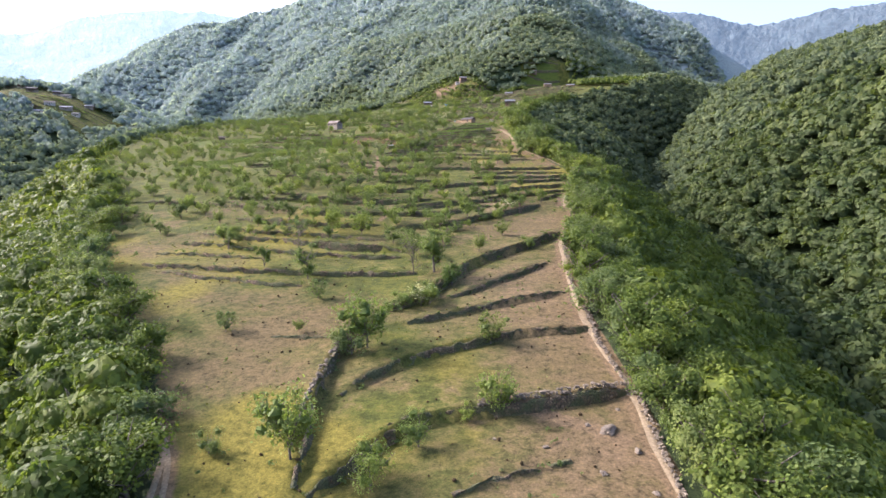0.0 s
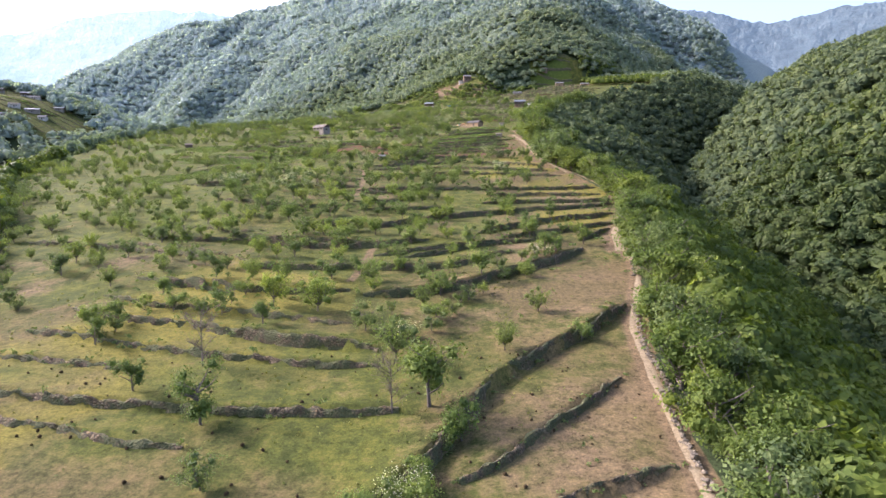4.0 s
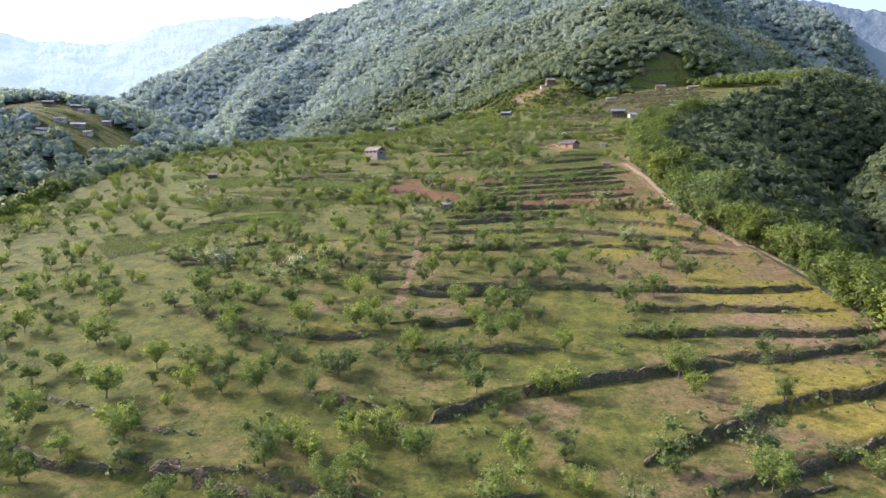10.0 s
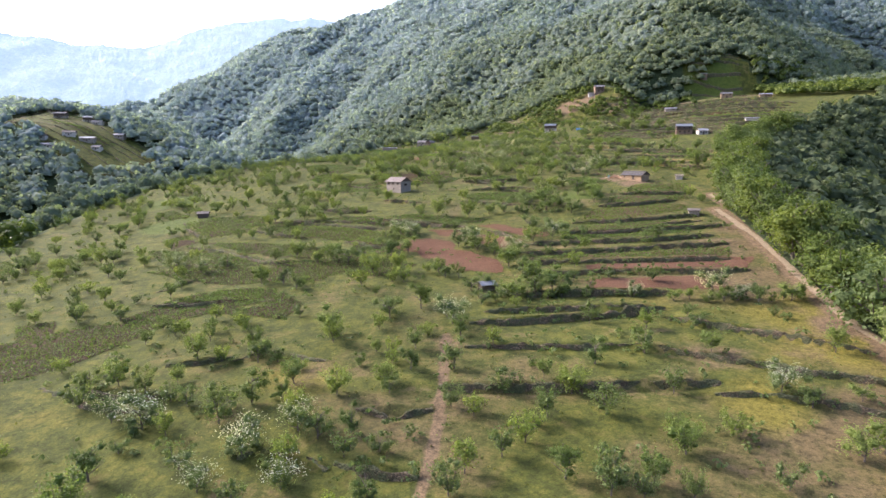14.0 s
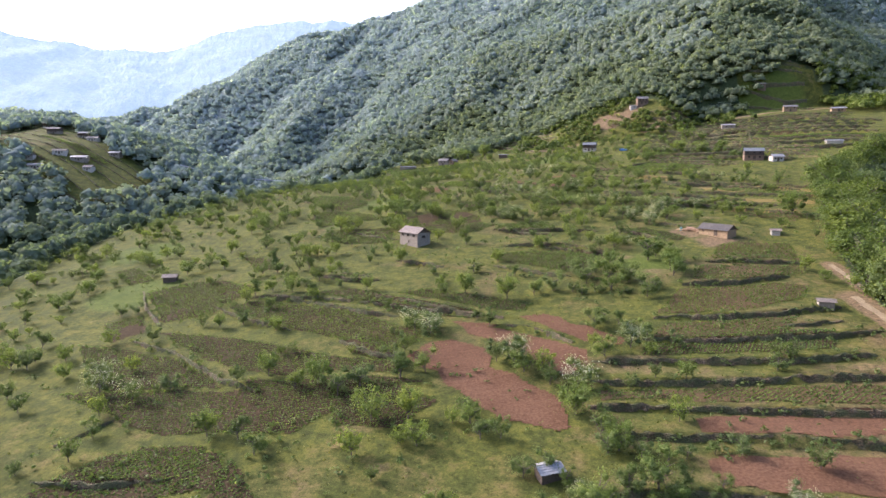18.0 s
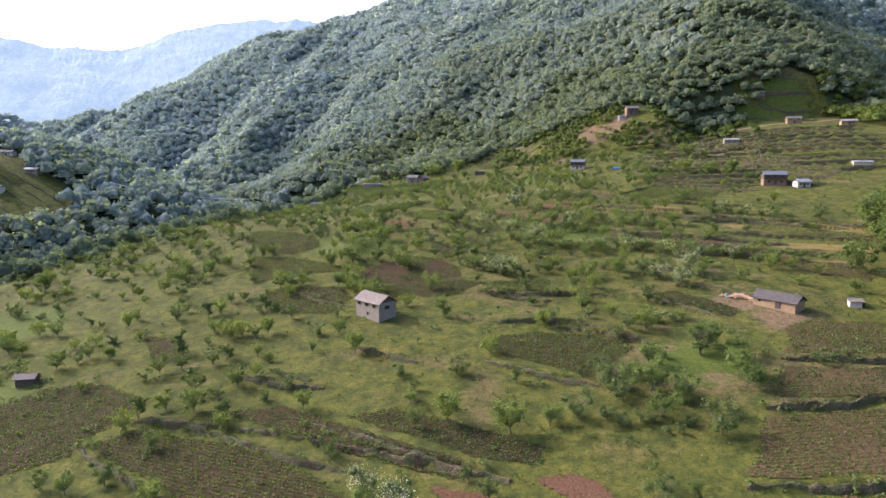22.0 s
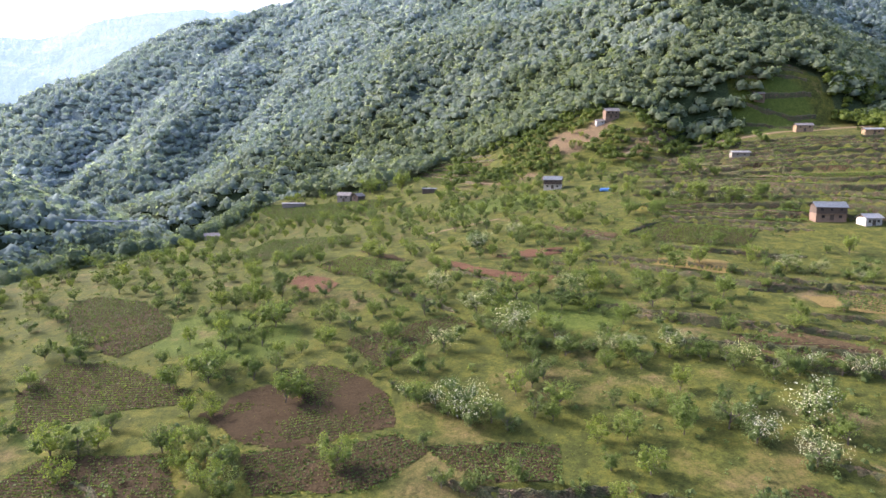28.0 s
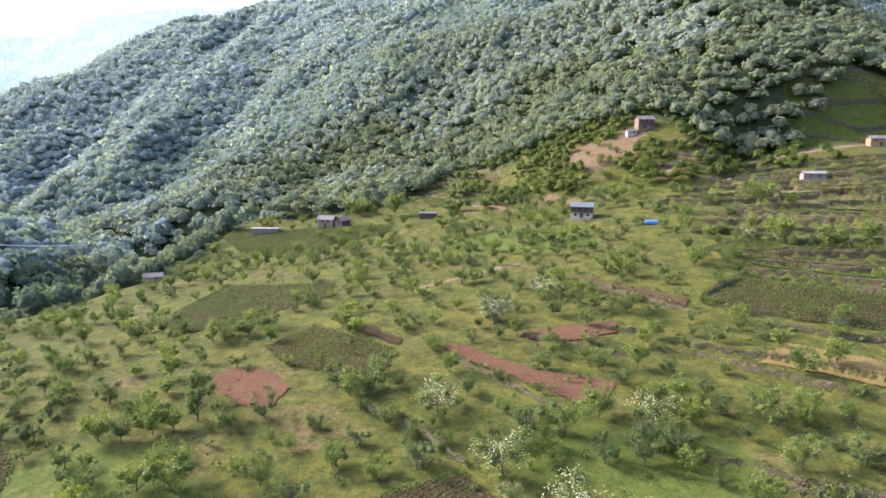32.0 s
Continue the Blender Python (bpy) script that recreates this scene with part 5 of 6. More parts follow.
# ---- woods ----
def stamp(templates, x, y, z, scale, rng):
    """Copies of leaf templates, put together into one mesh."""
    vs, fs, k = [], [], 0
    pick = rng.integers(0, len(templates), len(x))
    for t, (v, f) in enumerate(templates):
        i = np.flatnonzero(pick == t)
        if not len(i):
            continue
        a = rng.uniform(0, 2 * math.pi, len(i))
        c, s = np.cos(a)[:, None], np.sin(a)[:, None]
        sc = scale[i][:, None]
        px, py, pz = (v[None, :, 0] * c - v[None, :, 1] * s) * sc + x[i][:, None], (v[None, :, 0] * s + v[None, :, 1] * c) * sc + y[i][:, None], v[None, :, 2] * sc * rng.uniform(0.85, 1.2, (len(i), 1)) + z[i][:, None]
        vs.append(np.stack((px, py, pz), 2).reshape(-1, 3))
        fs.append((f[None] + (np.arange(len(i)) * len(v))[:, None, None]).reshape(-1, f.shape[1]) + k)
        k += len(i) * len(v)
    return np.concatenate(vs), np.concatenate(fs)


def clump(seed, leaves, size, lobes=7):
    """Leaves of one rounded, lumpy forest crown of radius about 1, its foot at zero."""
    rng = np.random.default_rng(seed)
    c = rng.normal(0, 0.42, (lobes, 3)) * (1, 1, 0.55) + (0, 0, 1.15)
    d = rng.normal(size=(leaves, 3))
    d[:, 2] = np.abs(d[:, 2]) * 0.9 - 0.25
    d /= np.linalg.norm(d, axis=1)[:, None]
    p = c[rng.integers(0, lobes, leaves)] + d * (0.55 * rng.uniform(0.75, 1.05, leaves))[:, None] * (1, 1, 0.85)
    return leaf_quads(p, size, rng, 0.25, 1.0, d)


def dome(seed, leaves, size, lumps, fine=1):
    """A lumpy closed crown with leaf sprays standing out from it; radius about 1, its foot at zero."""
    rng = np.random.default_rng(seed)
    bm = bmesh.new()
    bmesh.ops.create_icosphere(bm, subdivisions=fine, radius=1)
    bmesh.ops.delete(bm, geom=[v for v in bm.verts if v.co.z < -0.55], context="VERTS")
    bm.verts.index_update()
    v = np.array([p.co for p in bm.verts])
    f = np.array([[p.index for p in q.verts] + [q.verts[0].index] for q in bm.faces])
    bm.free()
    c = rng.normal(size=(lumps, 3))
    c /= np.linalg.norm(c, axis=1)[:, None]
    bulge = np.max(np.clip(v @ c.T, 0, 1) ** 6, axis=1)
    v = v * 0.88 * (0.6 + 0.5 * bulge + rng.uniform(-0.1, 0.1, len(v)))[:, None] * (rng.uniform(0.85, 1.2), rng.uniform(0.85, 1.2), rng.uniform(0.7, 1.0)) + (0, 0, 0.75)
    d = rng.normal(size=(leaves, 3))
    d[:, 2] = np.abs(d[:, 2]) - 0.2
    d /= np.linalg.norm(d, axis=1)[:, None]
    r = 0.66 + 0.48 * np.max(np.clip(d @ c.T, 0, 1) ** 6, axis=1)
    lv, lf = leaf_quads(d * r[:, None] * (1, 1, 0.85) + (0, 0, 0.75), size, rng, 0.2, 1.0, d)
    tri = np.stack((f[:, 0], f[:, 1], f[:, 2]), 1)
    return (v, tri), (lv, lf)


def scatter(count, box_, rng, keep, gap):
    cand = rng.uniform((box_[0], box_[1]), (box_[2], box_[3]), (count, 2))
    x, y = cand.T
    ok = keep(x, y)
    cells, out = set(), []
    for px, py in cand[ok]:
        key = (int(px // gap), int(py // gap))
        if key not in cells:
            cells.add(key)
            out.append((px, py))
    return np.array(out).T


wrng = np.random.default_rng(21)
edge_r = lambda y: np.interp(y, RIGHT_Y, RIGHT_X)
edge_l = lambda y: np.interp(y, LEFT_Y, LEFT_X)
MID = [dome(200 + i, 96, 0.19, 8) for i in range(8)]
NEAR = [dome(230 + i, 300, 0.12, 9) for i in range(6)]
FAR = [dome(220 + i, 34, 0.27, 7) for i in range(8)]
SLOPE = [tuple((v * (1, 1, 0.95), f) for v, f in dome(260 + i, 26, 0.3, 9)) for i in range(8)]
HILL = [((t[0][0] * (1, 1, 0.95), t[0][1]), (t[1][0] * (1, 1, 0.95), t[1][1])) for t in FAR]


def wood(name, label, places, radius, templates, leaf, sit=0.5):
    """A wood as one mesh: lumpy crowns and the sprays that stand out from them; sit: how high the crowns stand."""
    x, y = places
    r = wrng.uniform(*radius, len(x))
    z = height(x, y) + r * sit
    state = wrng.bit_generator.state
    v1, f1 = stamp([t[0] for t in templates], x, y, z, r, wrng)
    wrng.bit_generator.state = state
    v2, f2 = stamp([t[1] for t in templates], x, y, z, r, wrng)
    f2 = f2 + len(v1)
    tris = np.concatenate((f1, f2[:, (0, 1, 2)], f2[:, (0, 2, 3)]))
    ob = mesh_object(name, np.concatenate((v1, v2)), tris, leaf, smooth=True)
    return tagged(ob, label, "forest", kind="stuff")


# the many further orchard trees and bushes
for letters, count, leaf in (("S", 230, LEAF_MID), ("L", 260, LEAF_LIGHT), ("b", 200, LEAF_MID)):
    spare = np.array(free_places(count, (-225, 165, 190, 790), 3.0, prng, lambda x, y: np.clip(orchard(x, y) * 1.2, 0, 1)))
    SPOTS.extend(map(tuple, spare))
    x, y = spare.T
    s = wrng.uniform(2.4, 5.0, len(x)) / TALL[letters]
    z = height(x, y) - 0.05
    state = wrng.bit_generator.state
    leaves = stamp([thinned(*crown_arrays(o, "crown")) for o in KINDS[letters]], x, y, z, s, wrng)
    wrng.bit_generator.state = state
    stems = stamp([crown_arrays(o, "trunk") for o in KINDS[letters]], x, y, z, s, wrng)
    ob = mesh_object("orchard_thicket", *joined((leaves, stems)), leaf)
    ob.data.materials.append(BARK)
    ob.data.polygons.foreach_set("material_index", np.concatenate((np.zeros(len(leaves[1]), np.int32), np.ones(len(stems[1]), np.int32))))
    tagged(ob, "scattered small orchard trees and bushes over the terraces", "trees", kind="stuff")


# slope beyond the ravine on one side, and the wooded flanks of the spur
def clearing(x, y):
    open_ = (np.hypot(x - 30, y - 790) < 14) | ((x > 110 + 9 * vnoise(x, y, 9, 81)) & (x < 152 + 12 * vnoise(x, y, 9, 82)) & (y < 806 + 10 * vnoise(x, y, 8, 83)))
    return open_ | (segment(x, y, (-378, 668, 0), (-500, 712, 0))[0] < 34 + 8 * np.sin(x * 0.13))


close_r = lambda x, y: (y < 300) & (x < edge_r(y) + 62)
close_l = lambda x, y: (y < 230) & (x > edge_l(y) - 55)
p = scatter(3600, (20, -40, 130, 300), wrng, lambda x, y: (x > edge_r(y) + 10) & close_r(x, y), 5.2)
wood("rim_wood", "dense green broadleaf trees below the path's rim", p, (3.4, 5.6), NEAR, LEAF_WOOD)
p = scatter(3600, (-180, -40, -15, 230), wrng, lambda x, y: (x < edge_l(y) - 4) & close_l(x, y), 5.2)
wood("rim_wood", "dense green broadleaf trees below the meadow's edge", p, (3.0, 5.2), NEAR, LEAF_WOOD)
slip = lambda x, y: (np.hypot((x - 262) / 1.6, y - 397) > 8) & (np.hypot((x - 243) / 1.4, y - 410) > 6)
upper = lambda x, y: y + 40 * vnoise(x, y, 40, 74) + 0.2 * (x - 60) > 430
p = scatter(14000, (20, -60, 300, 470), wrng, lambda x, y: (x > edge_r(y) + 9) & (x < edge_r(y) + 150) & ~close_r(x, y) & ~upper(x, y), 4.9)
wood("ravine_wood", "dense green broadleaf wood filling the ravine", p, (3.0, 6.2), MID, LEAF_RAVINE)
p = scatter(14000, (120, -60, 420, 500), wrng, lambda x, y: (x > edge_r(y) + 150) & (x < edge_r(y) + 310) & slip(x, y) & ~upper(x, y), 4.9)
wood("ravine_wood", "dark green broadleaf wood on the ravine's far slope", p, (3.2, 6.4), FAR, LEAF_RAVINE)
# from here up the ravine, haze is put into the leaf colour
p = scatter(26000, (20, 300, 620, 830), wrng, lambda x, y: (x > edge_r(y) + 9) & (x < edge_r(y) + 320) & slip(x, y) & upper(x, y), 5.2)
wood("ravine_wood", "green wood in the ravine's upper reach with painted haze", p, (3.2, 6.2), HILL, LEAF_HEAD_HAZED)
valley = lambda x, y: (x < edge_l(y) - 3) & (x > edge_l(y) - 110) & ~clearing(x, y) & ~close_l(x, y)
p = scatter(7000, (-340, -60, 0, 470), wrng, lambda x, y: valley(x, y) & (y + 30 * vnoise(x, y, 20, 72) < 400), 5.4)
wood("valley_wood", "dense green broadleaf wood on the valley side of the spur", p, (3.2, 5.6), MID, LEAF_WOOD)
# further off, the valley wood takes leaves with haze in their colour
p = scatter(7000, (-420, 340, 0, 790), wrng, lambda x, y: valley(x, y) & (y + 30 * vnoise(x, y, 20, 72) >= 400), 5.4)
wood("valley_wood", "green broadleaf wood below the upper orchards with painted haze", p, (3.2, 5.6), MID, LEAF_HILL_HAZED)


def hill(x, y):
    ok = (((y > foot(x)) & (x > -170)) | (x < edge_l(y) - 105)) & ~clearing(x, y) & (x - 350 < 0.55 * (y - 700))
    return ok & ((land(x, y + 6) - land(x, y - 6) > -2.5) | ((x < -150) & (y < 1000)))


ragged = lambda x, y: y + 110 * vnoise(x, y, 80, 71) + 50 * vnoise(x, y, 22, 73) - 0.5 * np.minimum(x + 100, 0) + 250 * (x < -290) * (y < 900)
# foothill leaves carry the faintest painted haze on the mountain
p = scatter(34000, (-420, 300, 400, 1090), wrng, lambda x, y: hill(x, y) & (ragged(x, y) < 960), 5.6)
wood("foothill_forest", "mixed green forest on the lower mountain slope with painted haze", p, (3.8, 5.8), HILL, LEAF_HILL_HAZED, 0.35)
# further belts get paler, bluer leaves in place of thicker air
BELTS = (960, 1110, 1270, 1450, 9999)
for k, leaf in enumerate(LEAF_BELT_HAZED):
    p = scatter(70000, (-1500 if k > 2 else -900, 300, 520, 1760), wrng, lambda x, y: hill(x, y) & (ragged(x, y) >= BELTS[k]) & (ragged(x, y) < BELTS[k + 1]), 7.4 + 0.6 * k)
    wood("mountain_forest", ("green forest on the mountain's lower belt with painted haze", "green forest on the mountain's middle belt with painted haze", "forest on the steep upper mountain, blue-green with painted haze", "forest on the mountain's far crest, pale blue-green with painted haze")[k], p, (4.8 + 0.4 * k, 7.2 + 0.6 * k), SLOPE, leaf, 0.1)
# same haze-coloured leaves as on the foothills
p = scatter(9000, (170, 690, 640, 1150), wrng, lambda x, y: ~hill(x, y) & (x > np.maximum(edge_r(y) + 5, 180)) & ((y > 790) | (x > edge_r(y) + 300)), 6.4)
wood("ravine_wood", "green wood at the head of the ravine with painted haze", p, (4.0, 6.0), HILL, LEAF_HILL_HAZED)


def scrub(x, y):
    near = (y > 742) & (y < foot(x) + 12) & (x > -70) & (x < 108) & (np.hypot(x - 30, y - 789) > 11)
    for cx, cy, r_ in ((2, 784, 12), (14, 779, 11), (5, 771, 9), (-24, 750, 8), (24, 783, 9), (-13, 738, 7), (92, 780, 5)):
        near &= np.hypot(x - cx, y - cy) > r_
    near &= line_distance(x, y, smooth_line(TRACKS[-3][1], 6.0))[0] > 4
    return near & (vnoise(x, y, 14, 66) > -0.35)


p = scatter(2600, (-70, 740, 110, 870), wrng, scrub, 3.6)
wood("hillside_scrub", "green scrub and bushes on the knoll at the mountain's foot", p, (1.2, 2.8), MID, LEAF_WOOD)

p = scatter(2600, (150, 690, 340, 850), wrng, lambda x, y: (x > 168) & (x < edge_r(y) + 12) & (y > 735 - 0.2 * (x - 168)) & (line_distance(x, y, smooth_line(TRACKS[-3][1], 6.0))[0] > 4), 4.6)
wood("hillside_scrub", "green trees and scrub beside the upper terraces", p, (2.2, 4.2), MID, LEAF_WOOD)

# nearer trees along both rims
RIM = [make_tree("forest_tree", "full-crowned broadleaf forest tree on the slope edge", "tree", "forest trees", 300 + i, 9, 3.9, 13, 2200, 0.21, LEAF_MID if i == 1 else LEAF_WOOD, 0.05, 0.5, cores=14) for i in range(5)]


def rim_trees(lo, hi, gap, edge, side, size):
    for y0 in np.arange(lo, hi, gap):
        for row in range(2):
            py = y0 + wrng.uniform(-1.5, 1.5) + row * gap / 2
            px = edge(py) + side * (2.8 + row * 6.5 + wrng.uniform(-1.5, 2.0))
            s = wrng.uniform(*size) / 9
            ob = copy_thing(RIM[int(wrng.integers(5))], pose(px, py, ground_z(px, py) - 0.6, wrng.uniform(-5, 5), wrng.uniform(-5, 5), wrng.uniform(0, 360)))
            ob.scale = (s * wrng.uniform(0.95, 1.2), s * wrng.uniform(0.95, 1.2), s)


rim_trees(45, 330, 6.4, edge_r, 1, (8, 12.5))
for y0 in np.arange(50, 330, 2.6):
    px = edge_r(y0) + wrng.uniform(1.0, 3.6)
    put("bDb"[int(wrng.integers(3))], px, y0, wrng.uniform(1.8, 3.8), wrng)
rim_trees(330, 600, 6.0, edge_r, 1, (11, 17))
rim_trees(50, 330, 6.4, edge_l, -1, (6.5, 10.5))

# weeds along the terrace edges and tufts on the turf
WEED = [clump(240 + i, 24, 0.34, 4) for i in range(5)]
pts = []
for h, q in LINES:
    c = smooth_line(q, 1.6)
    keep = vnoise(c[:, 0], c[:, 1], 9, 61) + wrng.uniform(-0.8, 0.8, len(c)) > -0.25
    pts.append(c[keep] + wrng.normal(0, 0.55, (keep.sum(), 2)))
loose = wrng.uniform((-225, 60), (120, 740), (10000, 2))
loose = loose[(loose[:, 0] < edge_r(loose[:, 1]) - 2) & (loose[:, 0] > edge_l(loose[:, 1])) & (vnoise(loose[:, 0], loose[:, 1], 16, 63) > 0.0 + 0.35 * (loose[:, 1] < 170))]
pts.append(loose)
pts = np.concatenate(pts).T
r = wrng.uniform(0.2, 0.95, pts.shape[1]) ** 1.4 * (0.6 + 0.4 * ramp(120, 200, pts[1]))
tagged(mesh_object("edge_weeds", *stamp(WEED, pts[0], pts[1], height(*pts) - 0.3 * r, r, wrng), LEAF_MID), "low weeds and bramble along terrace edges", "weeds", kind="stuff")
clods = wrng.uniform((-75, 58), (28, 150), (420, 2))
clods = clods[(clods[:, 0] < edge_r(clods[:, 1]) - 4) & (clods[:, 0] > edge_l(clods[:, 1]) + 4)].T
r = wrng.uniform(0.12, 0.38, clods.shape[1])
tagged(mesh_object("earth_clods", *stamp([t[0] for t in FAR], clods[0], clods[1], height(*clods) - 0.35 * r, r, wrng), DARK_SOIL, smooth=True), "small dark clods and molehills on the short turf", "clods", kind="stuff")
cand = wrng.uniform((-200, 55), (62, 600), (36000, 2))
x, y = cand.T
ok = (x < edge_r(y)) & (x > edge_l(y)) & (vnoise(x, y, 12, 62) + wrng.uniform(-0.8, 0.8, len(x)) > 0.2 + 0.5 * (y < 130))
x, y = x[ok], y[ok]
c = np.repeat(np.stack((x, y, height(x, y) + 0.08), 1), 2, axis=0)
tagged(mesh_object("grass_tufts", *leaf_quads(c + wrng.normal(0, 0.12, c.shape) * (1, 1, 0.3), 0.2, wrng, 0.2), GRASS), "scattered tufts of grass and weeds on the turf", "grass", kind="stuff")
for ob in sum(KINDS.values(), []) + RIM:
    for o in (*ob.children_recursive, ob):
        bpy.data.objects.remove(o)


# ---- far ridges ----
def far_ridge(name, label, spine, tint, glow, west=None):
    """A far range with spurs that run down from its crest; its haze is painted on as tint and glow."""
    m, n, l, pr = nodes_of(name + "_haze")
    pos = n.new("ShaderNodeNewGeometry").outputs["Position"]
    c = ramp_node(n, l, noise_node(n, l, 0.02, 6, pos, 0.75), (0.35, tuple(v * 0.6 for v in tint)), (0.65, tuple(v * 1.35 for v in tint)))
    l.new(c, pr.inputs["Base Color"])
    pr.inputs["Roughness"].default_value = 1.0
    # emission stands in for haze: the slope gives off its own light
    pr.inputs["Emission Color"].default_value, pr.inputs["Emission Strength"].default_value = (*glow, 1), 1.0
    fine = noise_node(n, l, 0.07, 3, pos, 0.7)
    l.new(bump_node(n, l, fine, 14.0, 1.0), pr.inputs["Normal"])
    # the emitted haze can take another tone towards the west
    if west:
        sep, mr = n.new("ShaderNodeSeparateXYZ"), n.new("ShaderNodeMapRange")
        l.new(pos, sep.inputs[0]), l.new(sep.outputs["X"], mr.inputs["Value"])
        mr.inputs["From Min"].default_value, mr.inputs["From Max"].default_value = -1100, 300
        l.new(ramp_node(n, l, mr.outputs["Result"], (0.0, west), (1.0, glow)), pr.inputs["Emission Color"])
    q = np.array(spine, float)
    s = np.linspace(0, len(q) - 1, 420)
    line = np.stack([np.interp(s, np.arange(len(q)), q[:, i]) for i in range(3)], 1)
    for _ in range(4):
        line[1:-1] = (line[:-2] + 2 * line[1:-1] + line[2:]) / 4
    rows = []
    for k in range(56):
        f = k / 55
        r = line.copy()
        r[:, :2] *= 1 - 0.32 * f
        relief = (0.5 - np.abs(vnoise(r[:, 0], r[:, 1] * 0.4, 190, 43))) * 90 + vnoise(r[:, 0], r[:, 1], 75, 44) * 22 + vnoise(r[:, 0], r[:, 1], 24, 46) * 8
        r[:, 2] = line[:, 2] * (1 - f) - 60 * f + relief * (0.3 + f) * (1 - f) + vnoise(r[:, 0], r[:, 1], 11, 45) * 5 * (1 - f)
        rows.append(r)
    v = np.stack(rows, 1).reshape(-1, 3)
    i = (np.arange(419)[:, None] * 56 + np.arange(55)[None, :]).ravel()
    return tagged(mesh_object(name, v, np.stack((i, i + 1, i + 57, i + 56), 1), m, smooth=True), label, "mountain", kind="structure")


far_ridge("backdrop_ridge", "pale far mountain ridge, its haze a glow of the surface", ((-4400, 1500, 900), (-2900, 2500, 760), (-2250, 2850, 640), (-2000, 3000, 640), (-1700, 3200, 800), (-1200, 3400, 840), (-500, 3500, 760)), (0.1, 0.12, 0.12), (0.17, 0.225, 0.26))
far_ridge("backdrop_ridge", "blue far mountain ridge, its haze a glow of the surface", ((300, 3000, 700), (900, 2900, 760), (1400, 2700, 640), (1800, 2600, 700), (2600, 2200, 900)), (0.06, 0.08, 0.085), (0.03, 0.046, 0.06))


# ---- buildings ----
SLATE = rough_material("grey_slate", (0.1, 0.092, 0.085), (0.25, 0.23, 0.21), 1.2, 6.0, bump=0.06)
DARK_SLATE = rough_material("dark_slate", (0.04, 0.036, 0.033), (0.12, 0.11, 0.1), 1.5, 6.0, bump=0.06)
PALE_ROOF = rough_material("weathered_roof_boards", (0.12, 0.1, 0.082), (0.26, 0.22, 0.185), 1.0, 5.0, bump=0.05)
BLUE_TIN = rough_material("blue_grey_tin", (0.1, 0.11, 0.115), (0.18, 0.195, 0.2), 0.6, 4.0, rough=0.5, bump=0.02, spec=0.5)
WHITE_TIN = rough_material("pale_tin_sheet", (0.2, 0.195, 0.182), (0.35, 0.34, 0.32), 0.6, 4.0, rough=0.5, bump=0.02, spec=0.5)
GREY_STONE = rough_material("dressed_grey_stone", (0.17, 0.145, 0.112), (0.29, 0.25, 0.198), 1.2, 5.0, bump=0.06)
MUD_WALL = rough_material("ochre_mud_plaster", (0.2, 0.135, 0.075), (0.34, 0.245, 0.145), 0.8, 5.0, bump=0.05)
WHITEWASH = rough_material("whitewashed_plaster", (0.36, 0.32, 0.26), (0.54, 0.49, 0.41), 0.7, 5.0, bump=0.03)
BRICK_RED = rough_material("red_brown_plaster", (0.15, 0.1, 0.068), (0.25, 0.175, 0.12), 0.8, 5.0, bump=0.04)
TIMBER = rough_material("old_dark_timber", (0.05, 0.038, 0.028), (0.13, 0.1, 0.075), 2.0, 10.0, bump=0.03)
# near-black colour painted in place of the shade inside windows
VOID = rough_material("dark_unlit_opening", (0.012, 0.011, 0.01), (0.03, 0.028, 0.025), 1.0, 4.0, bump=0.0)
CUT_WOOD = rough_material("fresh_cut_timber", (0.42, 0.27, 0.15), (0.65, 0.46, 0.3), 1.5, 7.0, bump=0.03)
TARP = rough_material("blue_tarpaulin", (0.05, 0.16, 0.45), (0.12, 0.3, 0.65), 0.8, 5.0, rough=0.45, bump=0.04, spec=0.5)
TEAL = rough_material("teal_plastic", (0.08, 0.2, 0.2), (0.15, 0.3, 0.29), 1.0, 6.0, rough=0.5, bump=0.01)
STEEL = rough_material("grey_steel_cable", (0.35, 0.36, 0.38), (0.55, 0.56, 0.58), 1.0, 6.0, rough=0.4, bump=0.0)


def roof_slope(length, run, rise, eave, side, courses, rng):
    """One roof slope in stepped courses with a thickness and a ragged eave, ridge along x at y = 0."""
    over, cols = 0.45, 14
    slope = math.atan2(rise, run)
    total = math.hypot(run, rise) + eave
    bm = bmesh.new()
    rows = []
    for k in range(courses + 1):
        for lip in (0.0, 0.05):
            if (k == 0 and lip == 0) or (k == courses and lip):
                continue
            s = total * k / courses
            row = []
            for c in range(cols + 1):
                x = -length / 2 - over + (length + 2 * over) * c / cols
                ss = s + (rng.uniform(-0.06, 0.06) if 0 < k else 0)
                up = (0.06 if lip == 0 and k else 0.0) + rng.uniform(-0.012, 0.012)
                row.append(bm.verts.new((x, side * ss * math.cos(slope) - side * up * math.sin(slope) * 0, -ss * math.sin(slope) + up + 0.05)))
            rows.append(row)
    under = [[bm.verts.new(v.co - Vector((0, 0, 0.12))) for v in r] for r in (rows[0], rows[-1])]
    grid = [under[0]] + rows + [under[1]]
    for a_, b_ in zip(grid, grid[1:]):
        for i in range(cols):
            bm.faces.new((a_[i], a_[i + 1], b_[i + 1], b_[i]))
    for i in range(cols):
        bm.faces.new((under[0][i], under[1][i], under[1][i + 1], under[0][i + 1]))
    bmesh.ops.recalc_face_normals(bm, faces=bm.faces)
    return bm


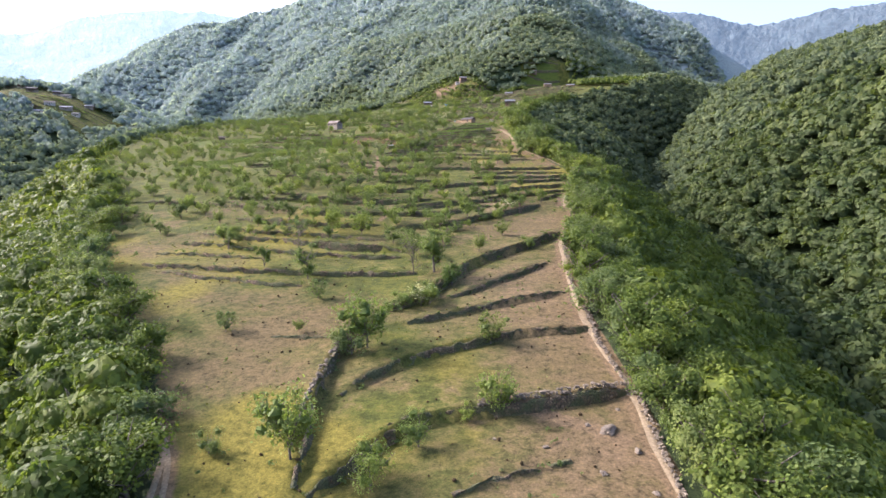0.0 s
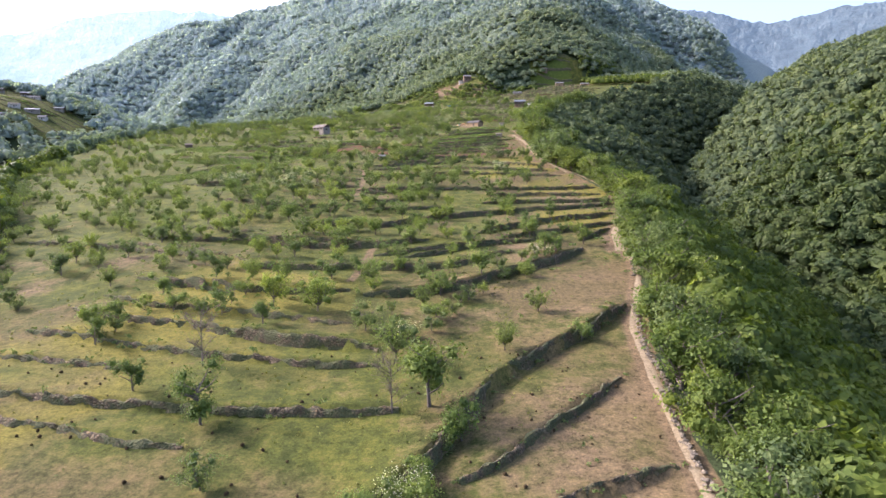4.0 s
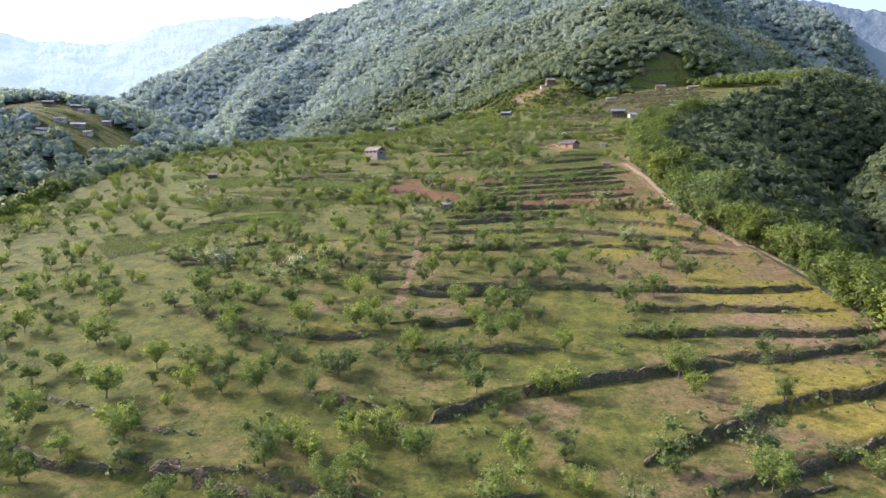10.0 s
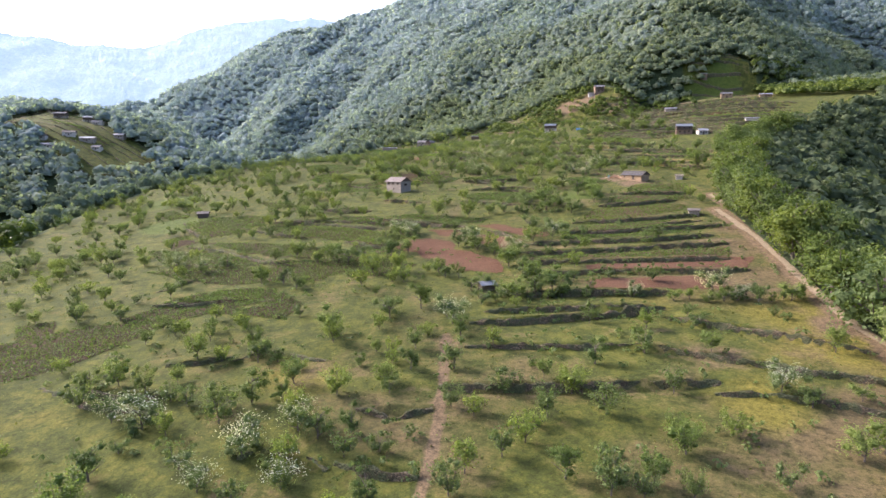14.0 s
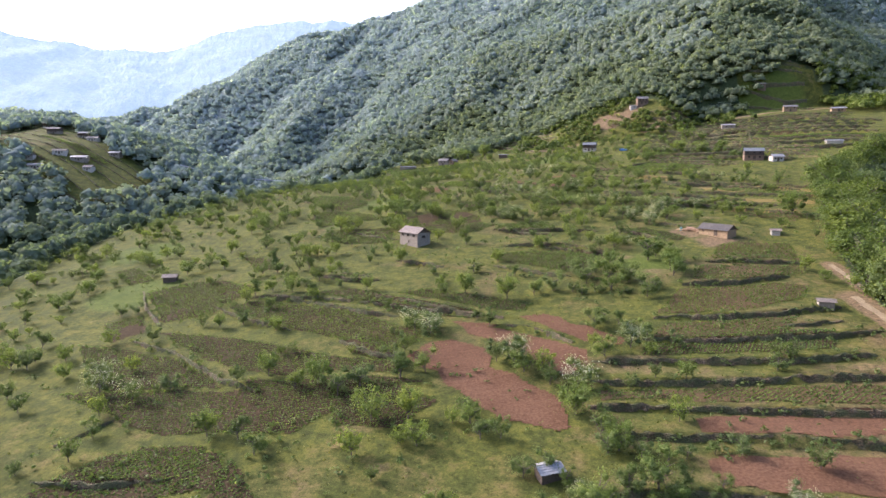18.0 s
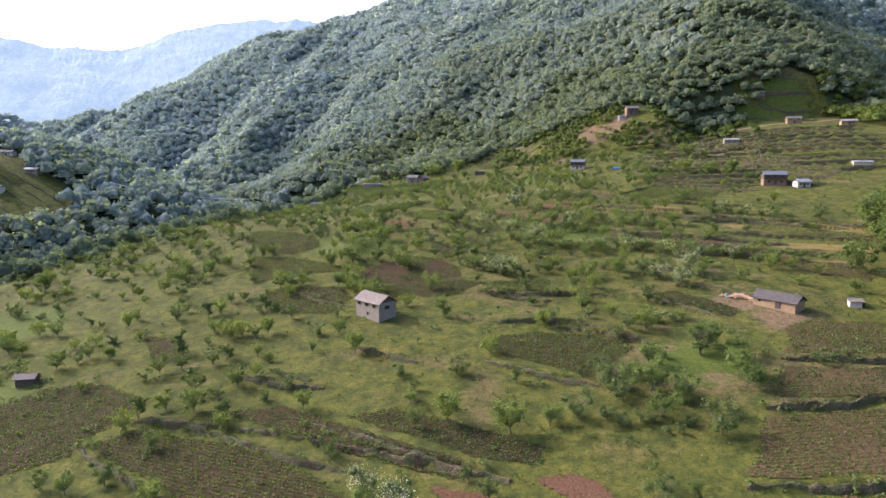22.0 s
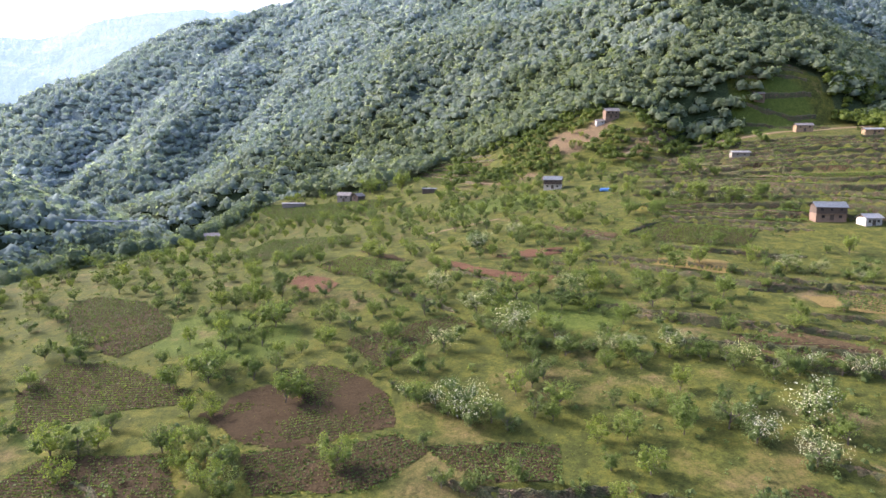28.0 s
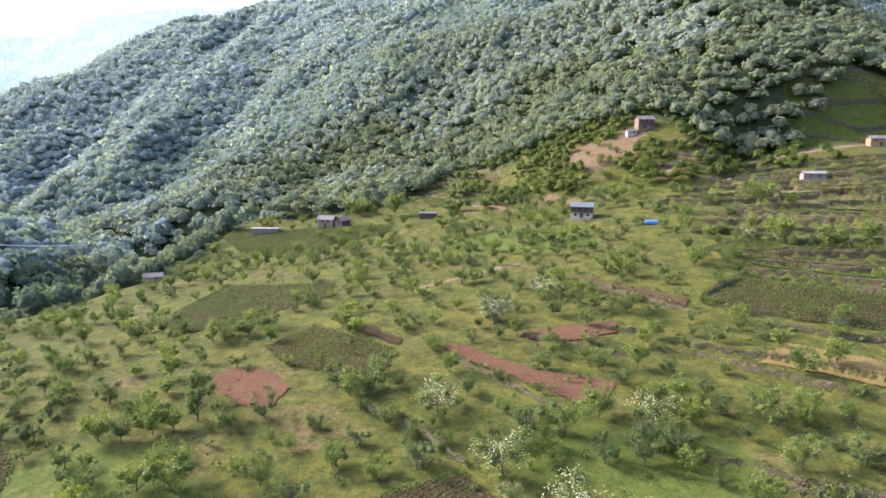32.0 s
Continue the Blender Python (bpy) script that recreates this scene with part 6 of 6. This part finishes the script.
def window(parent, x, y, z, w, h, along, frame_mat):
    """A framed window on an outer wall, its dark inside painted on a solid pane; along: 0 for a wall facing -y, 1 for
    one facing +x, 2 for one facing -x.
    """
    rz = (0, 90, -90)[along]
    base = pose(x, y, z, 0, 0, rz)
    bm = bmesh.new()
    for cx, cz, sx, sz in ((0, h / 2, w + 0.2, 0.1), (0, -h / 2, w + 0.2, 0.1), (-w / 2, 0, 0.1, h), (w / 2, 0, 0.1, h), (0, 0, 0.05, h)):
        bmesh.ops.create_cube(bm, size=1, matrix=base @ pose(cx, -0.04, cz) @ Matrix.Diagonal((sx, 0.12, sz, 1)))
    win = part("window", bm, frame_mat, parent, "dark wooden window")
    bm = bmesh.new()
    bmesh.ops.create_cube(bm, size=1, matrix=base @ pose(0, -0.005, 0) @ Matrix.Diagonal((w, 0.02, h, 1)))
    part("pane", bm, VOID, win)


def house(name, label, x, y, rz, size, rise, wall, roof, windows=(), door=None, upper=None, porch=0.0, courses=9, sunk=0.5, group=""):
    """A gabled house with its front to -y: size is length, depth and wall height. windows: (face, along, z, w, h)."""
    length, depth, tall = size
    rng_ = np.random.default_rng(int(abs(x * 7 + y * 3)))
    root = tagged(new(name), label, "house", group)
    a = radians(rz)
    zs = [ground_z(x + u * length / 2 * math.cos(a) - v * depth / 2 * math.sin(a), y + u * length / 2 * math.sin(a) + v * depth / 2 * math.cos(a)) for u in (-1, 1) for v in (-1, 1)]
    base = sum(zs) / 4
    drop = base - min(zs) + sunk
    root.matrix_world = pose(x, y, base, 0, 0, rz)
    bm = bmesh.new()
    low = tall if not upper else tall * 0.5
    box(bm, 0, 0, (low - drop) / 2, length, depth, low + drop, bevel=0.03)
    part("wall", bm, wall, root)
    if upper:
        bm = bmesh.new()
        box(bm, 0, 0, low + (tall - low) / 2, length + 0.06, depth + 0.06, tall - low, bevel=0.03)
        part("upper_wall", bm, upper, root, "upper storey wall")
        bm = bmesh.new()
        box(bm, 0, -depth / 2 - 0.35, low, length + 0.3, 0.75, 0.12, bevel=0.02)
        balcony = part("balcony", bm, TIMBER, root, "narrow timber balcony")
        for k in range(7):
            bm = bmesh.new()
            box(bm, -length / 2 + k * length / 6, -depth / 2 - 0.66, low + 0.45, 0.08, 0.08, 0.9)
            part("post", bm, TIMBER, balcony)
        bm = bmesh.new()
        box(bm, 0, -depth / 2 - 0.66, low + 0.9, length + 0.2, 0.09, 0.09)
        part("rail", bm, TIMBER, balcony)
    for s in (-1, 1):
        bm = bmesh.new()
        vs = [bm.verts.new((s * (length / 2 - 0.1 + d), yy, zz)) for d in (-0.1, 0.1) for yy, zz in ((-depth / 2, tall), (depth / 2, tall), (0, tall + rise * 0.97))]
        bm.faces.new(vs[:3]), bm.faces.new(vs[3:][::-1])
        for i in range(3):
            j = (i + 1) % 3
            bm.faces.new((vs[i], vs[3 + i], vs[3 + j], vs[j]))
        bmesh.ops.recalc_face_normals(bm, faces=bm.faces)
        part("gable", bm, TIMBER if not upper else upper, root)
    me = bpy.data.meshes.new("roof")
    bm = bmesh.new()
    box(bm, 0, 0, tall + rise + 0.06, length + 0.9, 0.22, 0.1, bevel=0.03)
    bm.to_mesh(me), bm.free()
    me.materials.append(roof)
    top = new("roof", me)
    top.parent = root
    for s in (-1, 1):
        slope = part("roof_slope", roof_slope(length, depth / 2, rise, 0.55 + (porch if s < 0 else 0), s, courses, rng_), roof, top)
        slope.location = (0, 0, tall + rise)
    for face, along, z, w, h in windows:
        if face == 0:
            window(root, along, -depth / 2 - (0.03 if upper else 0), z, w, h, 0, TIMBER)
        elif face == 1:
            window(root, length / 2 + (0.03 if upper else 0), along, z, w, h, 1, TIMBER)
        else:
            window(root, -length / 2 - (0.03 if upper else 0), along, z, w, h, 2, TIMBER)
    if door is not None:
        bm = bmesh.new()
        box(bm, door, -depth / 2 - 0.03, 0.85, 0.95, 0.1, 1.75, bevel=0.02)
        leaf = part("door", bm, TIMBER, root, "dark plank door")
        bm = bmesh.new()
        for cx, sx, cz, sz in ((-0.55, 0.12, 0.9, 1.9), (0.55, 0.12, 0.9, 1.9), (0, 1.2, 1.85, 0.14)):
            box(bm, door + cx, -depth / 2 - 0.05, cz, sx, 0.16, sz)
        part("door_frame", bm, TIMBER, leaf)
    if porch:
        for k in (-1, 0, 1):
            bm = bmesh.new()
            px = length / 2 * 0.92 * k
            box(bm, px, -depth / 2 - porch * 0.9, (tall - 0.2 - drop) / 2, 0.16, 0.16, tall - 0.4 + drop, bevel=0.02)
            part("post", bm, TIMBER, root)
    return root


house("stone_house", "two-storey grey stone house with a weathered slate roof", -80.4, 474.3, -36, (10.0, 6.0, 4.5), 1.8, GREY_STONE, PALE_ROOF,
      ((0, -3.4, 3.5, 1.25, 0.8), (0, -0.2, 3.5, 1.25, 0.8), (0, 3.0, 3.5, 1.25, 0.8), (0, 0.2, 1.2, 0.5, 0.7), (1, -0.2, 3.1, 1.5, 0.8)))
house("mud_longhouse", "long low ochre mud-walled house with dark slate roof", 23.2, 476.8, -44, (10.2, 5.2, 2.1), 1.5, MUD_WALL, DARK_SLATE,
      ((0, -3.5, 1.3, 0.6, 0.5),), door=1.0, courses=10)
house("farmhouse", "two-storey farmhouse with blue-grey tin roof and balcony", 72.0, 621.5, -6, (9.5, 5.5, 4.6), 1.5, BRICK_RED, BLUE_TIN,
      ((0, -3, 3.6, 0.9, 0.9), (0, 0, 3.6, 0.9, 0.9), (0, 3, 3.6, 0.9, 0.9), (0, -2.5, 1.2, 0.9, 0.9), (0, 2.8, 1.2, 0.9, 0.9)), door=0.2, upper=TIMBER, courses=6)
house("farm_annex", "small whitewashed farm annex with pale tin roof", 81.5, 614.5, 12, (6.0, 4.0, 2.6), 1.1, WHITEWASH, WHITE_TIN,
      ((0, -1.6, 1.4, 0.8, 0.8), (0, 1.6, 1.4, 0.8, 0.8)), door=0.0, courses=5)
house("white_house", "two-storey house, whitewashed below, with grey tin roof", -12.3, 708.5, -12, (8.5, 5.5, 4.6), 1.5, WHITEWASH, BLUE_TIN,
      ((0, -2.8, 3.6, 0.9, 0.9), (0, -0.6, 3.6, 0.9, 0.9), (0, 1.6, 3.6, 0.9, 0.9), (0, -2.4, 1.3, 0.8, 0.8), (0, 2.4, 1.3, 0.8, 0.8)), door=0.0, upper=TIMBER, courses=6)
house("hilltop_house", "two-storey brown house on a bare knoll", 31.0, 791.5, 8, (8.5, 5.5, 4.6), 1.7, BRICK_RED, SLATE,
      ((0, -2.4, 3.5, 0.9, 0.9), (0, 0, 3.5, 0.9, 0.9), (0, 2.4, 3.5, 0.9, 0.9), (0, 2.2, 1.2, 0.8, 0.8)), door=-1.0, upper=BRICK_RED, courses=6, sunk=3.0)
house("hilltop_annex", "low whitewashed lean-to beside the hilltop house", 23.8, 788.5, 8, (5.0, 3.0, 2.2), 0.8, WHITEWASH, SLATE, ((0, 1, 1.2, 0.7, 0.7),), courses=4, sunk=3.0)
house("field_hut", "low stone hut with pale tin roof among terraces", 82.0, 723.0, -4, (8.5, 4.0, 2.3), 0.7, GREY_STONE, WHITE_TIN, ((0, -1.5, 1.2, 0.7, 0.6), (0, 1.8, 1.2, 0.7, 0.6)), courses=4)
house("upper_house", "brown farmhouse beside the track with grey roof", 136.5, 773.0, -5, (9.0, 5.0, 3.6), 1.3, MUD_WALL, SLATE, ((0, -2.5, 2.6, 0.8, 0.8), (0, 2.5, 2.6, 0.8, 0.8)), door=0.0, courses=5)
house("terrace_hut", "small timber hut with brown roof above the green terraces", 124.5, 806.0, -4, (6.0, 3.5, 2.2), 0.9, BRICK_RED, PALE_ROOF, ((0, 1, 1.2, 0.6, 0.6),), courses=4, sunk=1.5)
house("grey_barn", "grey timber barn with slate roof at the wood's edge", -128.0, 755.5, -10, (8.0, 5.0, 3.8), 1.6, GREY_STONE, SLATE, ((0, -1.5, 2.6, 0.9, 0.9), (0, 1.5, 2.6, 0.9, 0.9)), door=0.0, courses=6)
house("grey_shed", "grey plank shed with pale gable roof", -119.5, 752.5, 60, (6.0, 4.5, 2.8), 1.4, TIMBER, SLATE, ((2, 0, 1.6, 1.2, 1.0),), courses=5)
house("long_shed", "long low shed with pale flat tin roof", -158.5, 754.5, 4, (13.0, 4.0, 2.2), 0.3, GREY_STONE, WHITE_TIN, courses=4)
house("slope_hut", "small hut with grey roof on the slope's edge", -175.0, 681.0, 25, (6.0, 4.0, 2.2), 1.0, GREY_STONE, SLATE, ((0, 1, 1.2, 0.6, 0.6),), courses=4)
house("tin_shed", "open shed with blue-grey tin roof", -77.0, 744.0, -5, (7.5, 4.0, 2.3), 0.4, TIMBER, BLUE_TIN, courses=4)
house("white_tin_shed", "shed with bright pale tin roof beside the wood", 118.0, 640.0, -6, (8.0, 4.0, 1.5), 0.5, WHITEWASH, WHITE_TIN, courses=4)
house("roadside_house", "low house with pale roof by the track", 160.0, 748.0, -8, (9.0, 4.5, 2.6), 0.8, MUD_WALL, WHITE_TIN, ((0, 2, 1.4, 0.8, 0.8),), door=0.0, courses=4)
house("stone_hut", "tiny stone field hut with slab roof", 34.0, 416.0, -8, (3.2, 2.4, 1.4), 0.4, GREY_STONE, PALE_ROOF, courses=4)
house("stone_hut", "tiny stone field hut by the longhouse", 41.5, 478.5, -8, (2.6, 2.2, 1.6), 0.4, WHITEWASH, PALE_ROOF, courses=4)
house("field_shelter", "small tumbledown shelter with pale sheet roof", -27.5, 349.0, 30, (3.4, 2.6, 1.6), 0.5, TIMBER, WHITE_TIN, courses=4)
house("field_shelter", "small plank shelter with pink-grey roof among orchards", -155.0, 437.0, 20, (4.0, 3.0, 1.8), 0.6, TIMBER, PALE_ROOF, courses=4)
for k, (hx, hy, rz, ln, rf, up) in enumerate(((-411, 680, 20, 12, WHITE_TIN, 0), (-428, 679, 25, 10, PALE_ROOF, 0), (-435, 723, 15, 9, SLATE, 0), (-401, 708, 10, 9, WHITE_TIN, 0), (-424, 651, 30, 10, BLUE_TIN, 0),
                                            (-448, 728, 20, 10, BLUE_TIN, 1), (-475, 724, 15, 11, SLATE, 1), (-500, 745, 20, 10, SLATE, 1), (-534, 771, 25, 12, BLUE_TIN, 1), (-560, 785, 20, 11, SLATE, 1),
                                            (-440, 660, 20, 10, PALE_ROOF, 0), (-396, 672, 12, 7, SLATE, 0))):
    house("village_house", "small village house with sheet or slate roof across the valley", hx, hy, rz, (ln, 5.5, 4.4 if up else 2.8), 1.2, WHITEWASH if k % 3 else GREY_STONE, rf,
          ((0, -2, 1.5, 0.9, 0.9), (0, 2, 1.5, 0.9, 0.9)), door=0.0, upper=TIMBER if up else None, courses=4, sunk=2.0, group="village houses")
house("ridge_building", "pale-roofed building on the far wooded slope", -729.0, 1322.0, 20, (20, 8, 4), 0.8, WHITEWASH, WHITE_TIN, courses=4, sunk=4.0)


def log_pile(x, y, rz, count, spread):
    root = tagged(new("timber_pile"), "heap of freshly cut orange timber beside the house", "timber")
    root.matrix_world = pose(x, y, ground_z(x, y), 0, 0, rz)
    lr = np.random.default_rng(3)
    for k in range(count):
        bm = bmesh.new()
        u, v = lr.normal(0, spread), lr.normal(0, spread * 0.45)
        m = pose(u, v, 0.15 + max(0, 1.1 - abs(u) * 0.45) * lr.uniform(0, 1), lr.uniform(-12, 12), lr.uniform(-18, 18), lr.uniform(-60, 60)) @ Matrix.Diagonal((lr.uniform(1.2, 2.6), 0.22, 0.14, 1))
        bmesh.ops.create_cube(bm, size=1, matrix=m)
        part("plank", bm, CUT_WOOD, root)
    return root


log_pile(15.8, 483.0, -30, 70, 1.7)
bm = bmesh.new()
bmesh.ops.create_cone(bm, cap_ends=True, segments=14, radius1=0.42, radius2=0.4, depth=1.2, matrix=pose(12.9, 483.5, ground_z(12.9, 483.5) + 0.58))
bmesh.ops.bevel(bm, geom=[e for e in bm.edges if e.calc_face_angle(0) > 1], offset=0.05, segments=2, affect="EDGES")
tagged(part("water_drum", bm, TEAL), "teal plastic water drum beside the timber pile", "drum")
bm = bmesh.new()
box(bm, 0, 0, 0.7, 5.2, 2.6, 1.4, bevel=0.25)
for v in bm.verts:
    if v.co.z > 1:
        v.co.z += 0.45 * (1 - abs(v.co.y)) + 0.12 * math.sin(v.co.x * 3)
tarp = part("blue_tarpaulin", bm, TARP)
tarp.matrix_world = pose(9.4, 687.5, ground_z(9.4, 687.5) - 0.1, 0, 0, -10)
tagged(tarp, "blue tarpaulin draped over a low heap in a field", "tarpaulin")

# footbridge cable across the valley
a, b_ = Vector((-352, 724, 101)), Vector((-270, 779, 86))
v, f = tube([a.lerp(b_, s) - Vector((0, 0, 14 * s * (1 - s))) for s in np.linspace(0, 1, 30)], [0.35] * 30, 6)
tagged(mesh_object("suspension_bridge", v, f, STEEL, smooth=True), "long sagging suspension footbridge across the valley", "bridge")

# boulders on the turf
def boulder(x, y, r, seed):
    bm = bmesh.new()
    bmesh.ops.create_icosphere(bm, subdivisions=3, radius=1)
    off = Vector((seed * 7.3, seed * 1.7, 0))
    for v in bm.verts:
        v.co *= 0.8 + 0.45 * noise.noise(v.co * 1.1 + off) + 0.12 * noise.noise(v.co * 4 + off)
        v.co.z *= 0.7
    ob = part("boulder", bm, STONE)
    ob.matrix_world = pose(x, y, ground_z(x, y) + r * 0.15, 0, 0, seed * 37) @ Matrix.Diagonal((r * 1.3, r, r, 1))
    return tagged(ob, "weathered grey boulder lying on the turf", "boulder", "boulders")


for k, (x, y, r) in enumerate(((22.4, 74.5, 1.1), (24.8, 69.9, 0.6), (19.5, 66.0, 0.5), (25.2, 80.0, 0.35), (13.5, 71.0, 0.4), (20, 76, 0.4), (7.2, 73, 0.3), (24.5, 62.5, 0.45))):
    boulder(x, y, r, k + 1)


# low dry-stone wall along the rim path, stone by stone
def stone_mesh(seed):
    bm = bmesh.new()
    bmesh.ops.create_cube(bm, size=1)
    sr = random.Random(seed)
    bmesh.ops.bevel(bm, geom=list(bm.edges), offset=0.14, segments=1, affect="EDGES")
    for v in bm.verts:
        v.co += Vector([sr.uniform(-0.07, 0.07) for _ in range(3)])
    me = bpy.data.meshes.new("stone")
    bm.to_mesh(me), bm.free()
    me.materials.append(STONE)
    return me


STONES = [stone_mesh(i) for i in range(6)]


def rim_wall(line, count, tall, label):
    q = smooth_line(line, 0.8)
    root = tagged(new("dry_stone_wall"), label, "wall")
    sr = np.random.default_rng(8)
    for k in range(count):
        i = int(sr.integers(len(q)))
        x, y = q[i] + sr.normal(0, 0.2, 2)
        ob = new("stone", STONES[int(sr.integers(6))])
        ob.parent = root
        s = sr.uniform(0.2, 0.46)
        ob.matrix_basis = pose(x, y, ground_z(x, y) + sr.uniform(0.05, tall), sr.uniform(-20, 20), sr.uniform(-20, 20), sr.uniform(0, 360)) @ Matrix.Diagonal((s * 1.35, s, s * 0.7, 1))
    return root


rim_wall(((27.2, 62), (28.4, 74), (29.2, 84)), 130, 0.5, "low tumbled dry-stone wall edging the rim path")
rim_wall(((28.2, 84), (27.8, 100), (28.8, 112), (28.8, 126), (30.6, 140)), 290, 0.6, "low dry-stone wall edging the sunken rim path")
rim_wall(((31.8, 140), (32.4, 152), (34.5, 162), (36, 170)), 150, 0.6, "dry-stone wall bordering the path bend")
rim_wall(((41, 186), (46, 205), (49, 222), (57, 244)), 220, 0.5, "tumbled stones along the rocky rim path")
rim_wall(((6, 79.3), (14, 81.3), (22, 83.3), (28, 85)), 170, 0.9, "rough stone facing of a terrace wall")
rim_wall(((-18.4, 70), (-18.2, 83), (-17, 93), (-16.4, 101)), 170, 1.1, "rough stone facing of a terrace bank")
